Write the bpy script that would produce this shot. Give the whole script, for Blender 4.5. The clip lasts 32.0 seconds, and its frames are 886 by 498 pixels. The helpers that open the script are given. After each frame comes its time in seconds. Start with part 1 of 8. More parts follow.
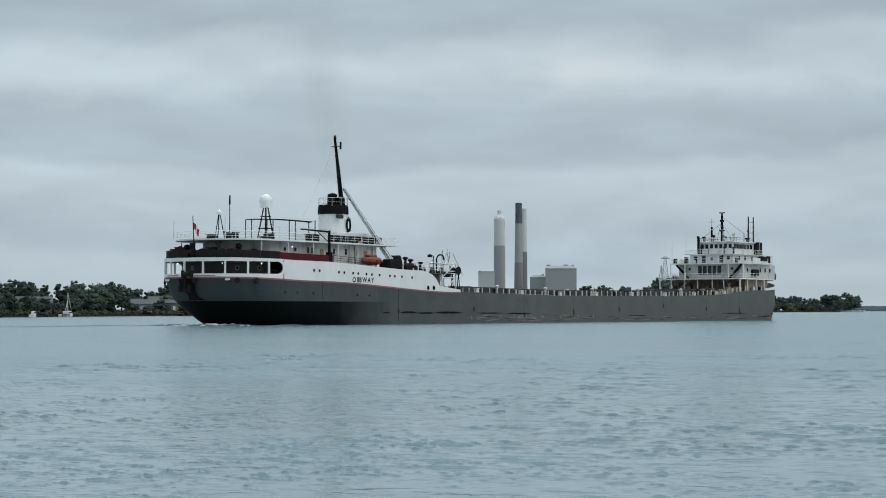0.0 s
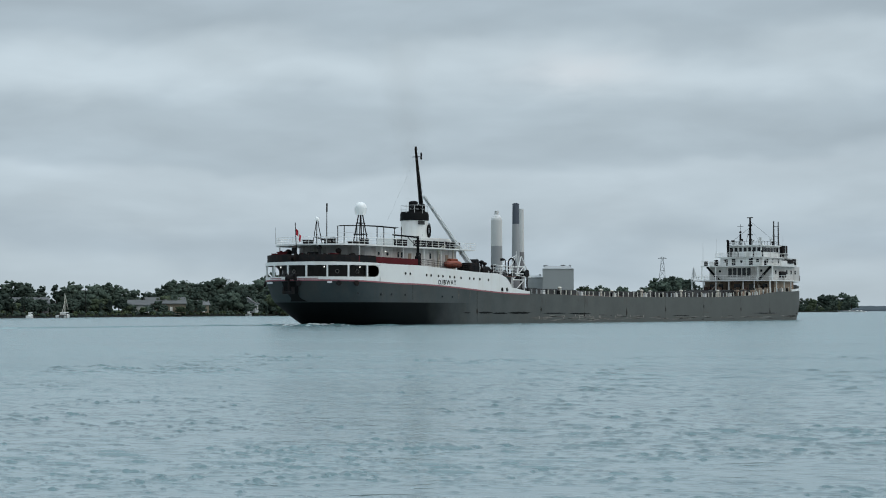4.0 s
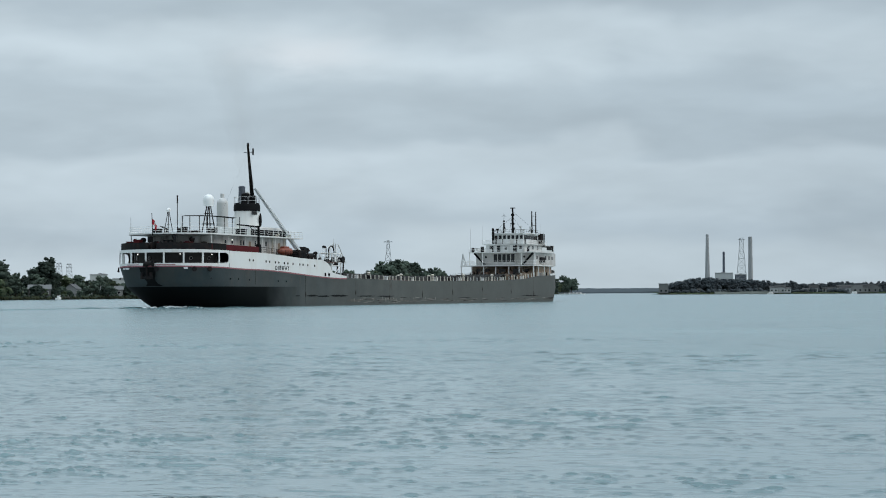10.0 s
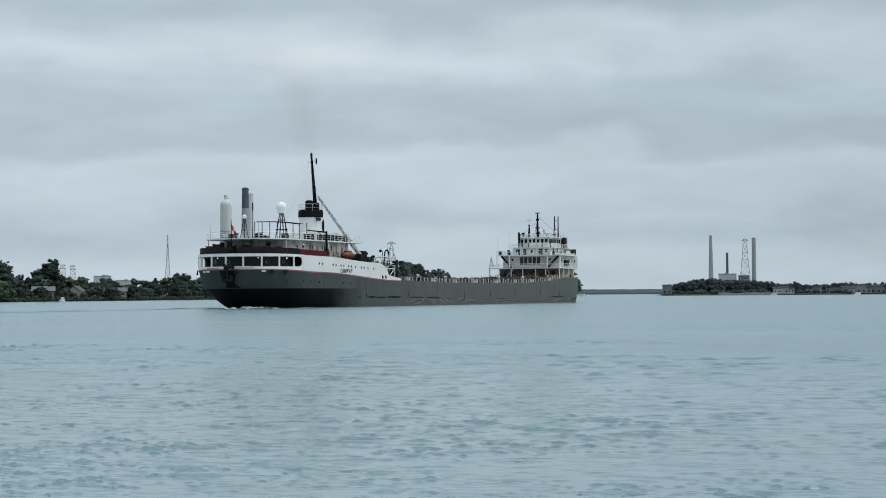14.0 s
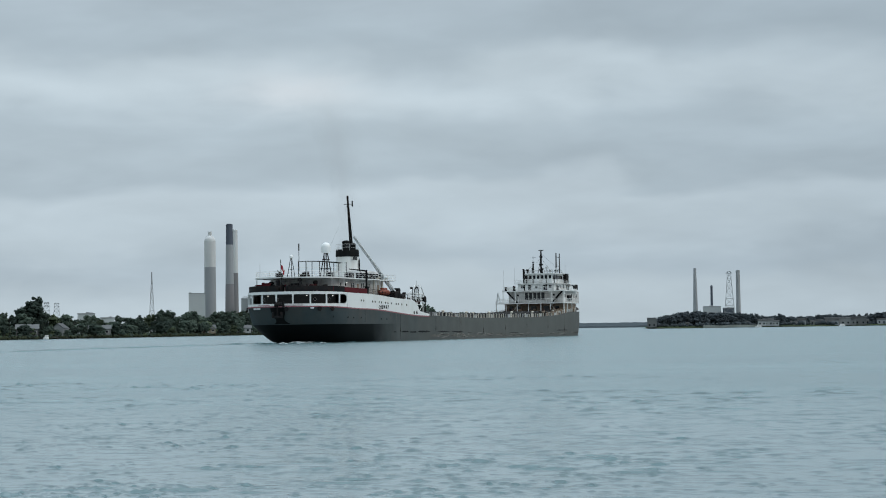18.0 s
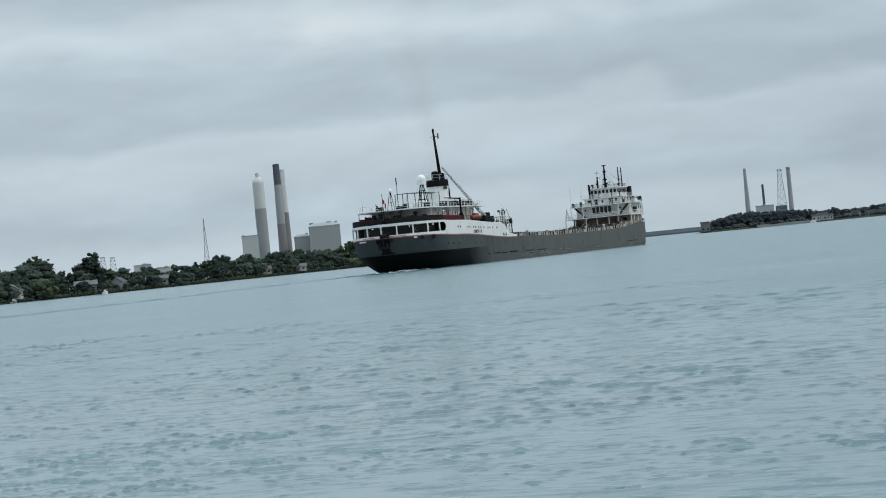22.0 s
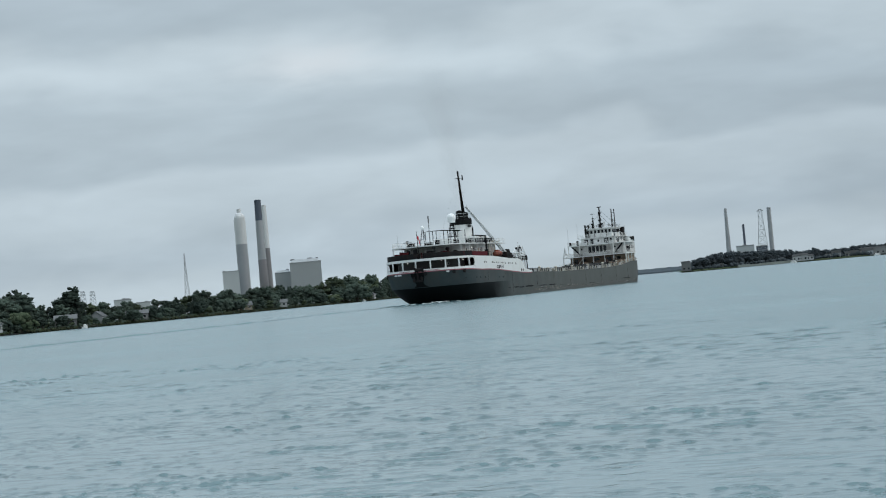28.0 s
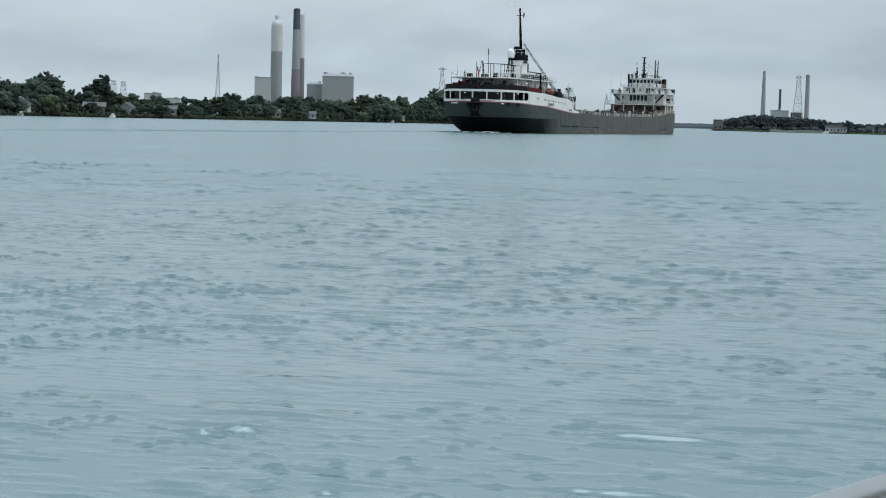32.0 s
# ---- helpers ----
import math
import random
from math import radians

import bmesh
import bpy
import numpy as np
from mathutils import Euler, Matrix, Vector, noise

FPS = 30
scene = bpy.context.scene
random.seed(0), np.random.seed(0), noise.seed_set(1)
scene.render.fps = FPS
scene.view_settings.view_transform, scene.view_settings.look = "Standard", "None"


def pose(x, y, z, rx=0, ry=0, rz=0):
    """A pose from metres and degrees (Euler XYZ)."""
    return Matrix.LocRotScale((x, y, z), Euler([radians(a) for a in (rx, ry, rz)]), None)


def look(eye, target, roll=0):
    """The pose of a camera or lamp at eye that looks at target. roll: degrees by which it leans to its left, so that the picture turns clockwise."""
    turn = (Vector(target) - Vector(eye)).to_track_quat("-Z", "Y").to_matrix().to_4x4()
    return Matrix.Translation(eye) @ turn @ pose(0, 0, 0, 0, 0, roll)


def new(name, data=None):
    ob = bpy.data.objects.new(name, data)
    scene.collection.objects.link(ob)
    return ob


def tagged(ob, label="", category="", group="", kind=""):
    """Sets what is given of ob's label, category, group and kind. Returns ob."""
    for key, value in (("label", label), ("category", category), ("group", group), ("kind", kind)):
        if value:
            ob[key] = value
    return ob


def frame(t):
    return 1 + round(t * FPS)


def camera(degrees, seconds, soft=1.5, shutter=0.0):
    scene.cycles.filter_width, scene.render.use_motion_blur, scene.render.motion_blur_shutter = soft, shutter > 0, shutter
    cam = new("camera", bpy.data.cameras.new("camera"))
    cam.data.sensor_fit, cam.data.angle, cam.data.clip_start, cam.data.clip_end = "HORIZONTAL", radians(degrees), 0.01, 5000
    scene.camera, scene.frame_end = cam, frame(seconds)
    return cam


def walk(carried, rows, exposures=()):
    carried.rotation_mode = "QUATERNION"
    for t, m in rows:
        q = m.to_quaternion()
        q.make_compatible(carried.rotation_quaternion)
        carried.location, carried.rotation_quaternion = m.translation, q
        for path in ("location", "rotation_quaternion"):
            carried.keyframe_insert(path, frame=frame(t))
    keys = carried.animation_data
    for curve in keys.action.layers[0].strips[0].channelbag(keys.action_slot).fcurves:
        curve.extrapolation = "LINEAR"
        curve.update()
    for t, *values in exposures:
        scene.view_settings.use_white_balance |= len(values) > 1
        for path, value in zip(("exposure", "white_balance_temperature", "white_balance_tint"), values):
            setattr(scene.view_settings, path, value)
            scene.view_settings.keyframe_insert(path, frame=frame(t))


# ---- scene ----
LENS = 28.2485
EYE_Z = 2.4076
AIM = [
    (0, -17.547, 1.988, 0.026), (0.25, -17.546, 1.985, -0.009), (0.5, -17.547, 1.983, -0.036), (0.75, -17.551, 1.985, -0.048),
    (1, -17.554, 1.987, -0.048), (1.25, -17.552, 1.987, -0.042), (1.5, -17.548, 1.983, -0.019), (1.75, -17.546, 1.974, 0.025),
    (2, -17.547, 1.965, 0.070), (2.25, -17.550, 1.958, 0.093), (2.5, -17.546, 1.957, 0.093), (2.75, -17.530, 1.964, 0.075),
    (3, -17.504, 1.976, 0.045), (3.25, -17.477, 1.989, 0.012), (3.5, -17.454, 2.001, -0.019), (3.75, -17.444, 2.006, -0.039),
    (4, -17.453, 2.003, -0.041), (4.25, -17.488, 1.986, -0.018), (4.5, -17.556, 1.953, 0.038), (4.75, -17.634, 1.897, 0.116),
    (5, -17.583, 1.793, 0.136), (5.25, -17.233, 1.619, 0.025), (5.5, -16.414, 1.360, -0.192), (5.75, -15.031, 1.020, -0.454),
    (6, -13.268, 0.671, -0.663), (6.25, -11.398, 0.398, -0.735), (6.5, -9.778, 0.271, -0.687), (6.75, -8.715, 0.329, -0.561),
    (7, -8.249, 0.507, -0.416), (7.25, -8.294, 0.718, -0.299), (7.5, -8.541, 0.915, -0.224), (7.75, -8.691, 1.065, -0.189),
    (8, -8.725, 1.166, -0.196), (8.25, -8.691, 1.225, -0.239), (8.5, -8.626, 1.264, -0.284), (8.75, -8.562, 1.301, -0.300),
    (9, -8.514, 1.336, -0.297), (9.25, -8.491, 1.364, -0.288), (9.5, -8.496, 1.387, -0.278), (9.75, -8.524, 1.411, -0.266),
    (10, -8.566, 1.436, -0.244), (10.25, -8.611, 1.460, -0.209), (10.5, -8.655, 1.478, -0.187), (10.75, -8.693, 1.485, -0.200),
    (11, -8.715, 1.483, -0.219), (11.25, -8.713, 1.472, -0.214), (11.5, -8.691, 1.453, -0.198), (11.75, -8.663, 1.429, -0.188),
    (12, -8.642, 1.418, -0.194), (12.25, -8.640, 1.433, -0.218), (12.5, -8.659, 1.457, -0.245), (12.75, -8.695, 1.469, -0.262),
    (13, -8.729, 1.472, -0.272), (13.25, -8.747, 1.472, -0.281), (13.5, -8.742, 1.473, -0.290), (13.75, -8.715, 1.475, -0.300),
    (14, -8.675, 1.477, -0.309), (14.25, -8.632, 1.476, -0.316), (14.5, -8.597, 1.471, -0.319), (14.75, -8.580, 1.459, -0.316),
    (15, -8.593, 1.437, -0.305), (15.25, -8.645, 1.403, -0.286), (15.5, -8.748, 1.355, -0.256), (15.75, -8.906, 1.290, -0.221),
    (16, -9.105, 1.199, -0.222), (16.25, -9.316, 1.074, -0.301), (16.5, -9.479, 0.910, -0.487), (16.75, -9.525, 0.743, -0.767),
    (17, -9.400, 0.783, -0.977), (17.25, -9.084, 1.188, -0.977), (17.5, -8.700, 1.753, -0.875), (17.75, -8.379, 2.235, -0.802),
    (18, -8.157, 2.601, -0.752), (18.25, -8.040, 2.864, -0.690), (18.5, -8.021, 3.000, -0.620), (18.75, -8.087, 3.003, -0.551),
    (19, -8.208, 2.954, -0.476), (19.25, -8.351, 2.932, -0.388), (19.5, -8.492, 2.918, -0.284), (19.75, -8.613, 2.886, -0.175),
    (20, -8.718, 2.855, -0.109), (20.25, -8.833, 2.847, -0.157), (20.5, -9.046, 2.835, -0.455), (20.75, -9.422, 2.774, -1.117),
    (21, -9.871, 2.593, -2.104), (21.25, -10.264, 2.230, -3.294), (21.5, -10.463, 1.689, -4.400), (21.75, -10.353, 0.996, -5.155),
    (22, -9.934, 0.223, -5.545), (22.25, -9.272, -0.546, -5.642), (22.5, -8.594, -1.204, -5.621), (22.75, -8.124, -1.660, -5.646),
    (23, -7.921, -1.914, -5.735), (23.25, -7.945, -1.982, -5.852), (23.5, -7.941, -1.879, -5.898), (23.75, -7.650, -1.616, -5.788),
    (24, -7.036, -1.200, -5.557), (24.25, -6.103, -0.659, -5.278), (24.5, -4.811, -0.125, -5.055), (24.75, -3.151, 0.270, -4.981),
    (25, -1.291, 0.480, -5.095), (25.25, 0.558, 0.488, -5.384), (25.5, 2.193, 0.305, -5.699), (25.75, 3.439, -0.042, -5.890),
    (26, 4.235, -0.486, -5.952), (26.25, 4.546, -0.948, -5.915), (26.5, 4.340, -1.351, -5.810), (26.75, 3.584, -1.617, -5.668),
    (27, 2.244, -1.668, -5.518), (27.25, 0.287, -1.428, -5.392), (27.5, -2.321, -0.818, -5.320), (27.75, -5.62, 0.184, -5.282),
    (28, -9.207, 1.373, -5.061), (28.25, -12.96, 2.529, -4.438), (28.5, -15.73, 3.596, -3.381), (28.75, -17.853, 4.561, -1.938),
    (29, -18.981, 5.428, -0.264), (29.25, -19.071, 6.131, 1.419), (29.5, -18.399, 6.309, 2.751), (29.75, -17.258, 5.647, 3.426),
    (30, -15.726, 4.313, 3.518), (30.25, -13.884, 2.596, 3.208), (30.5, -12.036, 0.789, 2.726), (30.75, -10.459, -0.785, 2.269),
    (31, -9.090, -1.701, 1.834), (31.25, -7.928, -1.766, 1.412), (31.5, -7.563, -1.828, 1.167), (31.75, -8.483, -2.717, 1.237),
    (32, -10.171, -4.158, 1.499)]


def sway(t):
    """The small sideways drift of the hand-held camera."""
    steps = ((0, 0.38, -0.125), (8, 0.38, -0.125), (15, 0.26, -0.06), (23, 0.15, 0.003), (25.5, 0.0, 0.0), (27.5, 0.03, 0.0), (32, 0.13, 0.012))
    for (t0, x0, z0), (t1, x1, z1) in zip(steps, steps[1:]):
        if t <= t1:
            s = (t - t0) / (t1 - t0)
            s = s * s * (3 - 2 * s)
            return x0 + (x1 - x0) * s, 0.0, z0 + (z1 - z0) * s
    return steps[-1][1], 0.0, steps[-1][2]


def aim_pose(t, az, el, roll):
    ox, oy, oz = sway(t)
    eye = Vector((ox, oy, EYE_Z + oz))
    a, e = radians(az), radians(el)
    way = Vector((math.sin(a) * math.cos(e), math.cos(a) * math.cos(e), math.sin(e)))
    return look(eye, eye + way * 100, roll)


cam = camera(LENS, 32.0, soft=1.0, shutter=0.05)
STOPS = ((0, 0.28), (6, 0.28), (8, 0.39), (16, 0.38), (18.5, 0.29), (20.5, 0.28), (22, 0.36), (24, 0.50), (25.5, 0.42), (28, 0.33), (28.7, 0.16), (30, 0.11), (30.7, 0.36), (31, 0.46), (32, 0.40))
walk(cam, [(t, aim_pose(t, az, el, roll)) for t, az, el, roll in AIM], STOPS)

# ---- light ----
world = bpy.data.worlds.new("overcast_sky")
scene.world = world
world.use_nodes = True


class Nodes:
    """A short way to write node trees."""

    def __init__(self, tree):
        self.tree = tree

    def add(self, kind, ins=None):
        n = self.tree.nodes.new(kind)
        for key, val in (ins or {}).items():
            if isinstance(val, bpy.types.NodeSocket):
                self.tree.links.new(val, n.inputs[key])
            else:
                n.inputs[key].default_value = val
        return n

    def math(self, op, a, b=0.0, c=0.0, clamp=False):
        n = self.add("ShaderNodeMath", {0: a, 1: b, 2: c})
        n.operation, n.use_clamp = op, clamp
        return n.outputs[0]

    def ramp(self, fac, stops, mode="LINEAR"):
        n = self.add("ShaderNodeValToRGB", ins={0: fac})
        r = n.color_ramp
        r.interpolation = mode
        while len(r.elements) < len(stops):
            r.elements.new(0.5)
        for el, (p, c) in zip(r.elements, stops):
            el.position = p
            el.color = (*c, 1) if len(c) == 3 else c
        return n.outputs[0]

    def mix(self, fac, a, b, mode="MIX"):
        n = self.add("ShaderNodeMix")
        n.data_type, n.blend_type = "RGBA", mode
        for i, v in ((0, fac), (6, a), (7, b)):
            if isinstance(v, bpy.types.NodeSocket):
                self.tree.links.new(v, n.inputs[i])
            else:
                n.inputs[i].default_value = (*v, 1) if isinstance(v, tuple) and len(v) == 3 else v
        return n.outputs[2]

    def noise(self, vec, scale, detail=4.0, rough=0.55, distortion=0.0):
        ins = {"Scale": scale, "Detail": detail, "Roughness": rough, "Distortion": distortion}
        if vec is not None:
            ins["Vector"] = vec
        return self.add("ShaderNodeTexNoise", ins=ins).outputs[0]

    def mapping(self, vec, loc=(0, 0, 0), rot=(0, 0, 0), scale=(1, 1, 1)):
        return self.add("ShaderNodeMapping", ins={"Vector": vec, "Location": loc, "Rotation": rot, "Scale": scale}).outputs[0]


SUN_EL, SUN_AZ = 42.0, 98.0
wn = Nodes(world.node_tree)
world.node_tree.nodes.clear()
coord = wn.add("ShaderNodeTexCoord").outputs["Generated"]
sky = wn.add("ShaderNodeTexSky")
sky.sky_type, sky.sun_disc, sky.sun_elevation, sky.sun_rotation, sky.dust_density = "NISHITA", False, radians(SUN_EL), radians(SUN_AZ), 4.0
sep = wn.add("ShaderNodeSeparateXYZ", ins={0: coord})
up = wn.math("MAXIMUM", sep.outputs[2], 0.0)
n1 = wn.noise(wn.mapping(coord, (0.4, 1.9, 0.3), (0, 0, 0), (5.0, 5.0, 11.0)), 1.0, 4.0, 0.55, 0.3)
n2 = wn.noise(wn.mapping(coord, (2.4, 0.9, 1.3), (0, 0, 0), (9.0, 9.0, 32.0)), 1.0, 4.0, 0.5, 0.3)
n4 = wn.noise(wn.mapping(coord, (3.1, 0.2, 5.3), (0, 0, 0), (8.0, 8.0, 30.0)), 1.0, 3.0, 0.5, 0.4)
n5 = wn.noise(wn.mapping(coord, (1.3, 6.2, 2.7), (0, 0, 0), (17.0, 17.0, 52.0)), 1.0, 4.0, 0.55, 0.3)
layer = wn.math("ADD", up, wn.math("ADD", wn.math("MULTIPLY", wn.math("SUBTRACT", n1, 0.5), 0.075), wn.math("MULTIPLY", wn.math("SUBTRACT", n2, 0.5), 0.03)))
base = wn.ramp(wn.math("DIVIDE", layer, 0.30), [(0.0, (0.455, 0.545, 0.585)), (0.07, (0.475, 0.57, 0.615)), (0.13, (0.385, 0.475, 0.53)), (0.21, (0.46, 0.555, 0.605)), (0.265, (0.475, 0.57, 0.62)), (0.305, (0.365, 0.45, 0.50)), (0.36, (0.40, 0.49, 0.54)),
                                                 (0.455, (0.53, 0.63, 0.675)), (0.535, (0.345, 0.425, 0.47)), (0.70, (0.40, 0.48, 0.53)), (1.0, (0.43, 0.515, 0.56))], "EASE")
soft = wn.math("ADD", wn.math("MULTIPLY", wn.math("SUBTRACT", n2, 0.5), 0.42), 1.0)
tone = wn.mix(1.0, base, wn.add("ShaderNodeCombineXYZ", {0: soft, 1: soft, 2: soft}).outputs[0], "MULTIPLY")
tone = wn.mix(0.30, tone, (0.43, 0.52, 0.565))
# the cloud thickens towards the east
east = wn.ramp(wn.math("ADD", sep.outputs[0], 0.5), [(0.30, (1, 1, 1)), (0.64, (0.875, 0.885, 0.895))], "EASE")
tone = wn.mix(1.0, tone, east, "MULTIPLY")
# a paler break in the cloud
across = wn.math("ADD", wn.math("MULTIPLY", sep.outputs[0], 0.975), wn.math("MULTIPLY", sep.outputs[1], 0.221))
across = wn.math("DIVIDE", wn.math("ADD", across, wn.math("MULTIPLY", wn.math("SUBTRACT", n5, 0.5), 0.05)), 0.034)
rise = wn.math("DIVIDE", wn.math("ADD", wn.math("SUBTRACT", sep.outputs[2], 0.136), wn.math("MULTIPLY", wn.math("SUBTRACT", n5, 0.5), 0.022)), 0.011)
gap = wn.math("POWER", 2.718, wn.math("MULTIPLY", wn.math("ADD", wn.math("MULTIPLY", across, across), wn.math("MULTIPLY", rise, rise)), -1.0))
tone = wn.mix(wn.math("MULTIPLY", gap, 0.62), tone, (0.63, 0.69, 0.715))
# billows: lighter heads and darker bases at two sizes
billow = wn.math("ADD", wn.math("MULTIPLY", wn.math("SUBTRACT", n4, 0.5), 0.25), wn.math("MULTIPLY", wn.math("SUBTRACT", n5, 0.5), 0.12))
billow = wn.math("ADD", billow, 0.985)
tone = wn.mix(1.0, tone, wn.add("ShaderNodeCombineXYZ", {0: billow, 1: billow, 2: billow}).outputs[0], "MULTIPLY")
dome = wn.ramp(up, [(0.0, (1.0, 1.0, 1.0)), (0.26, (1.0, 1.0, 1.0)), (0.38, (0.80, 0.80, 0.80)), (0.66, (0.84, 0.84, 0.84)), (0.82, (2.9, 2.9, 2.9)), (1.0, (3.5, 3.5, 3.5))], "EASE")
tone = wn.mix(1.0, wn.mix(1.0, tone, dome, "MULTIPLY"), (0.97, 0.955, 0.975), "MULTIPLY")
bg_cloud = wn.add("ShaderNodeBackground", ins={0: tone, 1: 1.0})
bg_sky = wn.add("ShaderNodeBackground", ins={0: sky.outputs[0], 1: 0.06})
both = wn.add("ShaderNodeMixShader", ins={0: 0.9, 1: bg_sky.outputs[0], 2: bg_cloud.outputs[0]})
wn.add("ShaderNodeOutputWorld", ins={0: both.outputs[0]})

sun_data = bpy.data.lights.new("sun", "SUN")
sun_data.energy, sun_data.angle, sun_data.color = 0.75, radians(35), (1.0, 0.97, 0.93)
sun = new("sun", sun_data)
a, e = radians(SUN_AZ), radians(SUN_EL)
sun.matrix_world = look(Vector((math.sin(a) * math.cos(e), math.cos(a) * math.cos(e), math.sin(e))) * 500, (0, 0, 0))


# ---- materials ----
def material(name, color, rough=0.6, metal=0.0, var=0.15, scale=1.0, bump=0.0, dirt=None, dirt_amount=0.0, dirt_stretch=(1, 1, 1), per_object=0.0, spec=0.5, undercut_shade=None, fore_tone=None):
    """Base colour with variation at two scales, stains of their own shape, and fine relief."""
    m = bpy.data.materials.new(name)
    m.use_nodes = True
    m.node_tree.nodes.clear()
    n = Nodes(m.node_tree)
    co = n.add("ShaderNodeTexCoord").outputs["Object"]
    fine = n.noise(co, 6.0 * scale, 5.0, 0.6)
    broad = n.noise(co, 0.6 * scale, 3.0, 0.5)
    amount = n.math("ADD", n.math("MULTIPLY", n.math("SUBTRACT", fine, 0.5), var), n.math("MULTIPLY", n.math("SUBTRACT", broad, 0.5), var * 1.6))
    if per_object:
        r = n.add("ShaderNodeObjectInfo").outputs["Random"]
        amount = n.math("ADD", amount, n.math("MULTIPLY", n.math("SUBTRACT", r, 0.5), per_object))
    gain = n.math("ADD", amount, 1.0)
    col = n.mix(1.0, (*color, 1.0), n.add("ShaderNodeCombineXYZ", ins={0: gain, 1: gain, 2: gain}).outputs[0], "MULTIPLY")
    if dirt:
        st = n.noise(n.mapping(co, scale=dirt_stretch), 0.8 * scale, 6.0, 0.65)
        col = n.mix(n.math("MULTIPLY", n.ramp(st, [(0.48, (0, 0, 0)), (0.66, (1, 1, 1))]), dirt_amount), col, (*dirt, 1.0))
    if fore_tone:
        # blends into a paler second colour from the stern towards the bow
        along = n.add("ShaderNodeSeparateXYZ", ins={0: co}).outputs[0]
        along = n.math("ADD", along, n.math("MULTIPLY", n.math("SUBTRACT", broad, 0.5), 30.0))
        fore_mix = n.math("DIVIDE", n.math("SUBTRACT", along, fore_tone[1]), fore_tone[2] - fore_tone[1], clamp=True)
        col = n.mix(fore_mix, col, n.mix(1.0, (*fore_tone[0], 1.0), n.add("ShaderNodeCombineXYZ", ins={0: gain, 1: gain, 2: gain}).outputs[0], "MULTIPLY"))
    if undercut_shade:
        # shade under the stern painted near-black below the knuckle, thinning out forward
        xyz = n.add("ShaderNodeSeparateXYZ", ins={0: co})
        # x wobbled by noise, so that the painted shade ends unevenly
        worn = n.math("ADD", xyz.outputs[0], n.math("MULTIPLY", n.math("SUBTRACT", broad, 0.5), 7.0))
        ahead = n.math("DIVIDE", n.math("SUBTRACT", undercut_shade[3], worn), undercut_shade[3] - undercut_shade[2], clamp=True)
        under = n.math("MULTIPLY", n.math("SUBTRACT", undercut_shade[1], xyz.outputs[2]), 25.0, clamp=True)
        col = n.mix(n.math("MULTIPLY", ahead, under), col, (*undercut_shade[0], 1.0))
    ins = {"Base Color": col, "Roughness": rough, "Metallic": metal, "Specular IOR Level": spec}
    b = n.add("ShaderNodeBsdfPrincipled", ins=ins)
    if bump:
        bn = n.add("ShaderNodeBump", ins={"Strength": bump, "Distance": 0.02, "Height": fine})
        n.tree.links.new(bn.outputs[0], b.inputs["Normal"])
    n.add("ShaderNodeOutputMaterial", ins={0: b.outputs[0]})
    return m


# the near-black below 3.62 m is painted shade under the stern
M_GREY = material("hull_grey_paint", (0.050, 0.064, 0.068), 0.6, var=0.22, scale=0.35, bump=0.15, dirt=(0.090, 0.078, 0.066), dirt_amount=0.4, dirt_stretch=(0.6, 0.6, 0.08), spec=0.04, undercut_shade=((0.0045, 0.0065, 0.007), 3.62, 23.0, 37.0), fore_tone=((0.106, 0.112, 0.107), 5.0, 80.0))
M_WHITE = material("white_ship_paint", (0.70, 0.71, 0.695), 0.42, var=0.07, scale=0.6, dirt=(0.52, 0.47, 0.40), dirt_amount=0.28, dirt_stretch=(1.2, 1.2, 0.12))
M_BLACK = material("black_paint", (0.005, 0.0055, 0.006), 0.7, var=0.3, scale=1.0, spec=0.12)
M_RED = material("dark_red_canvas", (0.085, 0.013, 0.016), 0.8, var=0.3, scale=1.2, spec=0.12)
M_REDLINE = material("red_line_paint", (0.26, 0.085, 0.10), 0.6, var=0.2)
M_DARK = material("dark_deck_gear", (0.011, 0.0115, 0.0125), 0.7, var=0.4, scale=1.0, spec=0.12, dirt=(0.06, 0.03, 0.02), dirt_amount=0.3)
M_GLASS = material("dark_window_glass", (0.008, 0.010, 0.012), 0.12, var=0.1, spec=0.3)
M_ORANGE = material("orange_lifeboat_shell", (0.21, 0.046, 0.021), 0.5, var=0.2)
M_TAN = material("weathered_tan_paint", (0.25, 0.19, 0.135), 0.7, var=0.3, scale=0.8, dirt=(0.16, 0.08, 0.05), dirt_amount=0.6, dirt_stretch=(1, 1, 0.3))
M_CREAM = material("cream_rail_paint", (0.55, 0.53, 0.46), 0.6, var=0.3, scale=1.0, dirt=(0.28, 0.16, 0.08), dirt_amount=0.4)
M_DECK = material("rust_red_deck", (0.10, 0.055, 0.045), 0.8, var=0.3, scale=0.5)
M_HATCH = material("grey_hatch_steel", (0.035, 0.036, 0.036), 0.6, var=0.3, scale=0.5)
M_LATTICE = material("pale_grey_steel", (0.50, 0.52, 0.52), 0.5, 0.0, var=0.15)
M_RUST = material("scraped_rusty_steel", (0.030, 0.027, 0.024), 0.8, var=0.5, scale=0.8, spec=0.12)
M_WALLSTONE = material("pale_greenish_wall_stone", (0.18, 0.20, 0.185), 0.9, var=0.4, scale=0.12, spec=0.05)
M_DULL = material("dull_worn_hull_paint", (0.105, 0.103, 0.095), 0.75, var=0.6, scale=0.9, spec=0.1)
M_SCRAPE = material("scraped_pale_primer", (0.185, 0.178, 0.16), 0.75, var=0.5, scale=0.8)
M_DOME = material("white_radome_plastic", (0.80, 0.81, 0.80), 0.35, var=0.04)
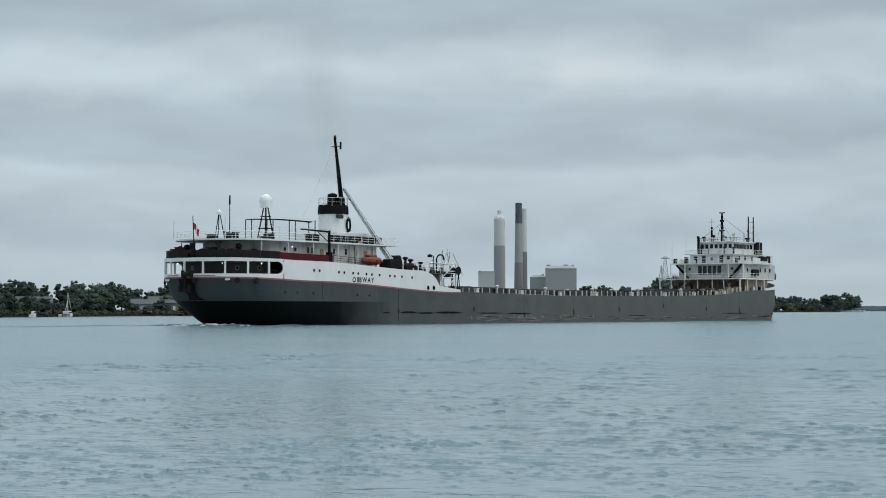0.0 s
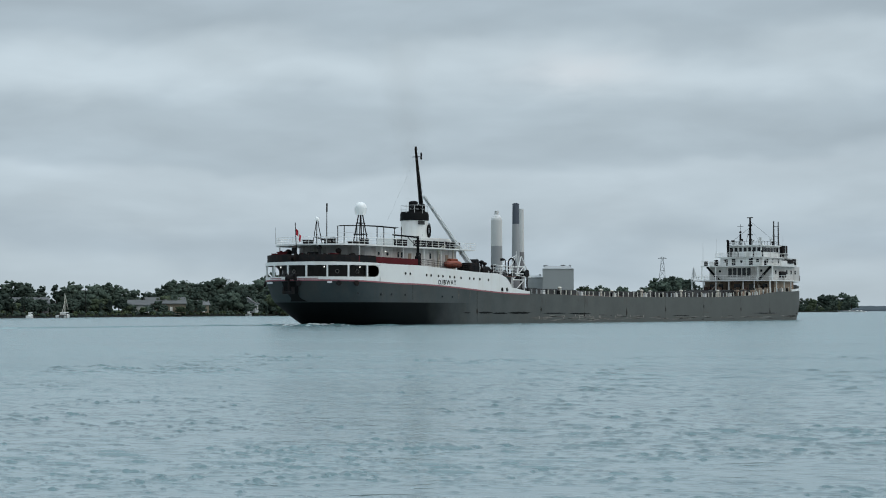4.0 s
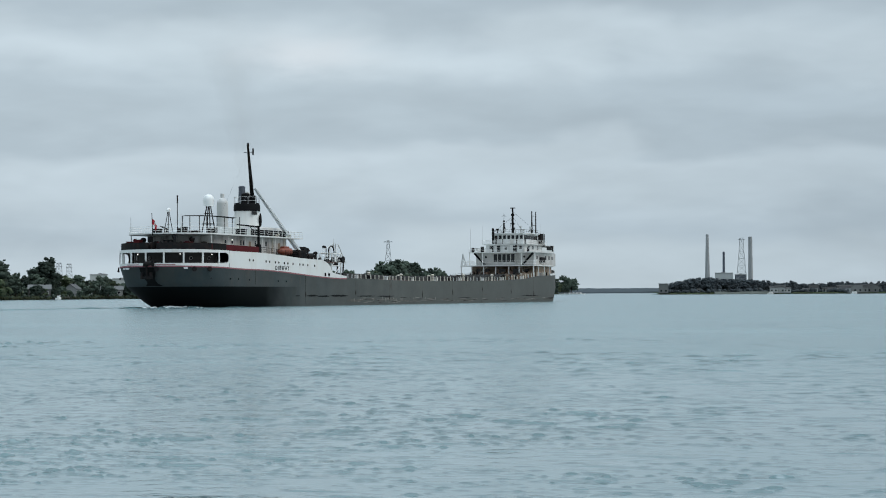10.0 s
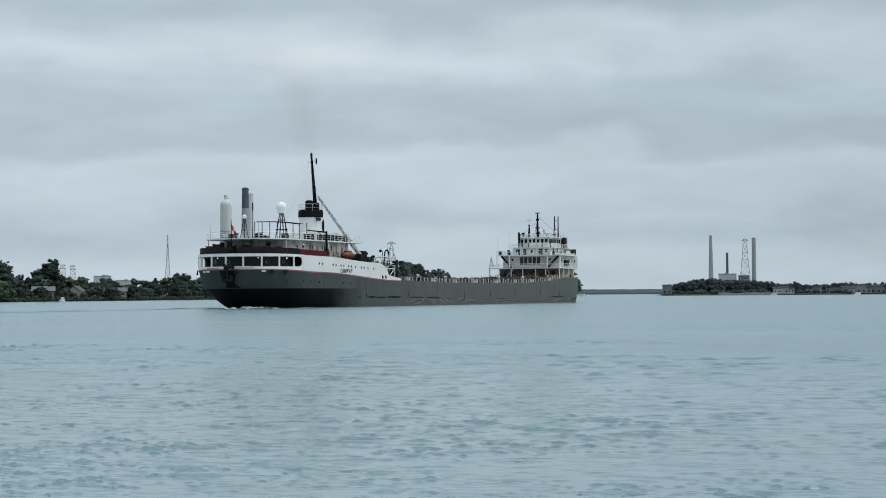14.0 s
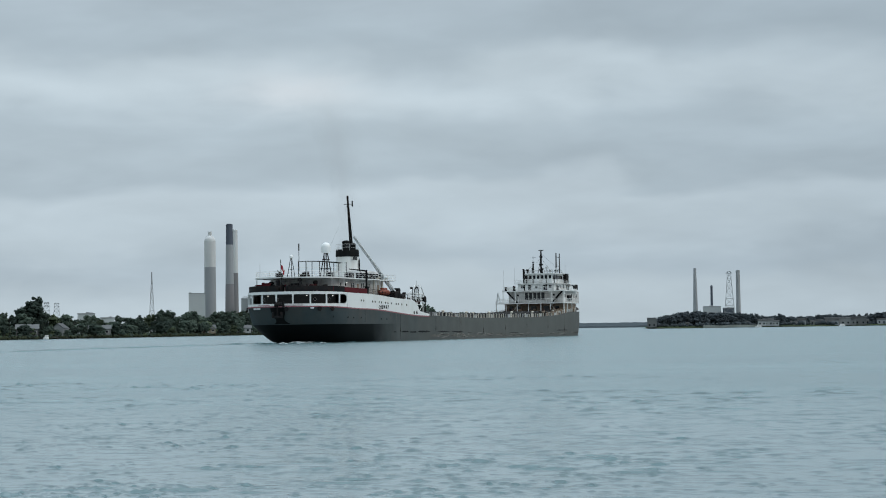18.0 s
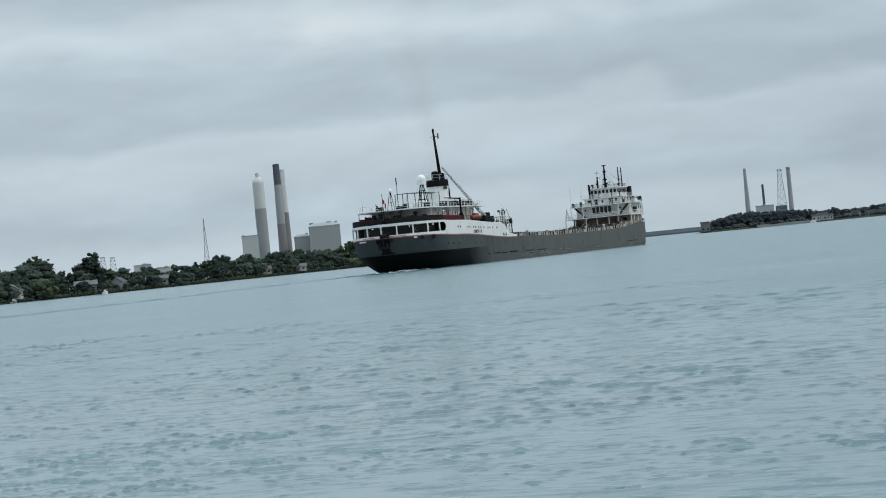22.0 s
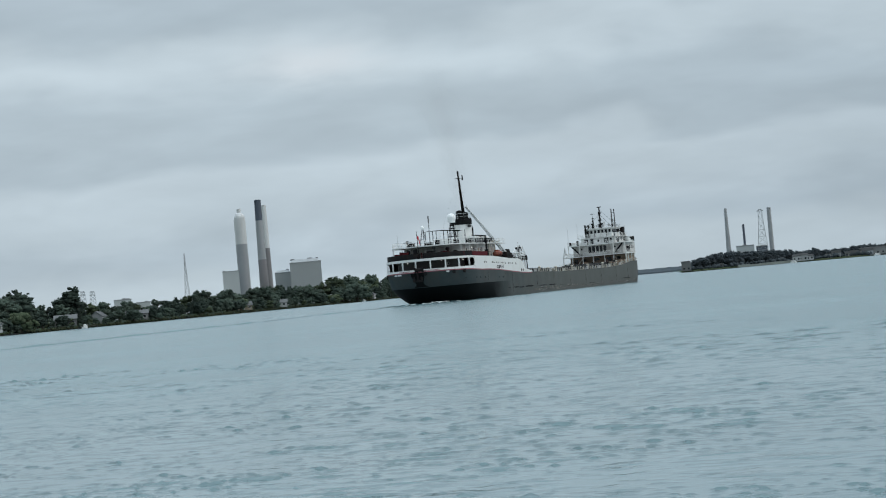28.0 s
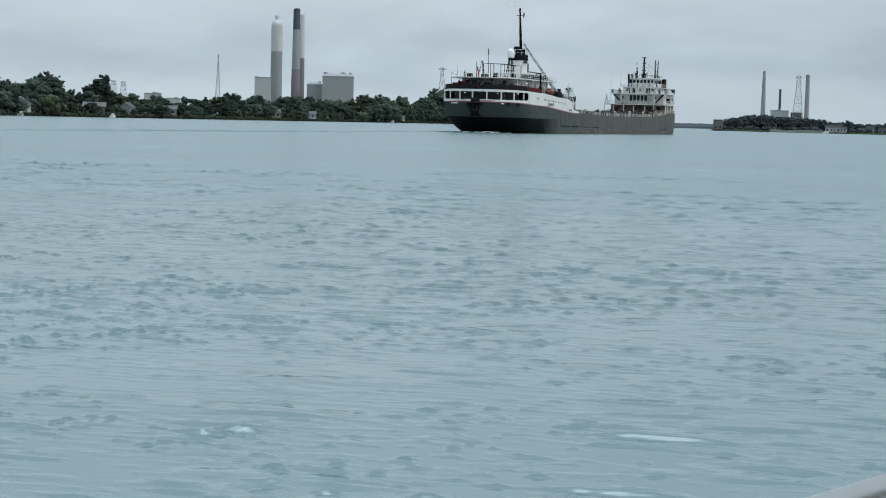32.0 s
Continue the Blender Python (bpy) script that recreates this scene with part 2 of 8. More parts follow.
M_FLAGRED = material("red_flag_cloth", (0.50, 0.04, 0.06), 0.85, var=0.1)
M_BARK = material("grey_brown_bark", (0.055, 0.045, 0.035), 0.9, var=0.4, scale=1.0, bump=0.5)
M_GRASS = material("river_bank_grass", (0.055, 0.075, 0.042), 0.95, var=0.5, scale=0.05, dirt=(0.06, 0.06, 0.036), dirt_amount=0.4, spec=0.03)
# stone this dark because shadows along the shore are put into its colour
M_STONE = material("shore_stone_with_shade", (0.018, 0.020, 0.018), 0.9, var=0.5, scale=0.3, bump=0.5, spec=0.03)
M_SIDING = material("house_siding", (0.17, 0.172, 0.168), 0.7, var=0.1, scale=0.5, per_object=0.7)
M_PALESIDE = material("white_house_siding", (0.36, 0.37, 0.365), 0.7, var=0.12, scale=0.5, per_object=0.3)
M_TANSIDE = material("tan_house_siding", (0.20, 0.17, 0.12), 0.7, var=0.12, scale=0.5, per_object=0.4)
M_LAWN = material("mown_lawn", (0.062, 0.080, 0.044), 0.95, var=0.4, scale=0.1, spec=0.03)
M_ROOF = material("asphalt_shingle_roof", (0.105, 0.11, 0.112), 0.9, var=0.25, scale=0.6, per_object=0.6)
# stack and plant colours below are lifted pale to stand for distance haze
M_CONC = material("haze_pale_stack_concrete", (0.62, 0.63, 0.63), 0.85, var=0.10, scale=0.03, dirt=(0.34, 0.34, 0.34), dirt_amount=0.4, dirt_stretch=(0.1, 0.1, 0.01))
M_CONC4 = material("brown_grey_stack_concrete", (0.22, 0.213, 0.22), 0.85, var=0.10, scale=0.03)
M_CONC2 = material("mid_grey_stack_concrete", (0.33, 0.345, 0.36), 0.85, var=0.10, scale=0.03)
M_CONC3 = material("dark_stack_band", (0.085, 0.10, 0.13), 0.8, var=0.12, scale=0.03)
M_PLANT = material("power_house_cladding", (0.35, 0.37, 0.38), 0.7, var=0.08, scale=0.02, dirt=(0.22, 0.23, 0.24), dirt_amount=0.4, dirt_stretch=(0.1, 0.1, 0.01))
M_PLANT2 = material("haze_pale_plant_cladding", (0.50, 0.53, 0.54), 0.7, var=0.08, scale=0.02)
M_FARSTEEL = material("far_galvanised_steel", (0.31, 0.33, 0.35), 0.7, var=0.05)
M_GREENBLD = material("pale_green_cladding", (0.34, 0.375, 0.33), 0.6, var=0.08, scale=0.08, dirt=(0.30, 0.33, 0.29), dirt_amount=0.35, dirt_stretch=(0.6, 0.6, 0.06))
M_PIPE = material("pale_steel_rail", (0.56, 0.58, 0.59), 0.3, 0.75, var=0.05, scale=2.0, dirt=(0.50, 0.47, 0.42), dirt_amount=0.2)
M_POST = material("dark_rail_post", (0.05, 0.05, 0.05), 0.5, var=0.2, scale=4.0)
M_DOCK = material("weathered_dock_planks", (0.11, 0.10, 0.085), 0.85, var=0.35, scale=1.0, bump=0.5)
M_OFFW = material("weathered_off_white_paint", (0.66, 0.67, 0.66), 0.6, var=0.2, scale=0.7, dirt=(0.26, 0.24, 0.21), dirt_amount=0.5, dirt_stretch=(1.1, 1.1, 0.2))
M_GRIMY = material("grimy_cream_paint", (0.50, 0.47, 0.42), 0.6, var=0.2, scale=0.8, dirt=(0.24, 0.19, 0.15), dirt_amount=0.6, dirt_stretch=(1, 1, 0.25))
# near-black: the shade of interiors is put into this colour
M_INNER_SHADE = material("painted_inner_shade", (0.030, 0.028, 0.025), 0.7, var=0.3, scale=0.8)
# white house paint darkened for shade below the overhangs, with grime on top
M_TEXAS = material("house_paint_grime_and_shade", (0.47, 0.465, 0.45), 0.65, var=0.2, scale=0.8, dirt=(0.16, 0.13, 0.10), dirt_amount=0.6, dirt_stretch=(1, 1, 0.25))
M_TARP = material("pale_blue_grey_tarpaulin", (0.58, 0.61, 0.62), 0.8, var=0.2, scale=1.2, bump=0.4)
M_LAMP = bpy.data.materials.new("lit_lamp_glass")
M_LAMP.use_nodes = True
M_LAMP.node_tree.nodes["Principled BSDF"].inputs["Emission Color"].default_value = (1.0, 0.97, 0.9, 1)
M_LAMP.node_tree.nodes["Principled BSDF"].inputs["Emission Strength"].default_value = 1.2
M_FOAM = material("white_wash_foam", (0.47, 0.52, 0.54), 0.9, var=0.2, scale=1.0)


def leaf_material(name, color, vary=1.0):
    m = bpy.data.materials.new(name)
    m.use_nodes = True
    m.node_tree.nodes.clear()
    n = Nodes(m.node_tree)
    isl = n.add("ShaderNodeNewGeometry").outputs["Random Per Island"]
    rnd = n.add("ShaderNodeObjectInfo").outputs["Random"]
    g = n.math("ADD", n.math("MULTIPLY", isl, 0.2), n.math("MULTIPLY", rnd, 0.95))
    dark = tuple(c * (1 - 0.4 * vary) for c in color)
    light = tuple(c * (1 + 0.6 * vary) for c in color)
    col = n.ramp(g, [(0.05, dark), (0.6, color), (1.1, light)])
    warm = n.mix(n.math("MULTIPLY", rnd, 0.25), col, (color[0] * 1.35, color[1] * 1.15, color[2] * 0.8, 1))
    b = n.add("ShaderNodeBsdfPrincipled", ins={"Base Color": warm, "Roughness": 0.85, "Specular IOR Level": 0.04})
    through_leaf = n.add("ShaderNodeBsdfTranslucent", ins={"Color": warm})
    both_ways = n.add("ShaderNodeMixShader", ins={0: 0.35, 1: b.outputs[0], 2: through_leaf.outputs[0]})
    n.add("ShaderNodeOutputMaterial", ins={0: both_ways.outputs[0]})
    return m


# leaf colours lifted for haze; the two far ones also tinted blue for it
M_LEAF = leaf_material("broad_leaves", (0.073, 0.100, 0.084))
M_HAZE_LEAF = leaf_material("haze_tinted_far_leaves", (0.076, 0.093, 0.108), 0.3)
M_SHRUB = leaf_material("light_green_shrub_leaves", (0.085, 0.110, 0.072))
M_HAZE_WOOD = leaf_material("haze_tinted_far_wood", (0.115, 0.142, 0.165), 0.3)
M_REED = leaf_material("olive_reeds", (0.075, 0.088, 0.052))
M_FIR = leaf_material("dark_conifer_needles", (0.028, 0.040, 0.034))


def water_material():
    m = bpy.data.materials.new("river_water")
    m.use_nodes = True
    m.node_tree.nodes.clear()
    n = Nodes(m.node_tree)
    co = n.add("ShaderNodeTexCoord").outputs["Object"]
    w3 = n.noise(n.mapping(co, (2, 9, 0), (0, 0, 0.1), (0.35, 1.0, 1.0)), 0.06, 5.0, 0.65, 0.5)
    w1 = n.noise(n.mapping(co, rot=(0, 0, 0.22), scale=(0.8, 1.0, 1.0)), 4.0, 2.0, 0.5, 0.3)
    w2 = n.noise(n.mapping(co, (7, 3, 0), (0, 0, -0.15), (0.7, 1.0, 1.0)), 2.6, 2.0, 0.45, 0.4)
    w4 = n.noise(n.mapping(co, (1, 4, 0), (0, 0, 0.1), (0.6, 1.0, 1.0)), 1.0, 2.0, 0.45, 0.3)
    calm = n.math("ADD", n.math("MULTIPLY", w1, 0.001), n.math("MULTIPLY", w2, 0.001))
    chop = n.math("MULTIPLY", n.math("MAXIMUM", n.math("SUBTRACT", w2, 0.58), 0.0), 0.22)
    swell = n.math("MULTIPLY", n.math("MAXIMUM", n.math("SUBTRACT", w4, 0.54), 0.0), 0.70)
    lane = n.ramp(w3, [(0.36, (0.15, 0.15, 0.15)), (0.62, (1, 1, 1))])
    away = n.add("ShaderNodeVectorMath", ins={0: co})
    away.operation = "LENGTH"
    # fine chop that is too small for the mesh away from the pier
    open_water = n.math("ADD", 0.25, n.math("MULTIPLY", n.math("DIVIDE", n.math("SUBTRACT", away.outputs["Value"], 25.0), 45.0, clamp=True), 0.75))
    lane = n.math("MULTIPLY", lane, open_water)
    hgt = n.math("ADD", calm, n.math("MULTIPLY", n.math("ADD", chop, swell), lane))
    bump = n.add("ShaderNodeBump", ins={"Strength": 1.0, "Distance": 1.0, "Height": hgt})
    rough = n.math("ADD", 0.06, n.math("MULTIPLY", n.math("DIVIDE", n.math("SUBTRACT", away.outputs["Value"], 12.0), 60.0, clamp=True), 0.19))
    tint = n.mix(n.ramp(w3, [(0.36, (0, 0, 0)), (0.64, (1, 1, 1))]), (0.105, 0.186, 0.201, 1), (0.138, 0.232, 0.250, 1))
    b = n.add("ShaderNodeBsdfPrincipled", ins={"Base Color": tint, "Roughness": rough, "IOR": 2.8, "Normal": bump.outputs[0]})
    n.add("ShaderNodeOutputMaterial", ins={0: b.outputs[0]})
    return m


M_WATER = water_material()


# ---- mesh helpers ----
def finish(name, bm, mat, smooth=False):
    me = bpy.data.meshes.new(name)
    bmesh.ops.recalc_face_normals(bm, faces=bm.faces)
    bm.to_mesh(me)
    bm.free()
    for m in (mat if isinstance(mat, (list, tuple)) else [mat]):
        me.materials.append(m)
    if smooth:
        for p in me.polygons:
            p.use_smooth = True
        me.set_sharp_from_angle(angle=radians(34))
    return me


def part(name, bm, mat, parent, label="", smooth=False):
    ob = new(name, finish(name, bm, mat, smooth))
    ob.parent = parent
    if label:
        ob["label"] = label
    return ob


def thing(name, label, category, loc=(0, 0, 0), rz=0.0, group="", kind=""):
    ob = new(name)
    ob.empty_display_size = 0.5
    ob.matrix_basis = pose(*loc, 0, 0, rz)
    return tagged(ob, label, category, group, kind)


def solo(name, bm, mat, label="", category="", kind="", group="", smooth=False):
    return tagged(new(name, finish(name, bm, mat, smooth)), label, category, group, kind)


def box(bm, x0, x1, y0, y1, z0, z1, bevel=0.0, m=None):
    r = bmesh.ops.create_cube(bm, size=1.0)
    vs = r["verts"]
    t = Matrix.Translation(((x0 + x1) / 2, (y0 + y1) / 2, (z0 + z1) / 2)) @ Matrix.Diagonal((x1 - x0, y1 - y0, z1 - z0, 1))
    bmesh.ops.transform(bm, matrix=(m @ t) if m else t, verts=vs)
    if bevel:
        es = list({e for v in vs for e in v.link_edges})
        bmesh.ops.bevel(bm, geom=es, offset=bevel, segments=2, affect="EDGES", profile=0.6)


def rod(bm, a, b, r0, r1=None, n=8):
    a, b = Vector(a), Vector(b)
    d = b - a
    m = Matrix.Translation((a + b) / 2) @ d.to_track_quat("Z", "Y").to_matrix().to_4x4()
    bmesh.ops.create_cone(bm, cap_ends=True, segments=n, radius1=r0, radius2=r0 if r1 is None else r1, depth=d.length, matrix=m)


def ball(bm, c, r, sub=2, scale=(1, 1, 1)):
    bmesh.ops.create_icosphere(bm, subdivisions=sub, radius=r, matrix=Matrix.Translation(c) @ Matrix.Diagonal((*scale, 1)))


def sheet(bm, rows):
    """A skin over rows of points."""
    vs = [[bm.verts.new(p) for p in r] for r in rows]
    for a, b in zip(vs, vs[1:]):
        for i in range(len(a) - 1):
            bm.faces.new((a[i], a[i + 1], b[i + 1], b[i]))


def prism(bm, outline, z0, z1):
    """A closed slab over a plan outline; z0 and z1 may be functions of x."""
    f0 = z0 if callable(z0) else (lambda x: z0)
    f1 = z1 if callable(z1) else (lambda x: z1)
    lo = [bm.verts.new((x, y, f0(x))) for x, y in outline]
    hi = [bm.verts.new((x, y, f1(x))) for x, y in outline]
    n = len(outline)
    for i in range(n):
        bm.faces.new((lo[i], lo[(i + 1) % n], hi[(i + 1) % n], hi[i]))
    bm.faces.new(hi)
    bm.faces.new(lo[::-1])


def wall_strip(bm, line, z0, z1, thick=0.12):
    """A standing wall of some thickness along an open plan line (list of x, y)."""
    f0 = z0 if callable(z0) else (lambda x: z0)
    f1 = z1 if callable(z1) else (lambda x: z1)
    pts = [Vector(p) for p in line]
    inner = []
    for i, p in enumerate(pts):
        d = (pts[min(i + 1, len(pts) - 1)] - pts[max(i - 1, 0)]).normalized()
        inner.append(p + Vector((d.y, -d.x)) * thick)
    rows = []
    for p, q in zip(pts, inner):
        rows.append([(p.x, p.y, f0(p.x)), (p.x, p.y, f1(p.x)), (q.x, q.y, f1(p.x)), (q.x, q.y, f0(p.x)), (p.x, p.y, f0(p.x))])
    sheet(bm, rows)
    for r in (rows[0], rows[-1]):
        bm.faces.new([bm.verts.new(p) for p in r[:4]])
    bmesh.ops.remove_doubles(bm, verts=bm.verts, dist=0.0005)


def place(az, dist, z=0.0):
    a = radians(az)
    return Vector((math.sin(a) * dist, math.cos(a) * dist, z))


# ---- water and banks ----
def wave_field(x, y, lo, hi, count, seed, spread, heading=268):
    """A random short-crested sea of unit height from sines of unlike direction and length."""
    rng = np.random.RandomState(seed)
    h = np.zeros_like(x)
    for k in range(count):
        lam = lo * (hi / lo) ** rng.uniform(0, 1)
        th = radians(heading + rng.normal(0, spread))
        kx, ky = math.cos(th) * 2 * math.pi / lam, math.sin(th) * 2 * math.pi / lam
        h += np.sin(kx * x + ky * y + rng.uniform(0, 6.2832))
    return h / math.sqrt(count / 2)


def crest(s, lo, sharp=1.35):
    """Flat troughs, and peaked crests where a field rises over a level."""
    return np.maximum(s - lo, 0.0) ** sharp


def wave_height(x, y):
    """Mostly smooth water with scattered steep wavelets, thicker in some lanes than in others; sizes vary with distance
    to fit the camera's view.
    """
    r = np.hypot(x, y)
    tiny = wave_field(x * 0.6, y, 0.10, 0.22, 80, 4, 30)
    small = wave_field(x * 0.52, y, 0.17, 0.34, 60, 7, 27)
    mid = wave_field(x * 0.45, y, 0.32, 0.68, 50, 15, 24)
    slow = wave_field(x, y, 3.0, 9.0, 24, 9, 40)
    lane = np.clip(0.95 + 0.26 * wave_field(x, y, 5.0, 40.0, 28, 12, 70) + 0.10 * slow, 0.5, 1.3)
    fine_lane = np.clip(0.95 + 0.30 * wave_field(x, y, 1.2, 7.0, 30, 21, 60), 0.45, 1.35)
    far_lane = np.clip(0.45 + 0.5 * wave_field(x, y, 8.0, 60.0, 24, 33, 60), 0.05, 0.95)
    f1 = np.clip(1.9 - r / 28.0, 0, 1) * np.clip(r / 20.0, 0.3, 1)
    f2 = np.clip(2.0 - r / 50.0, 0, 1) * np.clip(r / 30.0, 0.2, 1)
    f4 = np.clip(1.7 - r / 150.0, 0, 1) * np.clip((r - 18.0) / 60.0, 0.45, 1)
    h = 0.0100 * f1 * fine_lane * crest(tiny, 1.0, 1.12) + 0.0140 * f2 * (0.3 + 0.7 * fine_lane) * crest(small, 1.2, 1.12) + 0.027 * f4 * (0.25 + 0.9 * far_lane) * crest(mid, 0.95, 1.15)
    return lane * h + 0.003 * slow + 0.0003 * f2 * small


def make_water():
    """One sheet to the horizon: rings round the viewer's end of the river, close together near it."""
    radii = [0.02 + 1.0 * i for i in range(10)]
    while radii[-1] < 4800:
        r = radii[-1]
        radii.append(r + r * (0.0022 if r < 45 else 0.0026 if r < 90 else 0.005 if r < 220 else 0.035))
    fine = np.arange(-37, 25, 0.095)
    angs = np.concatenate([np.arange(25, 323, 2.0), fine + 360])
    angs = np.radians(np.append(angs, angs[0] + 360))
    rr, aa = np.meshgrid(np.array(radii), angs, indexing="ij")
    gx, gy = rr * np.sin(aa), rr * np.cos(aa) - 1.0
    gz = np.zeros_like(gx)
    near = rr[:, 0] < 260
    gz[near] = wave_height(gx[near], gy[near]) * np.clip(1.3 - rr[near] / 200.0, 0.0, 1.0)
    # crests leaned towards the camera so that the faces it sees look steep
    gy[near] -= 0.35 * np.clip(gz[near], 0.0, 0.08)
    verts = np.stack([gx, gy, gz], -1).reshape(-1, 3)
    nx, ny = gx.shape
    i = np.arange((nx - 1) * (ny - 1))
    q = (i // (ny - 1)) * ny + i % (ny - 1)
    faces = np.stack([q, q + 1, q + ny + 1, q + ny], -1)[:, ::-1]
    me = bpy.data.meshes.new("water")
    me.vertices.add(len(verts))
    me.vertices.foreach_set("co", verts.ravel())
    me.loops.add(faces.size)
    me.loops.foreach_set("vertex_index", faces.ravel())
    me.polygons.add(len(faces))
    me.polygons.foreach_set("loop_start", np.arange(0, faces.size, 4))
    me.polygons.foreach_set("use_smooth", np.ones(len(faces), bool))
    me.update(calc_edges=True)
    me.materials.append(M_WATER)
    return tagged(new("water", me), "grey-green river water with small wind ripples", "water", kind="structure")


water = make_water()

LEFT_SHORE = [(-215, 150), (-262, 320), (-287, 450), (-303, 580), (-303, 730), (-292, 860), (-285, 1020), (-283, 1300), (-285, 1600), (-255, 2000), (-190, 2450), (-210, 2700), (-330, 3300), (-560, 4200)]
RIGHT_SHORE = [(-46, 1700), (10, 1740), (80, 1800), (170, 1860), (262, 1860), (305, 1700), (296, 1400), (262, 1120), (240, 950), (218, 760), (205, 600), (196, 420)]


def bank(name, shore, side, top, label):
    """A raised bank: a stony slope out of the water, then level ground behind."""
    bm = bmesh.new()
    pts = []
    for (x0, y0), (x1, y1) in zip(shore, shore[1:]):
        n = max(2, int(math.hypot(x1 - x0, y1 - y0) / 14))
        for i in range(n):
            t = i / n
            pts.append((x0 + (x1 - x0) * t, y0 + (y1 - y0) * t))
    pts.append(shore[-1])
    rows = []
    for k, (off, z) in enumerate(((0, -0.6), (1.5, 0.45), (5.0, top * 0.7), (14, top), (60, top + 0.4), (400, top + 1.0), (2400, top + 1.0))):
        row = []
        for i, (x, y) in enumerate(pts):
            xa, ya = pts[max(i - 1, 0)]
            xb, yb = pts[min(i + 1, len(pts) - 1)]
            d = Vector((xb - xa, yb - ya)).normalized()
            nx, ny = (-d.y * side, d.x * side)
            if off > 100:
                nx, ny = side * -1.0, 0.0
                row.append((x + nx * off, y, z))
            else:
                j = noise.noise((x * 0.05, y * 0.05, k * 3.1)) * min(1.2, off * 0.3)
                row.append((x + nx * (off + j), y + ny * (off + j), z + j * 0.15))
        rows.append(row)
    sheet(bm, rows)
    for f in bm.faces:
        f.material_index = 1 if f.calc_center_median().z < top * 0.65 else 0
    return solo(name, bm, [M_GRASS, M_STONE], label, "ground", "structure")


bank("ground_west", LEFT_SHORE, 1, 1.7, "low grassy river bank with a stony edge")


def headland():
    """The far headland and the bank that runs from it towards the camera."""
    bm = bmesh.new()
    rows = []
    pts = []
    for (x0, y0), (x1, y1) in zip(RIGHT_SHORE, RIGHT_SHORE[1:]):
        n = max(2, int(math.hypot(x1 - x0, y1 - y0) / 16))
        pts += [(x0 + (x1 - x0) * i / n, y0 + (y1 - y0) * i / n) for i in range(n)]
    pts.append(RIGHT_SHORE[-1])
    for off, z in ((0, -0.6), (2, 0.5), (6, 1.5), (16, 2.0)):
        row = []
        for i, (x, y) in enumerate(pts):
            xa, ya = pts[max(i - 1, 0)]
            xb, yb = pts[min(i + 1, len(pts) - 1)]
            d = Vector((xb - xa, yb - ya)).normalized()
            row.append((x - d.y * off, y + d.x * off, z))
        rows.append(row)
    back = []
    for i, (x, y) in enumerate(pts):
        t = i / (len(pts) - 1)
        back.append((-60 + 1900 * min(1, t * 1.6), 3400 - 3000 * max(0, (t - 0.35) / 0.65), 2.5))
    rows.append(back)
    sheet(bm, rows)
    for f in bm.faces:
        f.material_index = 1 if f.calc_center_median().z < 0.9 else 0
    solo("ground_east", bm, [M_GRASS, M_STONE], "low wooded headland and bank with a stony edge", "ground", "structure")


headland()


def far_shore():
    bm = bmesh.new()
    ptx = np.linspace(-420, 220, 60)
    rows = [[(x, 4300, -0.5) for x in ptx], [(x, 4302, 4.0 + 3.5 * noise.noise((x * 0.02, 1, 0))) for x in ptx],
            [(x, 4330, 12.0 + 3.0 * noise.noise((x * 0.05, 2, 0)) + 1.6 * noise.noise((x * 0.2, 7, 0))) for x in ptx],
            [(x, 4400, 12.5 + 2.0 * noise.noise((x * 0.04, 4, 0))) for x in ptx]]
    sheet(bm, rows)
    solo("backdrop_far_shore", bm, M_HAZE_WOOD, "far wooded shore on the horizon, haze in its colour", "shore", "structure")


far_shore()


# ---- the ship ----
# Ship space: x runs forward from the stern, y to port, z up from the waterline.
LOA, HB = 195.76, 10.2


def lerp_table(x, table):
    for (x0, v0), (x1, v1) in zip(table, table[1:]):
        if x <= x1:
            t = max(0.0, (x - x0) / (x1 - x0))
            t = t * t * (3 - 2 * t) if (x1 - x0) > 12 else t
            return v0 + (v1 - v0) * t
    return table[-1][1]


def sheer(x):
    """Top of the grey side."""
    return lerp_table(x, [(0, 7.2), (18, 6.75), (55, 5.35), (90, 4.95), (133, 5.15), (152, 5.6), (170, 6.7), (196, 7.3)])


def half_deck(x):
    if x < 10:
        return HB * math.sqrt(max(0.0, 1 - ((10 - x) / 10) ** 2))
    if x > 172:
        return HB * max(0.0, 1 - ((x - 172) / (LOA - 172)) ** 2.3) ** 0.72
    return HB


def stern_arc(a0, a1, n, inset=0.0):
    """Plan points round the fantail; 0 degrees is the starboard side, 180 the port side."""
    out = []
    for i in range(n + 1):
        t = radians(a0 + (a1 - a0) * i / n)
        out.append((10 - (10 - inset) * math.sin(t), -(HB - inset) * math.cos(t)))
    return out


def hull_ends(z):
    a = lerp_table(z, [(-2, 8.0), (0, 7.2), (1.8, 5.0), (3.6, 2.7), (5.0, 1.1), (7.2, 0.0)])
    b = lerp_table(z, [(-2, 193.2), (0, 193.8), (7.3, LOA)])
    return a, b


def hull_half(x, z):
    zk = 3.6
    t = max(0.0, min(1.0, z / zk))
    if x < 60:
        a = hull_ends(z)[0]
        k = half_deck(x if x > 28 else max(0.0, x - a) * 28 / (28 - a))
        if z >= zk:
            return k
        w = HB * max(0.0, min(1.0, (x - a) / 17.0)) ** 0.36
        return w + (k - w) * t ** 0.75
    if z >= zk:
        return half_deck(x)
    return half_deck(min(LOA, x + (1 - t) * 2.0))


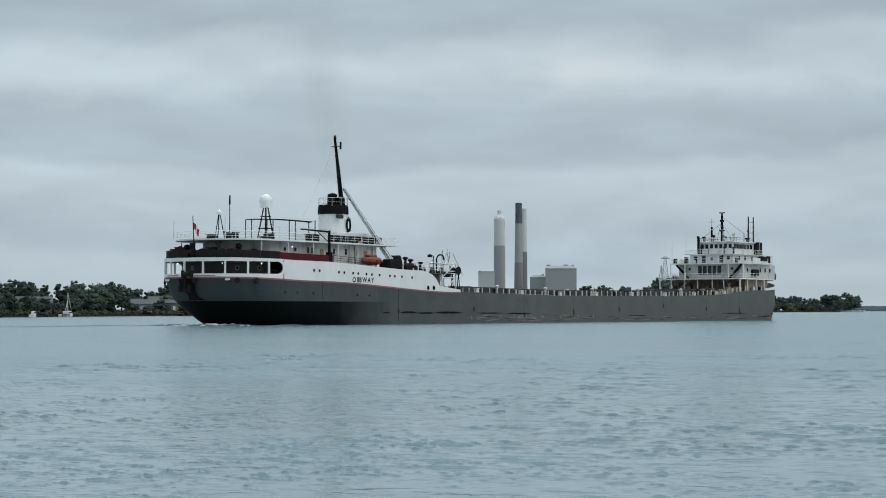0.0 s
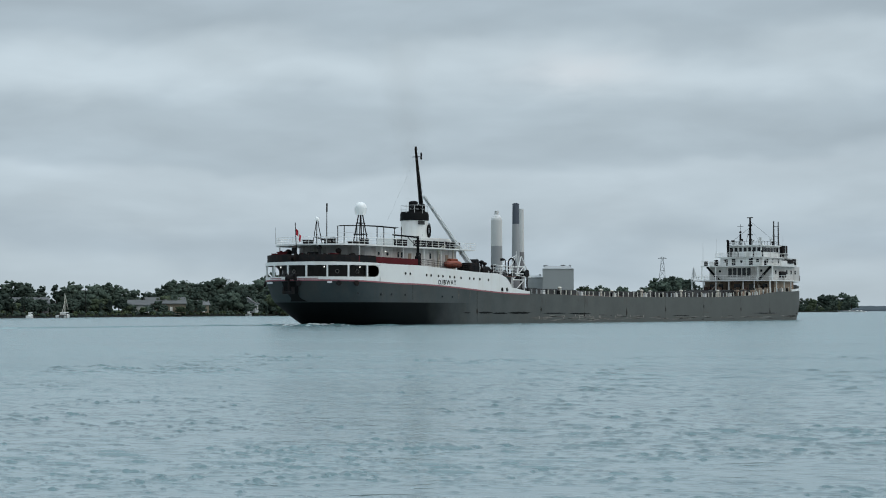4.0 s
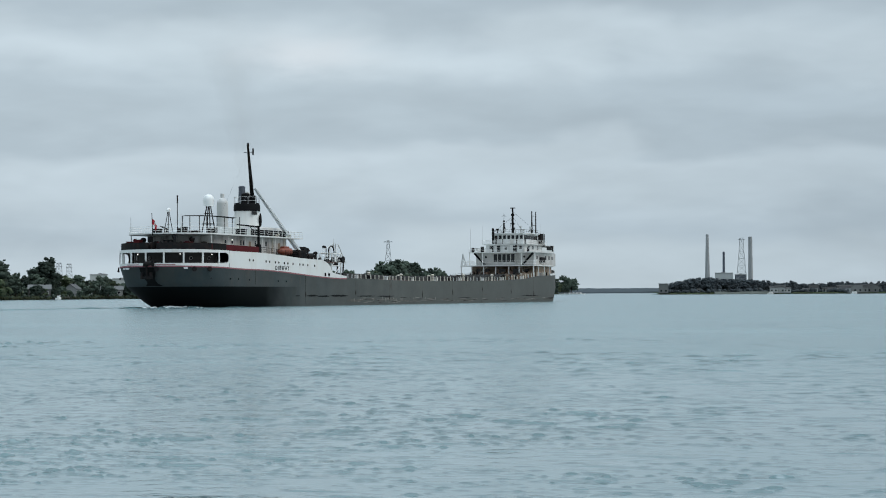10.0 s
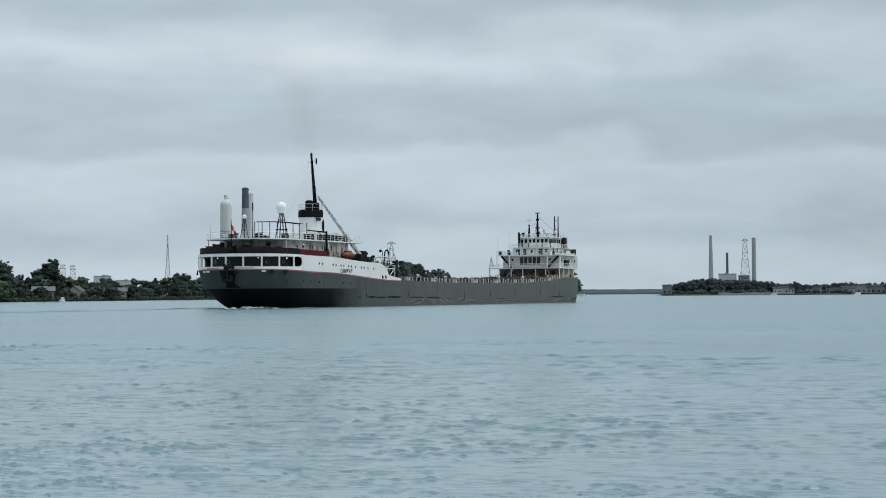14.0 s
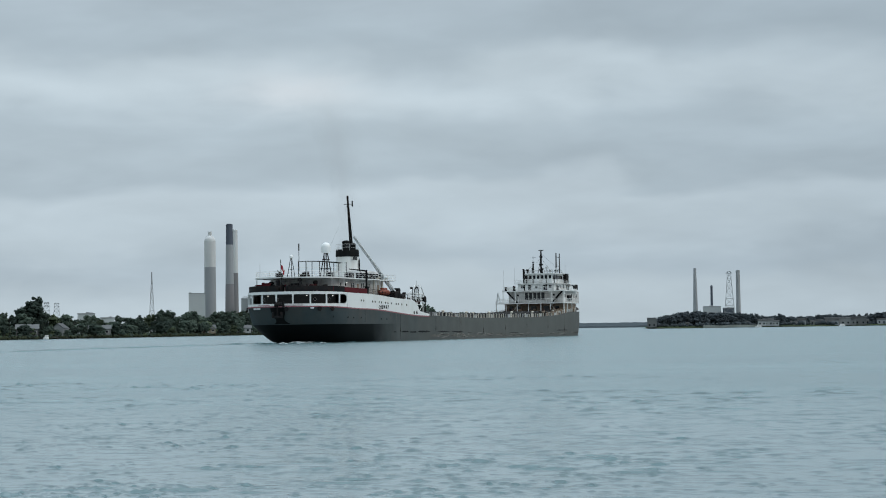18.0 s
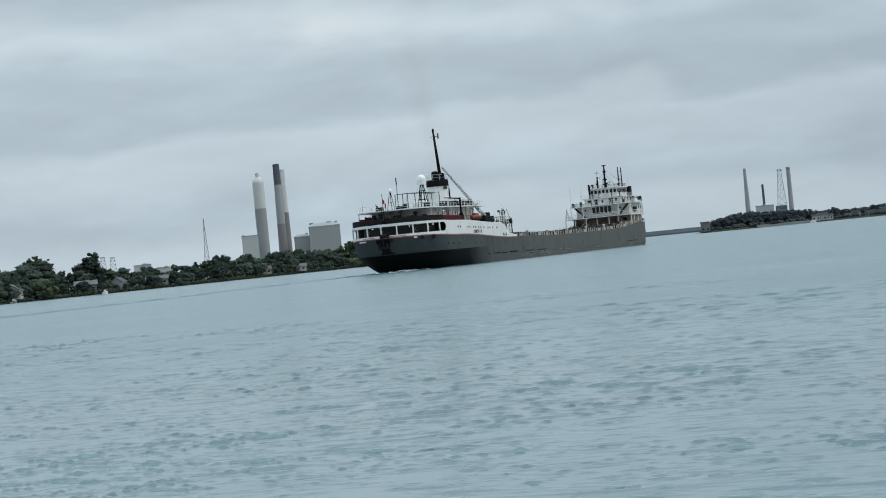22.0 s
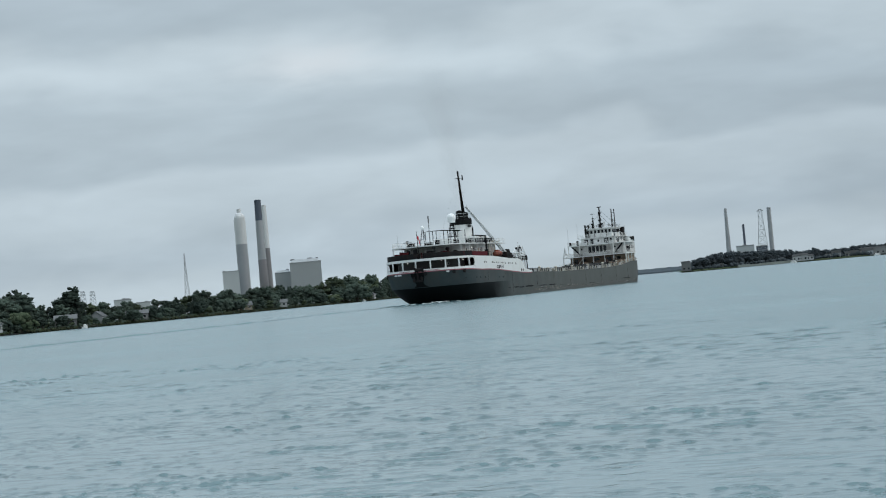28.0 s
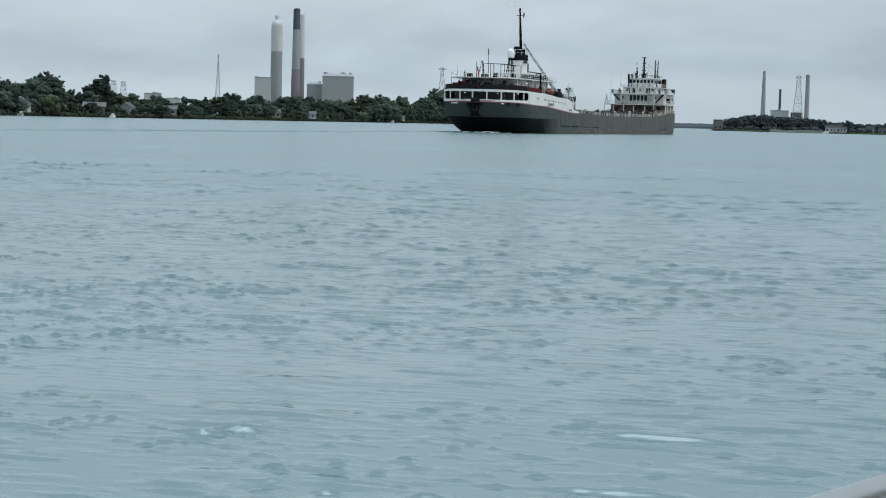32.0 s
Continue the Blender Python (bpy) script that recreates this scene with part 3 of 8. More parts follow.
ship = thing("lake_freighter", "long grey lake freighter with white deckhouses at bow and stern", "ship")

bm = bmesh.new()
stations = sorted(set([0.095 + 0.005 * i for i in range(18)] + [0, 0.0006, 0.0015, 0.0026, 0.004, 0.006, 0.008, 0.0105, 0.013, 0.02, 0.028, 0.037, 0.047, 0.058, 0.07, 0.09, 0.11, 0.135, 0.16, 0.2] + [0.2 + 0.03 * i for i in range(1, 23)] + [0.88, 0.895, 0.91, 0.925, 0.94, 0.953, 0.965, 0.975, 0.983, 0.99, 0.995, 1.0]))
for side in (1, -1):
    rows = []
    for s in stations:
        row = []
        xtop = s * LOA
        top = sheer(xtop)
        for z in (-2.0, -0.8, 0.0, 0.5, 1.0, 1.7, 2.5, 3.2, 3.6, 3.75, 4.4, top):
            z = min(z, top)
            a, b = hull_ends(z)
            x = a + (b - a) * s
            row.append((x, side * hull_half(x, z) if 0 < s < 1 else 0.0, z))
        rows.append(row)
    sheet(bm, rows)
bmesh.ops.remove_doubles(bm, verts=bm.verts, dist=0.01)
hull = part("hull", bm, M_GREY, ship, "grey steel hull, shade painted black under the undercut stern", smooth=True)

# thin red line under the white band
bm = bmesh.new()
band = [(x, -half_deck(x) - 0.03) for x in np.linspace(56, 10.4, 24)] + [(x - 0.0, y * 1.003) for x, y in stern_arc(0, 180, 40)] + [(x, half_deck(x) + 0.03) for x in np.linspace(10.4, 56, 24)]
wall_strip(bm, band, lambda x: sheer(x) - 0.24, lambda x: sheer(x) - 0.02, 0.02)
part("red_line", bm, M_REDLINE, hull, "thin dull red paint line")


def white_top(x):
    if x < 44:
        return lerp_table(x, [(0, 9.95), (18, 9.7), (44, 8.8)])
    if x < 49.5:
        t = (x - 44) / 5.5
        return 8.8 - 2.4 * (1 - math.sqrt(max(0, 1 - t * t)))
    return lerp_table(x, [(49.5, 6.4), (55.5, 5.75)])


# the solid white side forward of the fantail openings, and strips above and below them
for side in (-1, 1):
    bm = bmesh.new()
    xs = list(np.linspace(56, 10.2, 46))
    line = [(x, side * (half_deck(x) + 0.015)) for x in xs]
    if side > 0:
        line = line[::-1]
    wall_strip(bm, line, lambda x: sheer(x) - 0.02, white_top, 0.1)
    part("side_plating", bm, M_WHITE, ship, "white painted side plating")
OPEN_LO, OPEN_HI = 7.62, 9.42
bm = bmesh.new()
wall_strip(bm, stern_arc(0, 180, 44, -0.015), lambda x: sheer(x) - 0.02, OPEN_LO, 0.12)
part("stern_bulwark", bm, M_WHITE, ship, "white bulwark round the stern")
bm = bmesh.new()
wall_strip(bm, stern_arc(0, 180, 44, -0.03), OPEN_HI, lambda x: white_top(x) + 0.02, 0.14)
part("stern_fascia", bm, M_WHITE, ship)
POSTS = [16 + 19 * i for i in range(9)]
for ang in POSTS:
    bm = bmesh.new()
    x, y = stern_arc(ang, ang + 1, 1, 0.04)[0]
    box(bm, -0.1, 0.1, -0.14, 0.14, OPEN_LO - 0.02, OPEN_HI + 0.02, m=Matrix.Translation((x, y, 0)) @ Matrix.Rotation(radians(90 - ang), 4, "Z"))
    part("stern_post", bm, M_WHITE, ship)
# rounded end of the last opening on each side
for side in (-1, 1):
    bm = bmesh.new()
    rows = []
    zc, r = (OPEN_LO + OPEN_HI) / 2, (OPEN_HI - OPEN_LO) / 2
    for i in range(9):
        z = OPEN_LO + (OPEN_HI - OPEN_LO) * i / 8
        dx = math.sqrt(max(0.0, r * r - (z - zc) ** 2))
        xe = 9.9 + dx - r
        rows.append([(min(xe, 10.3), side * half_deck(min(10, xe)), z), (10.35, side * HB, z), (10.35, side * (HB - 0.1), z), (min(xe, 10.3), side * (half_deck(min(10, xe)) - 0.1), z)])
    sheet(bm, rows)
    part("opening_end", bm, M_WHITE, ship)

# deck inside the fantail, its cabin wall with portholes, and the deck above
bm = bmesh.new()
prism(bm, stern_arc(0, 180, 40, 0.15) + [(50, HB - 0.2), (50, -HB + 0.2)], 7.0, 7.12)
part("fantail_deck", bm, M_DECK, ship, "dark red fantail deck")
# cabin wall in a colour that already holds the fantail's inner shade
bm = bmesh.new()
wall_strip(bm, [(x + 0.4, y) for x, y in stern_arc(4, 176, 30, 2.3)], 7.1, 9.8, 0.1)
part("fantail_cabin_wall", bm, M_INNER_SHADE, ship, "cabin wall behind the stern openings, painted dark for shade")
bm = bmesh.new()
prism(bm, stern_arc(0, 180, 40, 0.1) + [(43.5, HB - 0.12), (43.5, -HB + 0.12)], lambda x: white_top(x) - 0.22, lambda x: white_top(x) - 0.06)
part("poop_deck", bm, M_DECK, ship, "dark red poop deck")


def rounded_plan(x0, x1, hw, r, n=8, aft_only=True):
    """Plan of a deckhouse with a rounded after end (and fore end, if wanted)."""
    out = []
    for i in range(2 * n + 1):
        t = math.pi * i / (2 * n)
        out.append((x0 + r - r * math.sin(t), -hw * math.cos(t)))
    if aft_only:
        return out + [(x1, hw), (x1, -hw)]
    for i in range(2 * n + 1):
        t = math.pi * i / (2 * n)
        out.append((x1 - r + r * math.sin(t), hw * math.cos(t)))
    return out


def porthole(parent, x, y, z, r=0.22, ny=-1.0, nx=0.0):
    bm = bmesh.new()
    d = Vector((nx, ny, 0)).normalized()
    c = Vector((x, y, z))
    rod(bm, c - d * 0.05, c + d * 0.03, r * 1.2, n=12)
    ob = part("porthole", bm, M_GREY if parent is hull else M_GRIMY, parent)
    bm = bmesh.new()
    rod(bm, c - d * 0.02, c + d * 0.045, r, n=12)
    part("pane", bm, M_GLASS, ob, "dark round glass")


def pane(parent, x0, x1, y0, y1, z0, z1, name="window"):
    bm = bmesh.new()
    box(bm, x0, x1, y0, y1, z0, z1)
    part(name, bm, M_GLASS, parent, "dark window glass")


def railing(parent, line, z, height=1.05, post_every=1.8, mat=None, bars=3, r=0.035, name="railing"):
    """Open pipe railing along a plan line."""
    bm = bmesh.new()
    fz = z if callable(z) else (lambda x: z)
    for (x0, y0), (x1, y1) in zip(line, line[1:]):
        ln = math.hypot(x1 - x0, y1 - y0)
        if ln < 0.01:
            continue
        for k in range(1, bars + 1):
            h = height * k / bars
            rod(bm, (x0, y0, fz(x0) + h), (x1, y1, fz(x1) + h), r * (1.0 if k == bars else 0.7), n=5)
        n = max(1, int(round(ln / post_every)))
        for i in range(n):
            t = i / n
            x, y = x0 + (x1 - x0) * t, y0 + (y1 - y0) * t
            rod(bm, (x, y, fz(x)), (x, y, fz(x) + height), r, n=5)
    x, y = line[-1]
    rod(bm, (x, y, fz(x)), (x, y, fz(x) + height), r, n=5)
    return part(name, bm, mat or M_WHITE, parent)


# portholes in the white side and in the grey hull
for side in (-1, 1):
    for x in (17.1, 18.4, 23.1, 24.4, 26.6, 27.9, 30.0, 31.4, 33.4, 36.1, 37.4, 39.3, 42.1):
        porthole(ship, x, side * (HB + 0.03), 8.3 - (x - 17) * 0.028, 0.21, side)
    for x in (5.6, 10.4, 13.2, 17.0, 27.7, 30.8):
        porthole(hull, x, side * (half_deck(x) + 0.0), 4.95 - (x - 10) * 0.018, 0.17, side)
for ang in (20, 45, 100, 128, 152):
    (x, y), _ = stern_arc(ang, ang + 1, 1, 2.28)
    porthole(ship, x + 0.4, y, 8.5, 0.26, y, x - 10.0)


def wording(body, parent, m, size, mat):
    """Raised block capitals from the built-in font, all of one height, as a mesh."""
    bm = bmesh.new()
    at = 0.0
    for ch in body:
        cu = bpy.data.curves.new("lettering", "FONT")
        cu.body, cu.size, cu.extrude, cu.align_x, cu.offset = ch, size, 0.012, "LEFT", 0.02 * size
        tmp = bpy.data.objects.new("lettering_curve", cu)
        scene.collection.objects.link(tmp)
        me = bpy.data.meshes.new_from_object(tmp.evaluated_get(bpy.context.evaluated_depsgraph_get()))
        bpy.data.objects.remove(tmp)
        xs, ys = [v.co.x for v in me.vertices], [v.co.y for v in me.vertices]
        high = size * 0.78 / (max(ys) - min(ys))
        me.transform(Matrix.Translation((at, 0, 0)) @ Matrix.Diagonal((1, high, 1, 1)) @ Matrix.Translation((-min(xs), -min(ys), 0)))
        at += max(xs) - min(xs) + 0.15 * size
        bm.from_mesh(me)
    ob = part("lettering", bm, mat, parent)
    ob.matrix_basis = m
    return ob


name_board = wording("OJIBWAY", ship, Matrix.Translation((26.5, -HB - 0.03, 6.62)) @ Matrix.Rotation(radians(90), 4, "X") @ Matrix.Diagonal((1.05, 1, 1, 1)), 1.02, M_BLACK)
name_board["label"] = "black ship name lettering"
wording("OJIBWAY", ship, Matrix.Translation((32.6, HB + 0.03, 6.62)) @ Matrix.Rotation(radians(180), 4, "Z") @ Matrix.Rotation(radians(90), 4, "X") @ Matrix.Diagonal((1.05, 1, 1, 1)), 1.02, M_BLACK)

# plain bars where the stern carries small lettering that cannot be read
for a0, a1 in ((62, 88), (100, 118)):
    bm = bmesh.new()
    wall_strip(bm, stern_arc(a0, a1, 6, -0.05), 7.28, 7.40, 0.03)
    part("stern_lettering_bar", bm, M_REDLINE, ship)

# pale bars for the home port below the line, and a thin dark streak on the plating below the stern anchor
for a0, a1, z0, z1 in ((114, 121, 6.55, 6.85), (122, 127, 6.55, 6.85), (50, 54, 6.62, 6.9)):
    bm = bmesh.new()
    wall_strip(bm, stern_arc(a0, a1, 6, -0.05), z0, z1, 0.03)
    part("stern_lettering_bar", bm, M_TARP, ship, "pale worn lettering")
bm = bmesh.new()
rows = []
for z, w in ((6.85, 1.5), (6.2, 1.55), (5.6, 1.35), (5.0, 1.05), (4.5, 0.9), (4.1, 1.1), (3.75, 1.7)):
    aft = hull_ends(z)[0]
    rows.append([(aft + 10 * (1 - math.sqrt(1 - (y / HB) ** 2)) * (28 - aft) / 28 - 0.06, y, z) for y in [w * (k / 4 - 1) + 0.25 for k in range(9)]])
sheet(bm, rows)
bmesh.ops.recalc_face_normals(bm, faces=bm.faces)
bmesh.ops.solidify(bm, geom=bm.faces[:], thickness=0.03)
part("anchor_pocket", bm, M_BLACK, ship, "dark stained plating below the stern anchor")
bm = bmesh.new()
(x, y), _ = stern_arc(88, 89, 1, -0.3)
rod(bm, (x, y - 0.7, 7.55), (x, y + 0.7, 7.55), 0.36, n=14)
box(bm, x - 0.1, x + 0.5, y - 1.0, y - 0.7, 7.0, 8.1, 0.08)
box(bm, x - 0.1, x + 0.5, y + 0.7, y + 1.0, 7.0, 8.1, 0.08)
part("stern_roller", bm, M_DARK, ship, "dark stern roller over the bulwark")
# anchor, fairleads and mooring gear on the stern
bm = bmesh.new()
(x, y), _ = stern_arc(90, 91, 1, -0.2)
rod(bm, (x, y, 7.2), (x, y, 5.2), 0.16)
box(bm, x - 0.25, x + 0.2, y - 1.0, y + 1.0, 4.9, 5.3, 0.1)
box(bm, x - 0.3, x + 0.2, y - 1.1, y - 0.7, 4.9, 6.0, 0.1)
box(bm, x - 0.3, x + 0.2, y + 0.7, y + 1.1, 4.9, 6.0, 0.1)
part("stern_anchor", bm, M_DARK, ship, "dark stowed stern anchor")
for ang in (28, 44, 80, 150):
    bm = bmesh.new()
    (x, y), _ = stern_arc(ang, ang + 1, 1, -0.08)
    rod(bm, (x, y, 6.6), (x + (x - 10) * 0.02, y * 1.02, 6.6), 0.42, n=14)
    rod(bm, (x, y, 6.35), (x + (x - 10) * 0.02, y * 1.03, 6.35), 0.2, n=10)
    part("fairlead", bm, M_DARK, ship, "dark mooring fairlead")

# canvas and rail round the poop deck
arc = stern_arc(3, 177, 30, 0.25)
bm = bmesh.new()
wall_strip(bm, arc[:14], lambda x: white_top(x), lambda x: white_top(x) + 1.15, 0.06)
part("rail_canvas", bm, M_DARK, ship, "dark canvas lashed to the after rail")
bm = bmesh.new()
wall_strip(bm, arc[15:], lambda x: white_top(x), lambda x: white_top(x) + 1.2, 0.06)
part("rail_canvas", bm, M_DARK, ship, "dark canvas lashed to the after rail")
for side in (-1, 1):
    bm = bmesh.new()
    line = [(22.0, side * 9.9), (16.0, side * 9.9), (10.4, side * 9.9), (6.0, side * 9.1)]
    wall_strip(bm, line if side < 0 else line[::-1], lambda x: white_top(x), lambda x: white_top(x) + 1.05, 0.06)
    part("rail_canvas", bm, M_RED, ship, "dark red canvas along the side rail")
    railing(ship, [(22.2, side * 9.9), (33, side * 9.9), (43.5, side * 9.9)], white_top, 1.05, 1.8, M_DARK)
random.seed(11)
for ang, w, h, mat in ((112, 1.3, 1.7, M_RED), (95, 1.6, 1.3, M_DARK), (132, 1.0, 1.5, M_RED), (62, 1.8, 1.5, M_DARK), (48, 1.2, 1.3, M_RED), (76, 1.0, 1.7, M_DARK)):
    (x, y), _ = stern_arc(ang, ang + 1, 1, 1.5)
    bm = bmesh.new()
    if mat is M_DARK:
        rod(bm, (x, y - w / 2, 10.6), (x, y + w / 2, 10.6), 0.55, n=14)
        rod(bm, (x, y - w / 2, 10.6), (x, y - w / 2 - 0.1, 10.6), 0.75, n=14)
        rod(bm, (x, y + w / 2, 10.6), (x, y + w / 2 + 0.1, 10.6), 0.75, n=14)
        box(bm, x - 0.5, x + 0.5, y - w / 2, y + w / 2, 9.85, 10.2)
        part("mooring_winch", bm, mat, ship, "dark mooring winch drum")
    else:
        box(bm, x - 0.5, x + 0.5, y - w / 2, y + w / 2, 9.85, 9.85 + h, 0.1)
        box(bm, x - 0.56, x + 0.56, y - w / 2 - 0.06, y + w / 2 + 0.06, 9.85 + h - 0.02, 9.95 + h, 0.04)
        part("gear_locker", bm, mat, ship, "dark red gear locker")

# after deckhouse: two tiers
HT = 12.62
bm = bmesh.new()
prism(bm, rounded_plan(7.5, 36.5, 7.2, 5.5), 9.5, HT)
after_house = part("after_deckhouse", bm, M_TEXAS, ship, "grimy off-white after deckhouse with shade painted in")
for side in (-1, 1):
    for x in (13.8, 16.2, 19.3, 20.3, 24.6, 25.6, 28.6, 31.2):
        if x in (13.8, 16.2):
            porthole(after_house, x, side * 7.22, 11.5, 0.32, side)
        else:
            pane(after_house, x - 0.22, x + 0.22, side * 7.16, side * 7.235, 11.0, 11.9)
    for x in (22.6, 33.6):
        bm = bmesh.new()
        box(bm, x - 0.42, x + 0.42, side * 7.17, side * 7.26, 9.7, 11.75, 0.02)
        part("door", bm, M_TAN, after_house, "tan steel door")
bm = bmesh.new()
prism(bm, rounded_plan(2.4, 31.5, 8.4, 6.0), HT, HT + 0.24)
part("boat_deck", bm, M_WHITE, ship, "white overhanging boat deck")
for side in (-1, 1):
    for x in (7.5, 13.5, 19.5, 25.5, 30.5):
        bm = bmesh.new()
        rod(bm, (x, side * 8.1, 9.7), (x, side * 8.1, HT), 0.09)
        part("deck_post", bm, M_WHITE, ship)
plan = [(x + 0.15, y * 0.985) for x, y in rounded_plan(2.4, 31.5, 8.4, 6.0)[:17]]
railing(ship, [(31.3, -8.25)] + plan + [(31.3, 8.25)], HT + 0.24, 1.1, 1.7)

# boat deck: awning frame, satellite domes, poles
DK = HT + 0.24
bm = bmesh.new()
rows = []
AW = [Vector((16.0, 2.3, 16.35)), Vector((26.2, -2.5, 16.2))]
along = (AW[1] - AW[0]).normalized()
across = Vector((-along.y, along.x, 0)) * 1.3
for i in range(9):
    c = AW[0].lerp(AW[1], i / 8) + Vector((0, 0, 0.2 * math.sin(math.pi * i / 8)))
    rows.append([c - across - Vector((0, 0, 0.05)), c + Vector((0, 0, 0.08)), c + across - Vector((0, 0, 0.05))])
sheet(bm, rows)
bmesh.ops.solidify(bm, geom=bm.faces[:], thickness=0.5)
awning = part("awning", bm, M_DARK, ship, "dark flat awning on thin posts")
for k in (0.02, 0.34, 0.68, 0.98):
    for sgn in (-0.9, 0.9):
        bm = bmesh.new()
        c = AW[0].lerp(AW[1], k) + across * sgn
        rod(bm, (c.x, c.y, DK), (c.x, c.y, 16.4), 0.09, n=6)
        part("awning_post", bm, M_HATCH, awning)
railing(ship, [(29.0, -3.4), (14.0, -3.4), (14.0, 3.4)], DK, 2.2, 3.0, M_LATTICE, 3, 0.03, "inner_rail")
DX, DY = 12.2, -4.8
bm = bmesh.new()
ball(bm, (DX, DY, 18.85), 1.0, 3, (1, 1, 0.98))
rod(bm, (DX, DY, 17.7), (DX, DY, 18.7), 0.82, 1.0, 20)
dome_ob = part("satellite_dome", bm, M_DOME, ship, "white satellite dome on a tripod", True)
bm = bmesh.new()
for i in range(4):
    t = radians(45 + 90 * i)
    rod(bm, (DX + 1.25 * math.cos(t), DY + 1.25 * math.sin(t), DK), (DX + 0.3 * math.cos(t), DY + 0.3 * math.sin(t), 17.9), 0.1, n=6)
for z, s in ((14.6, 0.98), (16.4, 0.66)):
    c = [(DX + s * 1.25 * math.cos(radians(45 + 90 * i)) * 0.93, DY + s * 1.25 * math.sin(radians(45 + 90 * i)) * 0.93, z) for i in range(4)]
    for i in range(4):
        rod(bm, c[i], c[(i + 1) % 4], 0.07, n=5)
part("tripod", bm, M_DARK, dome_ob, "dark steel tripod")
bm = bmesh.new()
ball(bm, (8.0, 0.8, 17.0), 0.42, 2)
small_dome = part("small_dome", bm, M_DOME, ship, "small white radome on a tripod", True)
bm = bmesh.new()
for i in range(3):
    t = radians(90 + 120 * i)
    rod(bm, (8 + 0.9 * math.cos(t), 0.8 + 0.9 * math.sin(t), DK), (8 + 0.12 * math.cos(t), 0.8 + 0.12 * math.sin(t), 16.75), 0.07, n=6)
rod(bm, (7.6, 0.35, 14.5), (8.4, 1.3, 14.5), 0.05, n=5)
part("tripod", bm, M_DARK, small_dome)
bm = bmesh.new()
rod(bm, (9.0, -0.4, DK), (9.0, -0.4, 19.5), 0.09, 0.05)
rod(bm, (9.0, -0.4, 18.2), (9.0, -0.4, 19.6), 0.13, 0.13)
part("whip_antenna", bm, M_DARK, ship, "dark whip antenna")
bm = bmesh.new()
rod(bm, (1.8, 0, 9.9), (1.4, 0, 16.2), 0.09, 0.06)
flag_staff = part("flag_staff", bm, M_DARK, ship, "dark stern flag staff")
bm = bmesh.new()
rows = []
for i in range(7):
    t = i / 6
    rows.append([(1.45 + 1.0 * t, -0.5 * t - 0.15 * math.sin(5 * t), 15.2 - 1.1 * t + 0.08 * math.sin(7 * t)), (1.5 + 0.8 * t, -0.4 * t - 0.15 * math.sin(5 * t + 0.6), 14.3 - 1.2 * t)])
sheet(bm, rows)
for f in bm.faces:
    f.material_index = 1 if abs(f.calc_center_median().x - 1.9) < 0.2 else 0
bmesh.ops.solidify(bm, geom=bm.faces[:], thickness=0.03)
part("flag", bm, [M_FLAGRED, M_WHITE], flag_staff, "red and white flag hanging in folds")
bm = bmesh.new()
rod(bm, (3.4, -4.6, DK), (3.4, -4.6, 16.0), 0.06, 0.04)
part("light_pole", bm, M_LATTICE, ship)
bm = bmesh.new()
rod(bm, (2.6, 5.0, DK), (2.6, 5.0, 15.6), 0.06, 0.04)
part("light_pole", bm, M_LATTICE, ship)
for x, y, w, l, h in ((12.0, -5.6, 0.9, 1.5, 0.9), (22.5, -5.4, 1.2, 2.2, 1.1), (10.5, 4.6, 1.0, 1.6, 0.9), (24.0, 5.2, 1.2, 2.4, 1.1), (5.6, -3.2, 0.8, 0.8, 0.8), (7.9, -2.6, 0.7, 0.7, 1.0)):
    bm = bmesh.new()
    box(bm, x - l / 2, x + l / 2, y - w / 2, y + w / 2, DK, DK + h, 0.08)
    box(bm, x - l / 2 - 0.08, x + l / 2 + 0.08, y - w / 2 - 0.08, y + w / 2 + 0.08, DK + h, DK + h + 0.1, 0.03)
    part("deck_box", bm, M_DARK, ship, "dark gear box on the boat deck")

# funnel casing, funnel, its black cap and mast
bm = bmesh.new()
box(bm, 29.6, 40.2, -4.6, 4.6, HT, 14.75, 0.15)
part("funnel_casing", bm, M_WHITE, ship, "white engine casing under the funnel")
for x0, x1 in ((26.6, 29.2), (31.2, 35.6), (36.2, 38.6)):
    bm = bmesh.new()
    box(bm, x0, x1, -6.7, -5.1, DK, DK + 1.25, 0.1)
    for i in range(5):
        z = DK + 0.2 + i * 0.2
        box(bm, x0 + 0.1, x1 - 0.1, -6.76, -6.68, z, z + 0.08)
    part("vent_housing", bm, M_DARK, ship, "dark louvred vent housing")
bm = bmesh.new()
box(bm, 31.4, 41.0, -8.3, 8.3, HT, HT + 0.2)
part("side_deck", bm, M_WHITE, ship)
railing(ship, [(31.5, -8.2), (41.0, -8.2), (41.0, 8.2)], HT + 0.2, 1.1, 1.6)


def funnel_ring(z, fx, fy, cx, n=28):
    return [(cx + fx * math.cos(2 * math.pi * i / n), fy * math.sin(2 * math.pi * i / n), z) for i in range(n + 1)]


FCX = 34.3
bm = bmesh.new()
sheet(bm, [funnel_ring(z, 2.5 + (14.4 - z) * 0.03, 2.35, FCX) for z in (14.4, 15.5, 16.7, 17.85)])
funnel = part("funnel", bm, M_WHITE, ship, "white funnel with a black top", True)
bm = bmesh.new()
sheet(bm, [funnel_ring(17.82, 2.45, 2.38, FCX), funnel_ring(17.85, 2.56, 2.48, FCX), funnel_ring(18.9, 2.54, 2.46, FCX), funnel_ring(19.35, 2.4, 2.3, FCX), funnel_ring(19.4, 0.02, 0.02, FCX)])
part("funnel_cap", bm, M_BLACK, funnel, "black funnel top", True)
bm = bmesh.new()
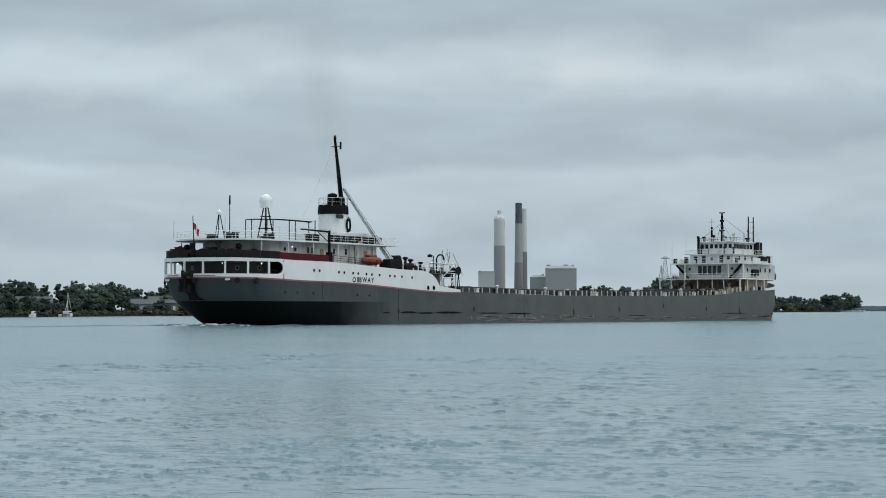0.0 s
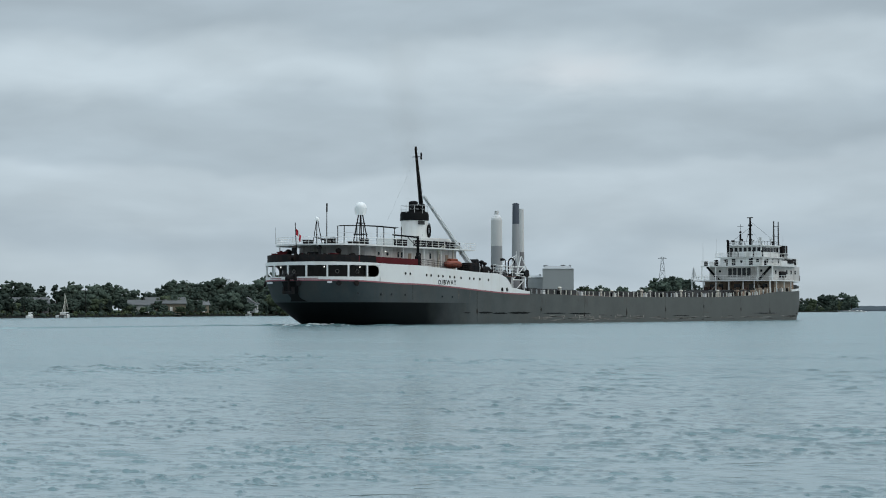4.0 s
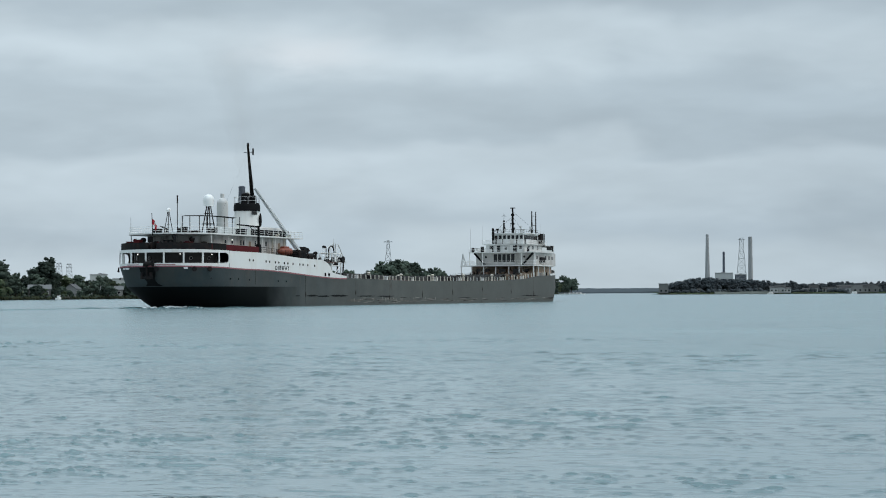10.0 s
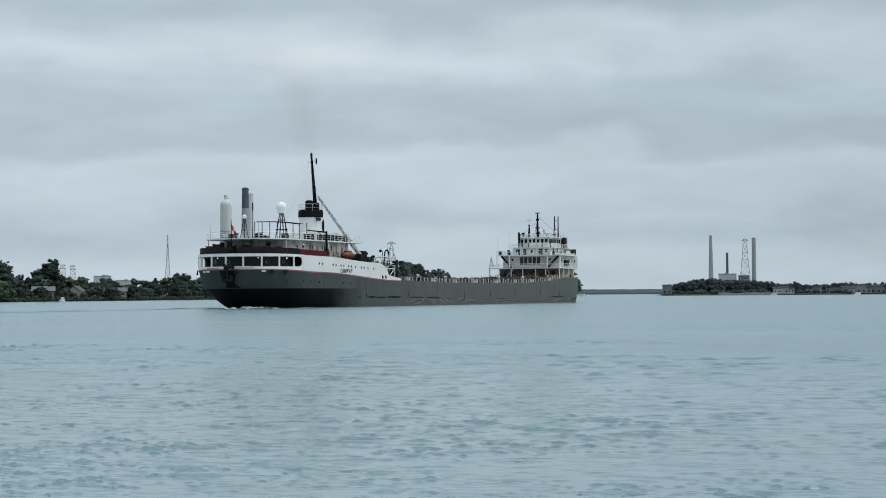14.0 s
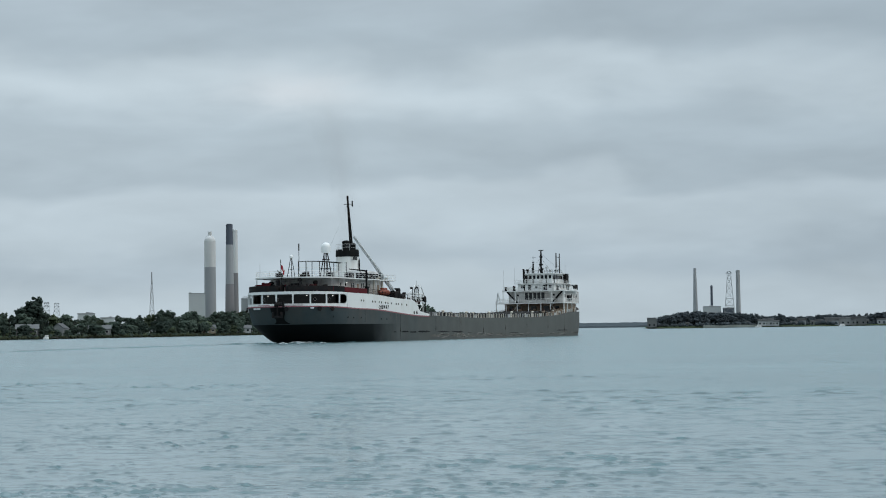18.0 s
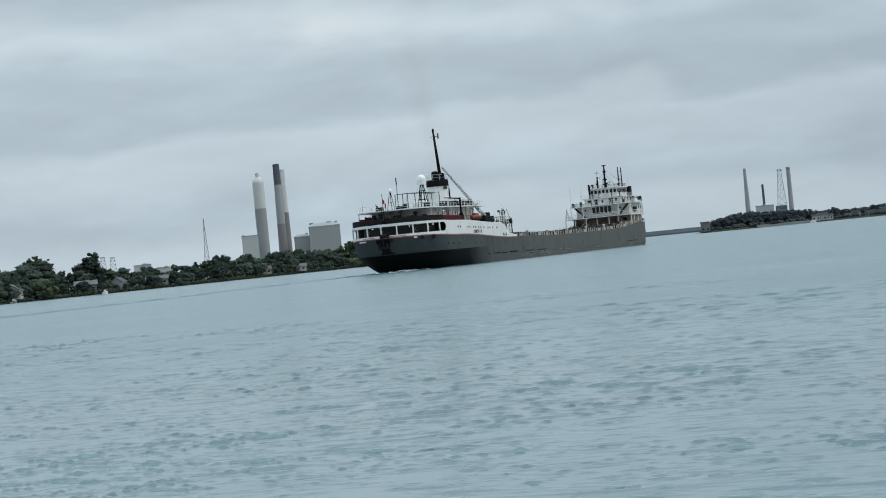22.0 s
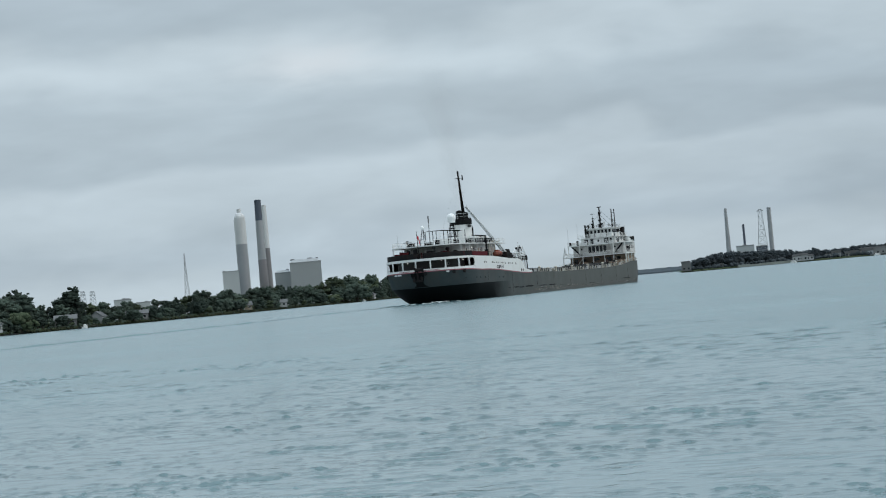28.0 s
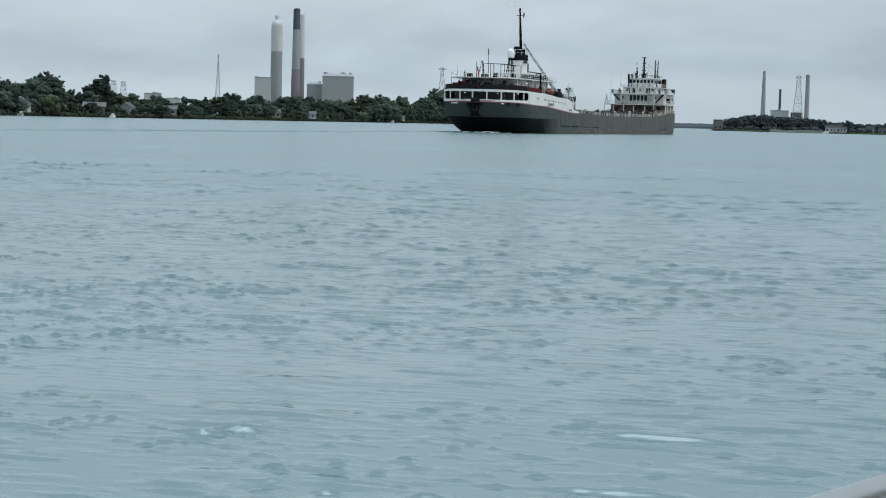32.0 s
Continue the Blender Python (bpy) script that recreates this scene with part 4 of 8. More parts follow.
for x, y, r, h in ((33.6, -0.2, 0.62, 20.1), (34.7, 0.5, 0.85, 21.0), (35.2, -0.9, 0.6, 20.6), (36.4, 0.2, 0.8, 20.5)):
    rod(bm, (x, y, 19.2), (x, y, h), r, r * 0.95, 14)
    ball(bm, (x, y, h), r * 0.97, 2, (1, 1, 0.45))
part("exhaust_pipe", bm, M_BLACK, funnel, "soot-black exhaust pipes")
ring = [(x, y) for x, y, _ in funnel_ring(0, 2.5, 2.4, FCX, 10)]
railing(funnel, ring, 19.1, 1.35, 2.0, M_LATTICE, 2, 0.035, "funnel_rail")
bm = bmesh.new()
rod(bm, (36.6, 0, 19.2), (34.7, 0, 30.3), 0.42, 0.2, 12)
rod(bm, (34.75, 0, 30.2), (34.7, 0, 30.8), 0.26, 0.18, 10)
rod(bm, (34.9, -1.0, 29.0), (34.9, 0.9, 29.0), 0.06, n=6)
rod(bm, (35.0, -0.95, 28.5), (35.0, -0.95, 29.7), 0.16, n=8)
mast = part("after_mast", bm, M_BLACK, ship, "tall black raking after mast")
bm = bmesh.new()
for y in (-6, 6):
    rod(bm, (34.8, 0, 29.2), (30, y * 0.8, DK + 1), 0.006, n=4)
rod(bm, (34.9, 0, 29.4), (37.0, 0, 22.5), 0.012, n=4)
part("stay_wire", bm, M_DARK, mast, "thin rigging wires")
# funnel badge: a dark wheel with a pale centre
for side in (-1, 1):
    bm = bmesh.new()
    c, nrm = Vector((FCX + 1.35, side * 2.0, 16.1)), Vector((0.38, side * 0.92, 0)).normalized()
    ux = Vector((nrm.y, -nrm.x, 0))
    for i in range(20):
        t0, t1 = 2 * math.pi * i / 20, 2 * math.pi * (i + 1) / 20
        p = [c + nrm * 0.12 + (ux * math.cos(t) + Vector((0, 0, 1)) * math.sin(t)) * 0.98 for t in (t0, t1)]
        rod(bm, p[0], p[1], 0.17, n=6)
        if i % 5 == 0 or i in (2, 7, 12, 17):
            out = (p[0] - c - nrm * 0.12).normalized()
            rod(bm, p[0], p[0] + out * 0.42, 0.10, n=6)
            rod(bm, p[0], p[0] - out * 0.34, 0.07, n=6)
    part("funnel_badge", bm, M_BLACK, funnel, "dark wheel-shaped funnel badge")

# boat davit and king post on the starboard and port sides
for side in (-1, 1):
    bm = bmesh.new()
    rod(bm, (21.5, side * 9.6, white_top(21.5) - 0.1), (21.5, side * 9.6, 14.5), 0.24, 0.2, 10)
    rod(bm, (21.5, side * 9.6, 14.3), (16.7, side * 7.9, 14.6), 0.16, 0.1, 8)
    rod(bm, (21.5, side * 9.6, 12.6), (19.4, side * 8.9, 14.4), 0.07, n=6)
    box(bm, 21.1, 21.9, side * 9.6 - 0.35, side * 9.6 + 0.35, 9.5, 11.2, 0.08)
    part("stores_davit", bm, M_BLACK, ship, "black stores davit with a long boom")

# lifeboat in its davits
bm = bmesh.new()
rows = []
for i in range(13):
    t = i / 12
    x = 31.0 + 4.8 * t
    w = 1.0 * (1 - abs(2 * t - 1) ** 3) ** 0.6
    rows.append([(x, -8.6 + w * math.cos(a), 10.15 + 0.66 * (0.35 + 0.65 * w) * math.sin(a)) for a in [2 * math.pi * k / 12 for k in range(13)]])
sheet(bm, rows)
lifeboat = part("lifeboat", bm, M_ORANGE, ship, "bright orange enclosed lifeboat", True)
bm = bmesh.new()
box(bm, 32.2, 34.4, -9.05, -8.15, 10.65, 11.1, 0.2)
part("lifeboat_canopy", bm, M_ORANGE, lifeboat)
for x in (30.9, 35.4):
    bm = bmesh.new()
    rod(bm, (x, -7.2, 9.2), (x, -7.4, 12.6), 0.16, n=8)
    rod(bm, (x, -7.4, 12.6), (x, -8.7, 13.3), 0.13, n=8)
    rod(bm, (x, -8.7, 13.3), (x, -8.6, 11.5), 0.03, n=5)
    part("lifeboat_davit", bm, M_CREAM, ship, "cream lifeboat davit")

# slewing stores boom raked forward
bm = bmesh.new()
p0, p1 = Vector((37.8, -9.2, 10.2)), Vector((36.0, -0.8, 22.2))
d = (p1 - p0).normalized()
side_v = d.cross(Vector((1, 0, 0))).normalized()
for sy, sz in ((-0.28, -0.28), (-0.28, 0.28), (0.28, -0.28), (0.28, 0.28)):
    o = Vector((sy, 0, 0)) + side_v * sz
    rod(bm, p0 + o, p1 + o * 0.5, 0.11, 0.09, 6)
nseg = 16
for i in range(nseg):
    t0, t1 = i / nseg, (i + 1) / nseg
    for sy in (-0.28, 0.28):
        k = -1 if i % 2 else 1
        rod(bm, p0.lerp(p1, t0) + Vector((sy, 0, 0)) * (1 - t0 / 2) + side_v * 0.28 * k * (1 - t0 / 2), p0.lerp(p1, t1) + Vector((sy, 0, 0)) * (1 - t1 / 2) - side_v * 0.28 * k * (1 - t1 / 2), 0.065, n=5)
    for sz in (-0.28, 0.28):
        k = -1 if i % 2 else 1
        rod(bm, p0.lerp(p1, t0) + side_v * sz * (1 - t0 / 2) + Vector((0.28 * k, 0, 0)), p0.lerp(p1, t1) + side_v * sz * (1 - t1 / 2) - Vector((0.28 * k * 0.8, 0, 0)), 0.065, n=5)
boom = part("cargo_boom", bm, M_LATTICE, ship, "long pale lattice boom stowed at a slant")
bm = bmesh.new()
rod(bm, (37.6, -6.2, 8.8), (37.2, -6.4, 14.4), 0.2, 0.15, 8)
rod(bm, (37.2, -6.4, 14.4), p0.lerp(p1, 0.5), 0.05, n=5)
rod(bm, (36.2, -5.6, 8.8), (37.2, -6.4, 13.2), 0.1, n=6)
part("boom_post", bm, M_CREAM, boom)
bm = bmesh.new()
box(bm, 37.0, 40.2, -9.7, -8.0, 8.5, 10.5, 0.2)
rod(bm, (39.4, -9.7, 10.6), (39.4, -7.9, 10.6), 0.55, n=14)
part("boom_winch", bm, M_DARK, boom, "dark winch at the boom's foot")

# after cargo deck gear: winches, vents, gantry
for x, y, r, l in ((41.6, -6.4, 0.55, 2.4), (44.6, -6.8, 0.5, 1.6), (46.2, -4.0, 0.6, 2.0), (40.6, 3.5, 0.6, 2.2)):
    bm = bmesh.new()
    rod(bm, (x - l / 2, y, 9.65), (x + l / 2, y, 9.65), r, n=14)
    box(bm, x - l / 2, x + l / 2, y - 0.5, y + 0.5, 8.6, 9.3, 0.05)
    rod(bm, (x - l / 2 - 0.1, y, 9.65), (x - l / 2, y, 9.65), r * 1.3, n=14)
    part("deck_winch", bm, M_DARK if r > 0.5 else M_LATTICE, ship, "deck winch")
for x, y, h in ((43.4, -7.9, 10.8), (47.4, -6.0, 10.6), (48.5, -7.2, 10.2)):
    bm = bmesh.new()
    rod(bm, (x, y, 6.5), (x, y, h), 0.22, 0.22, 10)
    ball(bm, (x, y, h), 0.5, 2, (1, 1, 0.55))
    part("mushroom_vent", bm, M_DARK, ship, "dark mushroom vent")
bm = bmesh.new()
for x in (53.4, 57.4):
    for y in (-8.2, -5.6):
        rod(bm, (x, y, 5.3), (x, y, 10.2), 0.13, n=6)
    rod(bm, (x, -8.2, 10.2), (x, -5.6, 10.2), 0.11, n=6)
    rod(bm, (x, -8.2, 7.8), (x, -5.6, 7.8), 0.08, n=6)
for y in (-8.2, -5.6):
    for z in (7.8, 8.9, 10.2):
        rod(bm, (53.4, y, z), (57.4, y, z), 0.09, n=6)
    rod(bm, (53.4, y, 5.4), (57.4, y, 7.8), 0.08, n=6)
    rod(bm, (53.4, y, 7.8), (57.4, y, 10.2), 0.08, n=6)
rod(bm, (57.0, -7.0, 10.2), (56.6, -7.0, 13.1), 0.12, 0.06, 6)
rod(bm, (56.7, -7.0, 12.4), (52.0, -7.0, 10.6), 0.06, n=5)
gantry = part("deck_gantry", bm, M_WHITE, ship, "white steel gantry at the break of the deck")
bm = bmesh.new()
for y in (-8.4, -6.2):
    rod(bm, (54.4, y, 8.6), (56.9, (y - 7.3) / 2, 12.1), 0.10, n=6)
    rod(bm, (59.3, y, 8.3), (56.9, (y - 7.3) / 2, 12.1), 0.10, n=6)
rod(bm, (56.9, -7.3, 12.2), (56.9, -7.3, 8.4), 0.10, n=6)
rod(bm, (54.4, -8.4, 8.6), (59.3, -8.4, 8.3), 0.07, n=6)
part("lifting_frame", bm, M_OFFW, gantry, "grimy white lifting frame")
bm = bmesh.new()
rod(bm, (57.6, -8.6, 9.0), (57.6, -7.4, 9.0), 0.5, n=18)
rod(bm, (57.6, -8.7, 9.0), (57.6, -8.6, 9.0), 0.72, n=18)
rod(bm, (57.6, -7.4, 9.0), (57.6, -7.3, 9.0), 0.72, n=18)
for x in (57.2, 58.0):
    rod(bm, (x, -8.65, 5.2), (57.6, -8.65, 9.0), 0.08, n=6)
    rod(bm, (x, -7.35, 5.2), (57.6, -7.35, 9.0), 0.08, n=6)
part("hose_reel", bm, M_DARK, gantry, "dark hose reel on a stand")
bm = bmesh.new()
arc_pts = [(52.2 + 1.1 * math.cos(t) , -8.7, 10.7 + 0.9 * math.sin(t)) for t in [math.pi - math.pi * k / 8 for k in range(9)]]
rod(bm, (51.1, -8.7, 8.4), arc_pts[0], 0.13, n=8)
for p, q in zip(arc_pts, arc_pts[1:]):
    rod(bm, p, q, 0.13, n=8)
rod(bm, arc_pts[-1], (53.3, -8.7, 9.9), 0.05, n=6)
part("hook_davit", bm, M_DARK, gantry, "dark curved hook davit")
for k in range(9):
    bm = bmesh.new()
    x, y, r = 44.0 + k * 0.95, -8.9 + 0.5 * math.sin(k * 2.1), 0.28 + 0.13 * math.sin(k * 1.7)
    rod(bm, (x, y, 8.4), (x, y, 9.1 + 0.4 * r), r, r * 0.85, 10)
    ball(bm, (x, y, 9.1 + 0.4 * r), r * 0.85, 1, (1, 1, 0.6))
    part("deck_drum", bm, (M_OFFW, M_DARK, M_HATCH)[k % 3], ship, "drum lashed at the deck edge")
bm = bmesh.new()
box(bm, 54.2, 56.6, -7.8, -6.0, 7.9, 8.9, 0.1)
part("gantry_machinery", bm, M_DARK, gantry)
bm = bmesh.new()
rod(bm, (50.6, -8.4, 6.3), (50.6, -8.4, 11.3), 0.09, n=6)
rod(bm, (50.6, -8.4, 11.3), (49.2, -8.6, 11.6), 0.07, n=6)
box(bm, 48.9, 49.7, -8.8, -8.4, 11.1, 11.55, 0.05)
part("flood_light_pole", bm, M_DARK, ship, "dark flood light pole")
railing(ship, [(44.5, -9.7), (52.5, -9.7)], lambda x: 8.7 if x < 48 else 8.4, 1.6, 1.6, M_WHITE, 3, 0.05)
bm = bmesh.new()
box(bm, 43.5, 52.5, -9.6, 9.6, 8.3, 8.45)
part("break_deck", bm, M_DECK, ship)
bm = bmesh.new()
box(bm, 43.5, 43.7, -9.8, 9.8, 5.0, 8.8)
box(bm, 52.2, 52.4, -8.6, 9.6, 5.0, 8.3)
part("break_bulkhead", bm, M_WHITE, ship)

# main deck, hatches and the row of rail stanchions
bm = bmesh.new()
prism(bm, [(x, -hull_half(x, 5) + 0.1) for x in np.linspace(43, 190, 60)] + [(x, hull_half(x, 5) - 0.1) for x in np.linspace(190, 43, 60)], lambda x: sheer(x) - 0.5, lambda x: sheer(x) - 0.12)
part("main_deck", bm, M_DECK, ship, "rust red cargo deck")
hatch_bm = bmesh.new()
box(hatch_bm, -2.9, 2.9, -7.6, 7.6, -0.2, 1.02, 0.06)
rib_bm = bmesh.new()
box(rib_bm, -2.96, 2.96, -0.08, 0.08, -0.1, 1.14)
hatch_me = finish("hatch_cover", hatch_bm, M_HATCH)
rib_me = finish("hatch_rib", rib_bm, M_HATCH)
for i in range(14):
    ob = new("hatch_cover", hatch_me)
    ob.parent = ship
    x = 62.5 + 7.3 * i
    ob.matrix_basis = pose(x, 0, sheer(x))
    for k in range(7):
        rib = new("hatch_rib", rib_me)
        rib.parent = ob
        rib.matrix_basis = pose(0, -6 + 2 * k, 0)
random.seed(5)
st_me = []
for w, h, mat in ((0.07, 0.85, M_CREAM), (0.09, 1.0, M_CREAM), (0.06, 0.75, M_LATTICE)):
    b = bmesh.new()
    box(b, -w, w, -0.09, 0.09, -0.2, h, 0.02)
    box(b, -w * 1.4, w * 1.4, -0.12, 0.12, -0.2, 0.05)
    st_me.append(finish("stanchion", b, mat))
b = bmesh.new()
box(b, -0.4, 0.4, -0.3, 0.3, -0.2, 0.65, 0.05)
box(b, -0.46, 0.46, -0.36, 0.36, 0.65, 0.74, 0.02)
box_me = finish("hose_box", b, M_WHITE)
b = bmesh.new()
rod(b, (-0.4, 0, -0.2), (-0.4, 0, 0.6), 0.2, n=10)
rod(b, (0.4, 0, -0.2), (0.4, 0, 0.6), 0.2, n=10)
ball(b, (-0.4, 0, 0.62), 0.25, 1)
ball(b, (0.4, 0, 0.62), 0.25, 1)
bitt_me = finish("mooring_bitt", b, M_DARK)
for side in (-1, 1):
    x = 57.0
    k = 0
    while x < 176:
        ob = new("stanchion", random.choice(st_me))
        ob.parent = ship
        ob.matrix_basis = pose(x, side * (hull_half(x, 5) - 0.25), sheer(x), 0, random.uniform(-4, 4), 0)
        k += 1
        if k % 7 == 3:
            ob = new("hose_box", box_me)
            ob.parent = ship
            ob.matrix_basis = pose(x + 1.0, side * (hull_half(x + 1, 5) - 0.8), sheer(x))
        if k % 11 == 6:
            ob = new("mooring_bitt", bitt_me)
            ob.parent = ship
            ob.matrix_basis = pose(x + 0.9, side * (hull_half(x + 1, 5) - 1.1), sheer(x))
        x += random.uniform(1.5, 2.4)
    railing(ship, [(56, side * 9.95), (80, side * 9.95), (110, side * 9.95), (140, side * 9.95), (164, side * 9.95)], sheer, 0.95, 60, M_DARK, 2, 0.02, "deck_rail")
for x in (70, 86, 103, 121, 139):
    for y in (-8.3, 8.3):
        bm = bmesh.new()
        rod(bm, (x, y, sheer(x) - 0.2), (x, y, sheer(x) + 1.3), 0.25, n=10)
        ball(bm, (x, y, sheer(x) + 1.3), 0.42, 2, (1, 1, 0.6))
        part("deck_vent", bm, M_CREAM, ship)

# scrapes and dents along the side
scrape_rng = random.Random(8)


def scrape(x0, x1, z, h, mat, label, ragged=0.6, n=18):
    """A ragged patch of worn plating: a thin skin that follows the hull side."""
    bm = bmesh.new()
    rows = []
    for i in range(n + 1):
        x = x0 + (x1 - x0) * i / n
        y = -(hull_half(x, max(0.2, z)) + 0.02)
        edge = min(1.0, 4.0 * i / n, 4.0 * (n - i) / n)
        up = 0.5 * h * edge * (1 - ragged * scrape_rng.random())
        dn = 0.5 * h * edge * (1 - ragged * scrape_rng.random())
        rows.append([(x, y, z - dn - 0.01), (x, y - 0.015, z), (x, y, z + up + 0.01)])
    sheet(bm, rows)
    part("hull_scrape", bm, mat, hull, label)


for x0, x1, z, h in ((38.8, 43.6, 1.92, 0.36), (43.2, 48.6, 1.80, 0.30), (48.4, 56.6, 1.88, 0.40), (34.2, 36.4, 1.9, 0.18), (60.5, 69.0, 1.78, 0.24), (70.0, 78.5, 1.72, 0.26), (113, 121, 1.2, 0.2), (154, 167, 1.65, 0.24)):
    scrape(x0, x1, z, h, M_BLACK, "black rubbing scar along the hull side", 0.45)
for x0, x1, z, h in ((56, 64, 0.95, 0.75), (65, 70, 1.15, 0.5), (70.5, 74, 0.9, 0.85), (75, 79.5, 1.1, 0.6), (80.5, 86, 0.75, 0.6), (87.5, 91, 0.95, 0.5), (94.5, 99, 0.8, 0.55), (104, 108, 1.0, 0.35), (113, 122, 0.75, 0.45), (127, 131, 1.9, 0.25), (136, 141, 0.7, 0.3), (150, 160, 0.75, 0.4), (158, 168, 1.35, 0.35), (170, 178, 0.8, 0.4)):
    scrape(x0, x1, z, h, M_DULL, "dull worn patch on the hull side", 0.8, 26)
for x0 in (57, 60, 63, 66, 69, 71, 73, 75, 77, 79, 82, 85, 88, 92, 96, 101, 106, 112, 118, 126, 136, 146, 154, 160, 168, 174):
    for k in range(4):
        xa = x0 + scrape_rng.uniform(0, 5)
        if k == 3 and x0 < 100:
            zc = scrape_rng.uniform(0.9, 1.4)
            scrape(xa, xa + scrape_rng.uniform(0.25, 0.5), zc, scrape_rng.uniform(0.5, 0.9), M_SCRAPE, "pale scraped streak on the hull side", 0.5, 4)
        else:
            scrape(xa, xa + scrape_rng.uniform(0.8, 4.5), scrape_rng.uniform(0.4, 1.5 if x0 < 100 else 1.1), scrape_rng.uniform(0.06, 0.22), M_SCRAPE if k < 2 else M_RUST, "scraped patch on the hull side", 0.8, 9)
# rust that has run down from the deck edge, and grime under the portholes
for k in range(22):
    xa = scrape_rng.uniform(20, 186)
    zt = sheer(xa) - scrape_rng.uniform(0.1, 0.5)
    ln = scrape_rng.uniform(0.5, 2.2)
    scrape(xa, xa + scrape_rng.uniform(0.1, 0.35), zt - ln / 2, ln, M_DULL, "faint run of rust down the hull side", 0.6, 4)
for x in (19.2, 38.5, 60.0, 76.0, 93.0, 110.0, 128.0, 147.0, 163.0):
    bm = bmesh.new()
    y = -(hull_half(x, 4.5))
    box(bm, x - 0.045, x + 0.045, y - 0.02, y + 0.05, 0.4 if x > 30 else 4.0, sheer(x) - 0.1)
    part("plate_seam", bm, M_RUST if x < 45 else M_DULL, hull)
    if x > 30:
        zc = scrape_rng.uniform(1.2, 3.2)
        scrape(x - 0.3, x + 0.25, zc, scrape_rng.uniform(1.0, 2.6), M_RUST, "dark stain beside a plate seam", 0.7, 5)
# paint rubbed off round the stem
for x0, x1, z, h in ((172, 182, 0.9, 0.7), (180, 189, 1.5, 0.9), (186, 192, 0.9, 0.9), (188, 193, 2.3, 0.35)):
    scrape(x0, x1, z, h, M_RUST, "dark rubbed patch near the stem", 0.85, 26)

# forward house
FD = 9.35
bm = bmesh.new()
wall_strip(bm, [(x, -half_deck(x) - 0.015) for x in np.linspace(LOA - 0.4, 176, 26)], lambda x: sheer(x) - 0.05, lambda x: lerp_table(x, [(176, 7.2), (184, 7.6), (190, 8.3), (196, 8.9)]), 0.1)
part("forecastle_plating", bm, M_WHITE, ship, "white bow bulwark plating")
bm = bmesh.new()
wall_strip(bm, [(x, half_deck(x) + 0.015) for x in np.linspace(176, LOA - 0.4, 26)], lambda x: sheer(x) - 0.05, lambda x: lerp_table(x, [(176, 7.2), (184, 7.6), (190, 8.3), (196, 8.9)]), 0.1)
part("forecastle_plating", bm, M_WHITE, ship, "white bow bulwark plating")
bm = bmesh.new()
prism(bm, [(x, -half_deck(x) + 0.1) for x in np.linspace(163.5, 195, 30)] + [(x, half_deck(x) - 0.1) for x in np.linspace(195, 163.5, 30)], FD - 0.22, FD)
part("forecastle_deck", bm, M_WHITE, ship, "white edge of the forecastle deck")
bm = bmesh.new()
box(bm, 168.5, 180, -8.9, 8.9, 5.6, FD - 0.22)
fore_bulkhead = part("forecastle_bulkhead", bm, M_TAN, ship, "brown weathered bulkhead under the forecastle deck")
for y0, y1 in ((-7.2, -6.0), (-4.2, -2.6), (-0.4, 1.2), (4.1, 5.1), (6.5, 7.5)):
    pane(fore_bulkhead, 168.42, 168.52, y0, y1, 6.5, 8.5, "doorway")
for y in (-9.9, -6.0, -3.2, 0.4, 3.7, 7.0, 9.9):
    bm = bmesh.new()
    rod(bm, (163.8, y, sheer(164) - 0.3), (163.8, y, FD - 0.2), 0.16 if abs(y) > 9 else 0.13, n=8)
    part("deck_post", bm, M_WHITE, ship)
for x in (168, 172.5, 176.5):
    bm = bmesh.new()
    rod(bm, (x, -9.7, sheer(x) - 0.3), (x, -9.7, FD - 0.2), 0.14, n=8)
    part("deck_post", bm, M_WHITE, ship)
for y, s in ((-6.6, 1), (5.2, -1)):
    bm = bmesh.new()
    for o in (-0.5, 0.5):
        rod(bm, (164.6, y + o * 0 - 1.2 * s, 5.8), (166.6 + o, y + 1.2 * s, FD - 0.2), 0.09, n=6)
    for i in range(8):
        t = i / 7
        box(bm, 164.4 + 2.0 * t, 165.0 + 2.2 * t, y + (-1.2 + 2.4 * t) * s - 0.15, y + (-1.2 + 2.4 * t) * s + 0.15, 5.8 + 3.2 * t, 5.86 + 3.2 * t)
    part("ladder", bm, M_CREAM, ship, "cream steel companion ladder")
random.seed(3)
for i in range(22):
    y = random.uniform(-9.2, 9.2)
    x = random.uniform(164.3, 167.7)
    h = random.uniform(0.6, 2.1)
    bm = bmesh.new()
    box(bm, x - 0.3, x + 0.3, y - 0.35, y + 0.35, 5.4, 5.8 + h, 0.05)
    part("forward_deck_gear", bm, (M_TAN, M_RUST, M_DECK)[i % 3], ship, "rusty deck gear under the forecastle")
railing(ship, [(176, -9.8), (163.7, -9.9), (163.7, 9.9), (176, 9.8)], FD, 1.1, 1.7, M_WHITE)

# texas house: tier two
T2 = 12.85
bm = bmesh.new()
box(bm, 169.3, 186.0, -8.0, 8.0, FD, T2 - 0.15, 0.1)
tier2 = part("texas_house", bm, M_TEXAS, ship, "grimy off-white forward deckhouse with shade painted in")
for y in (-2.2, -1.0, 0.2, 1.4, 2.6):
    pane(tier2, 169.22, 169.34, y - 0.45, y + 0.45, 10.3, 12.3)
for y in (-5.4, 5.2):
    porthole(tier2, 169.26, y, 11.6, 0.3, 0.0, -1.0)
for x in (171.6, 178.2, 180.8, 183.2):
    pane(tier2, x - 0.35, x + 0.35, -8.06, -7.96, 10.9, 11.8)
bm = bmesh.new()
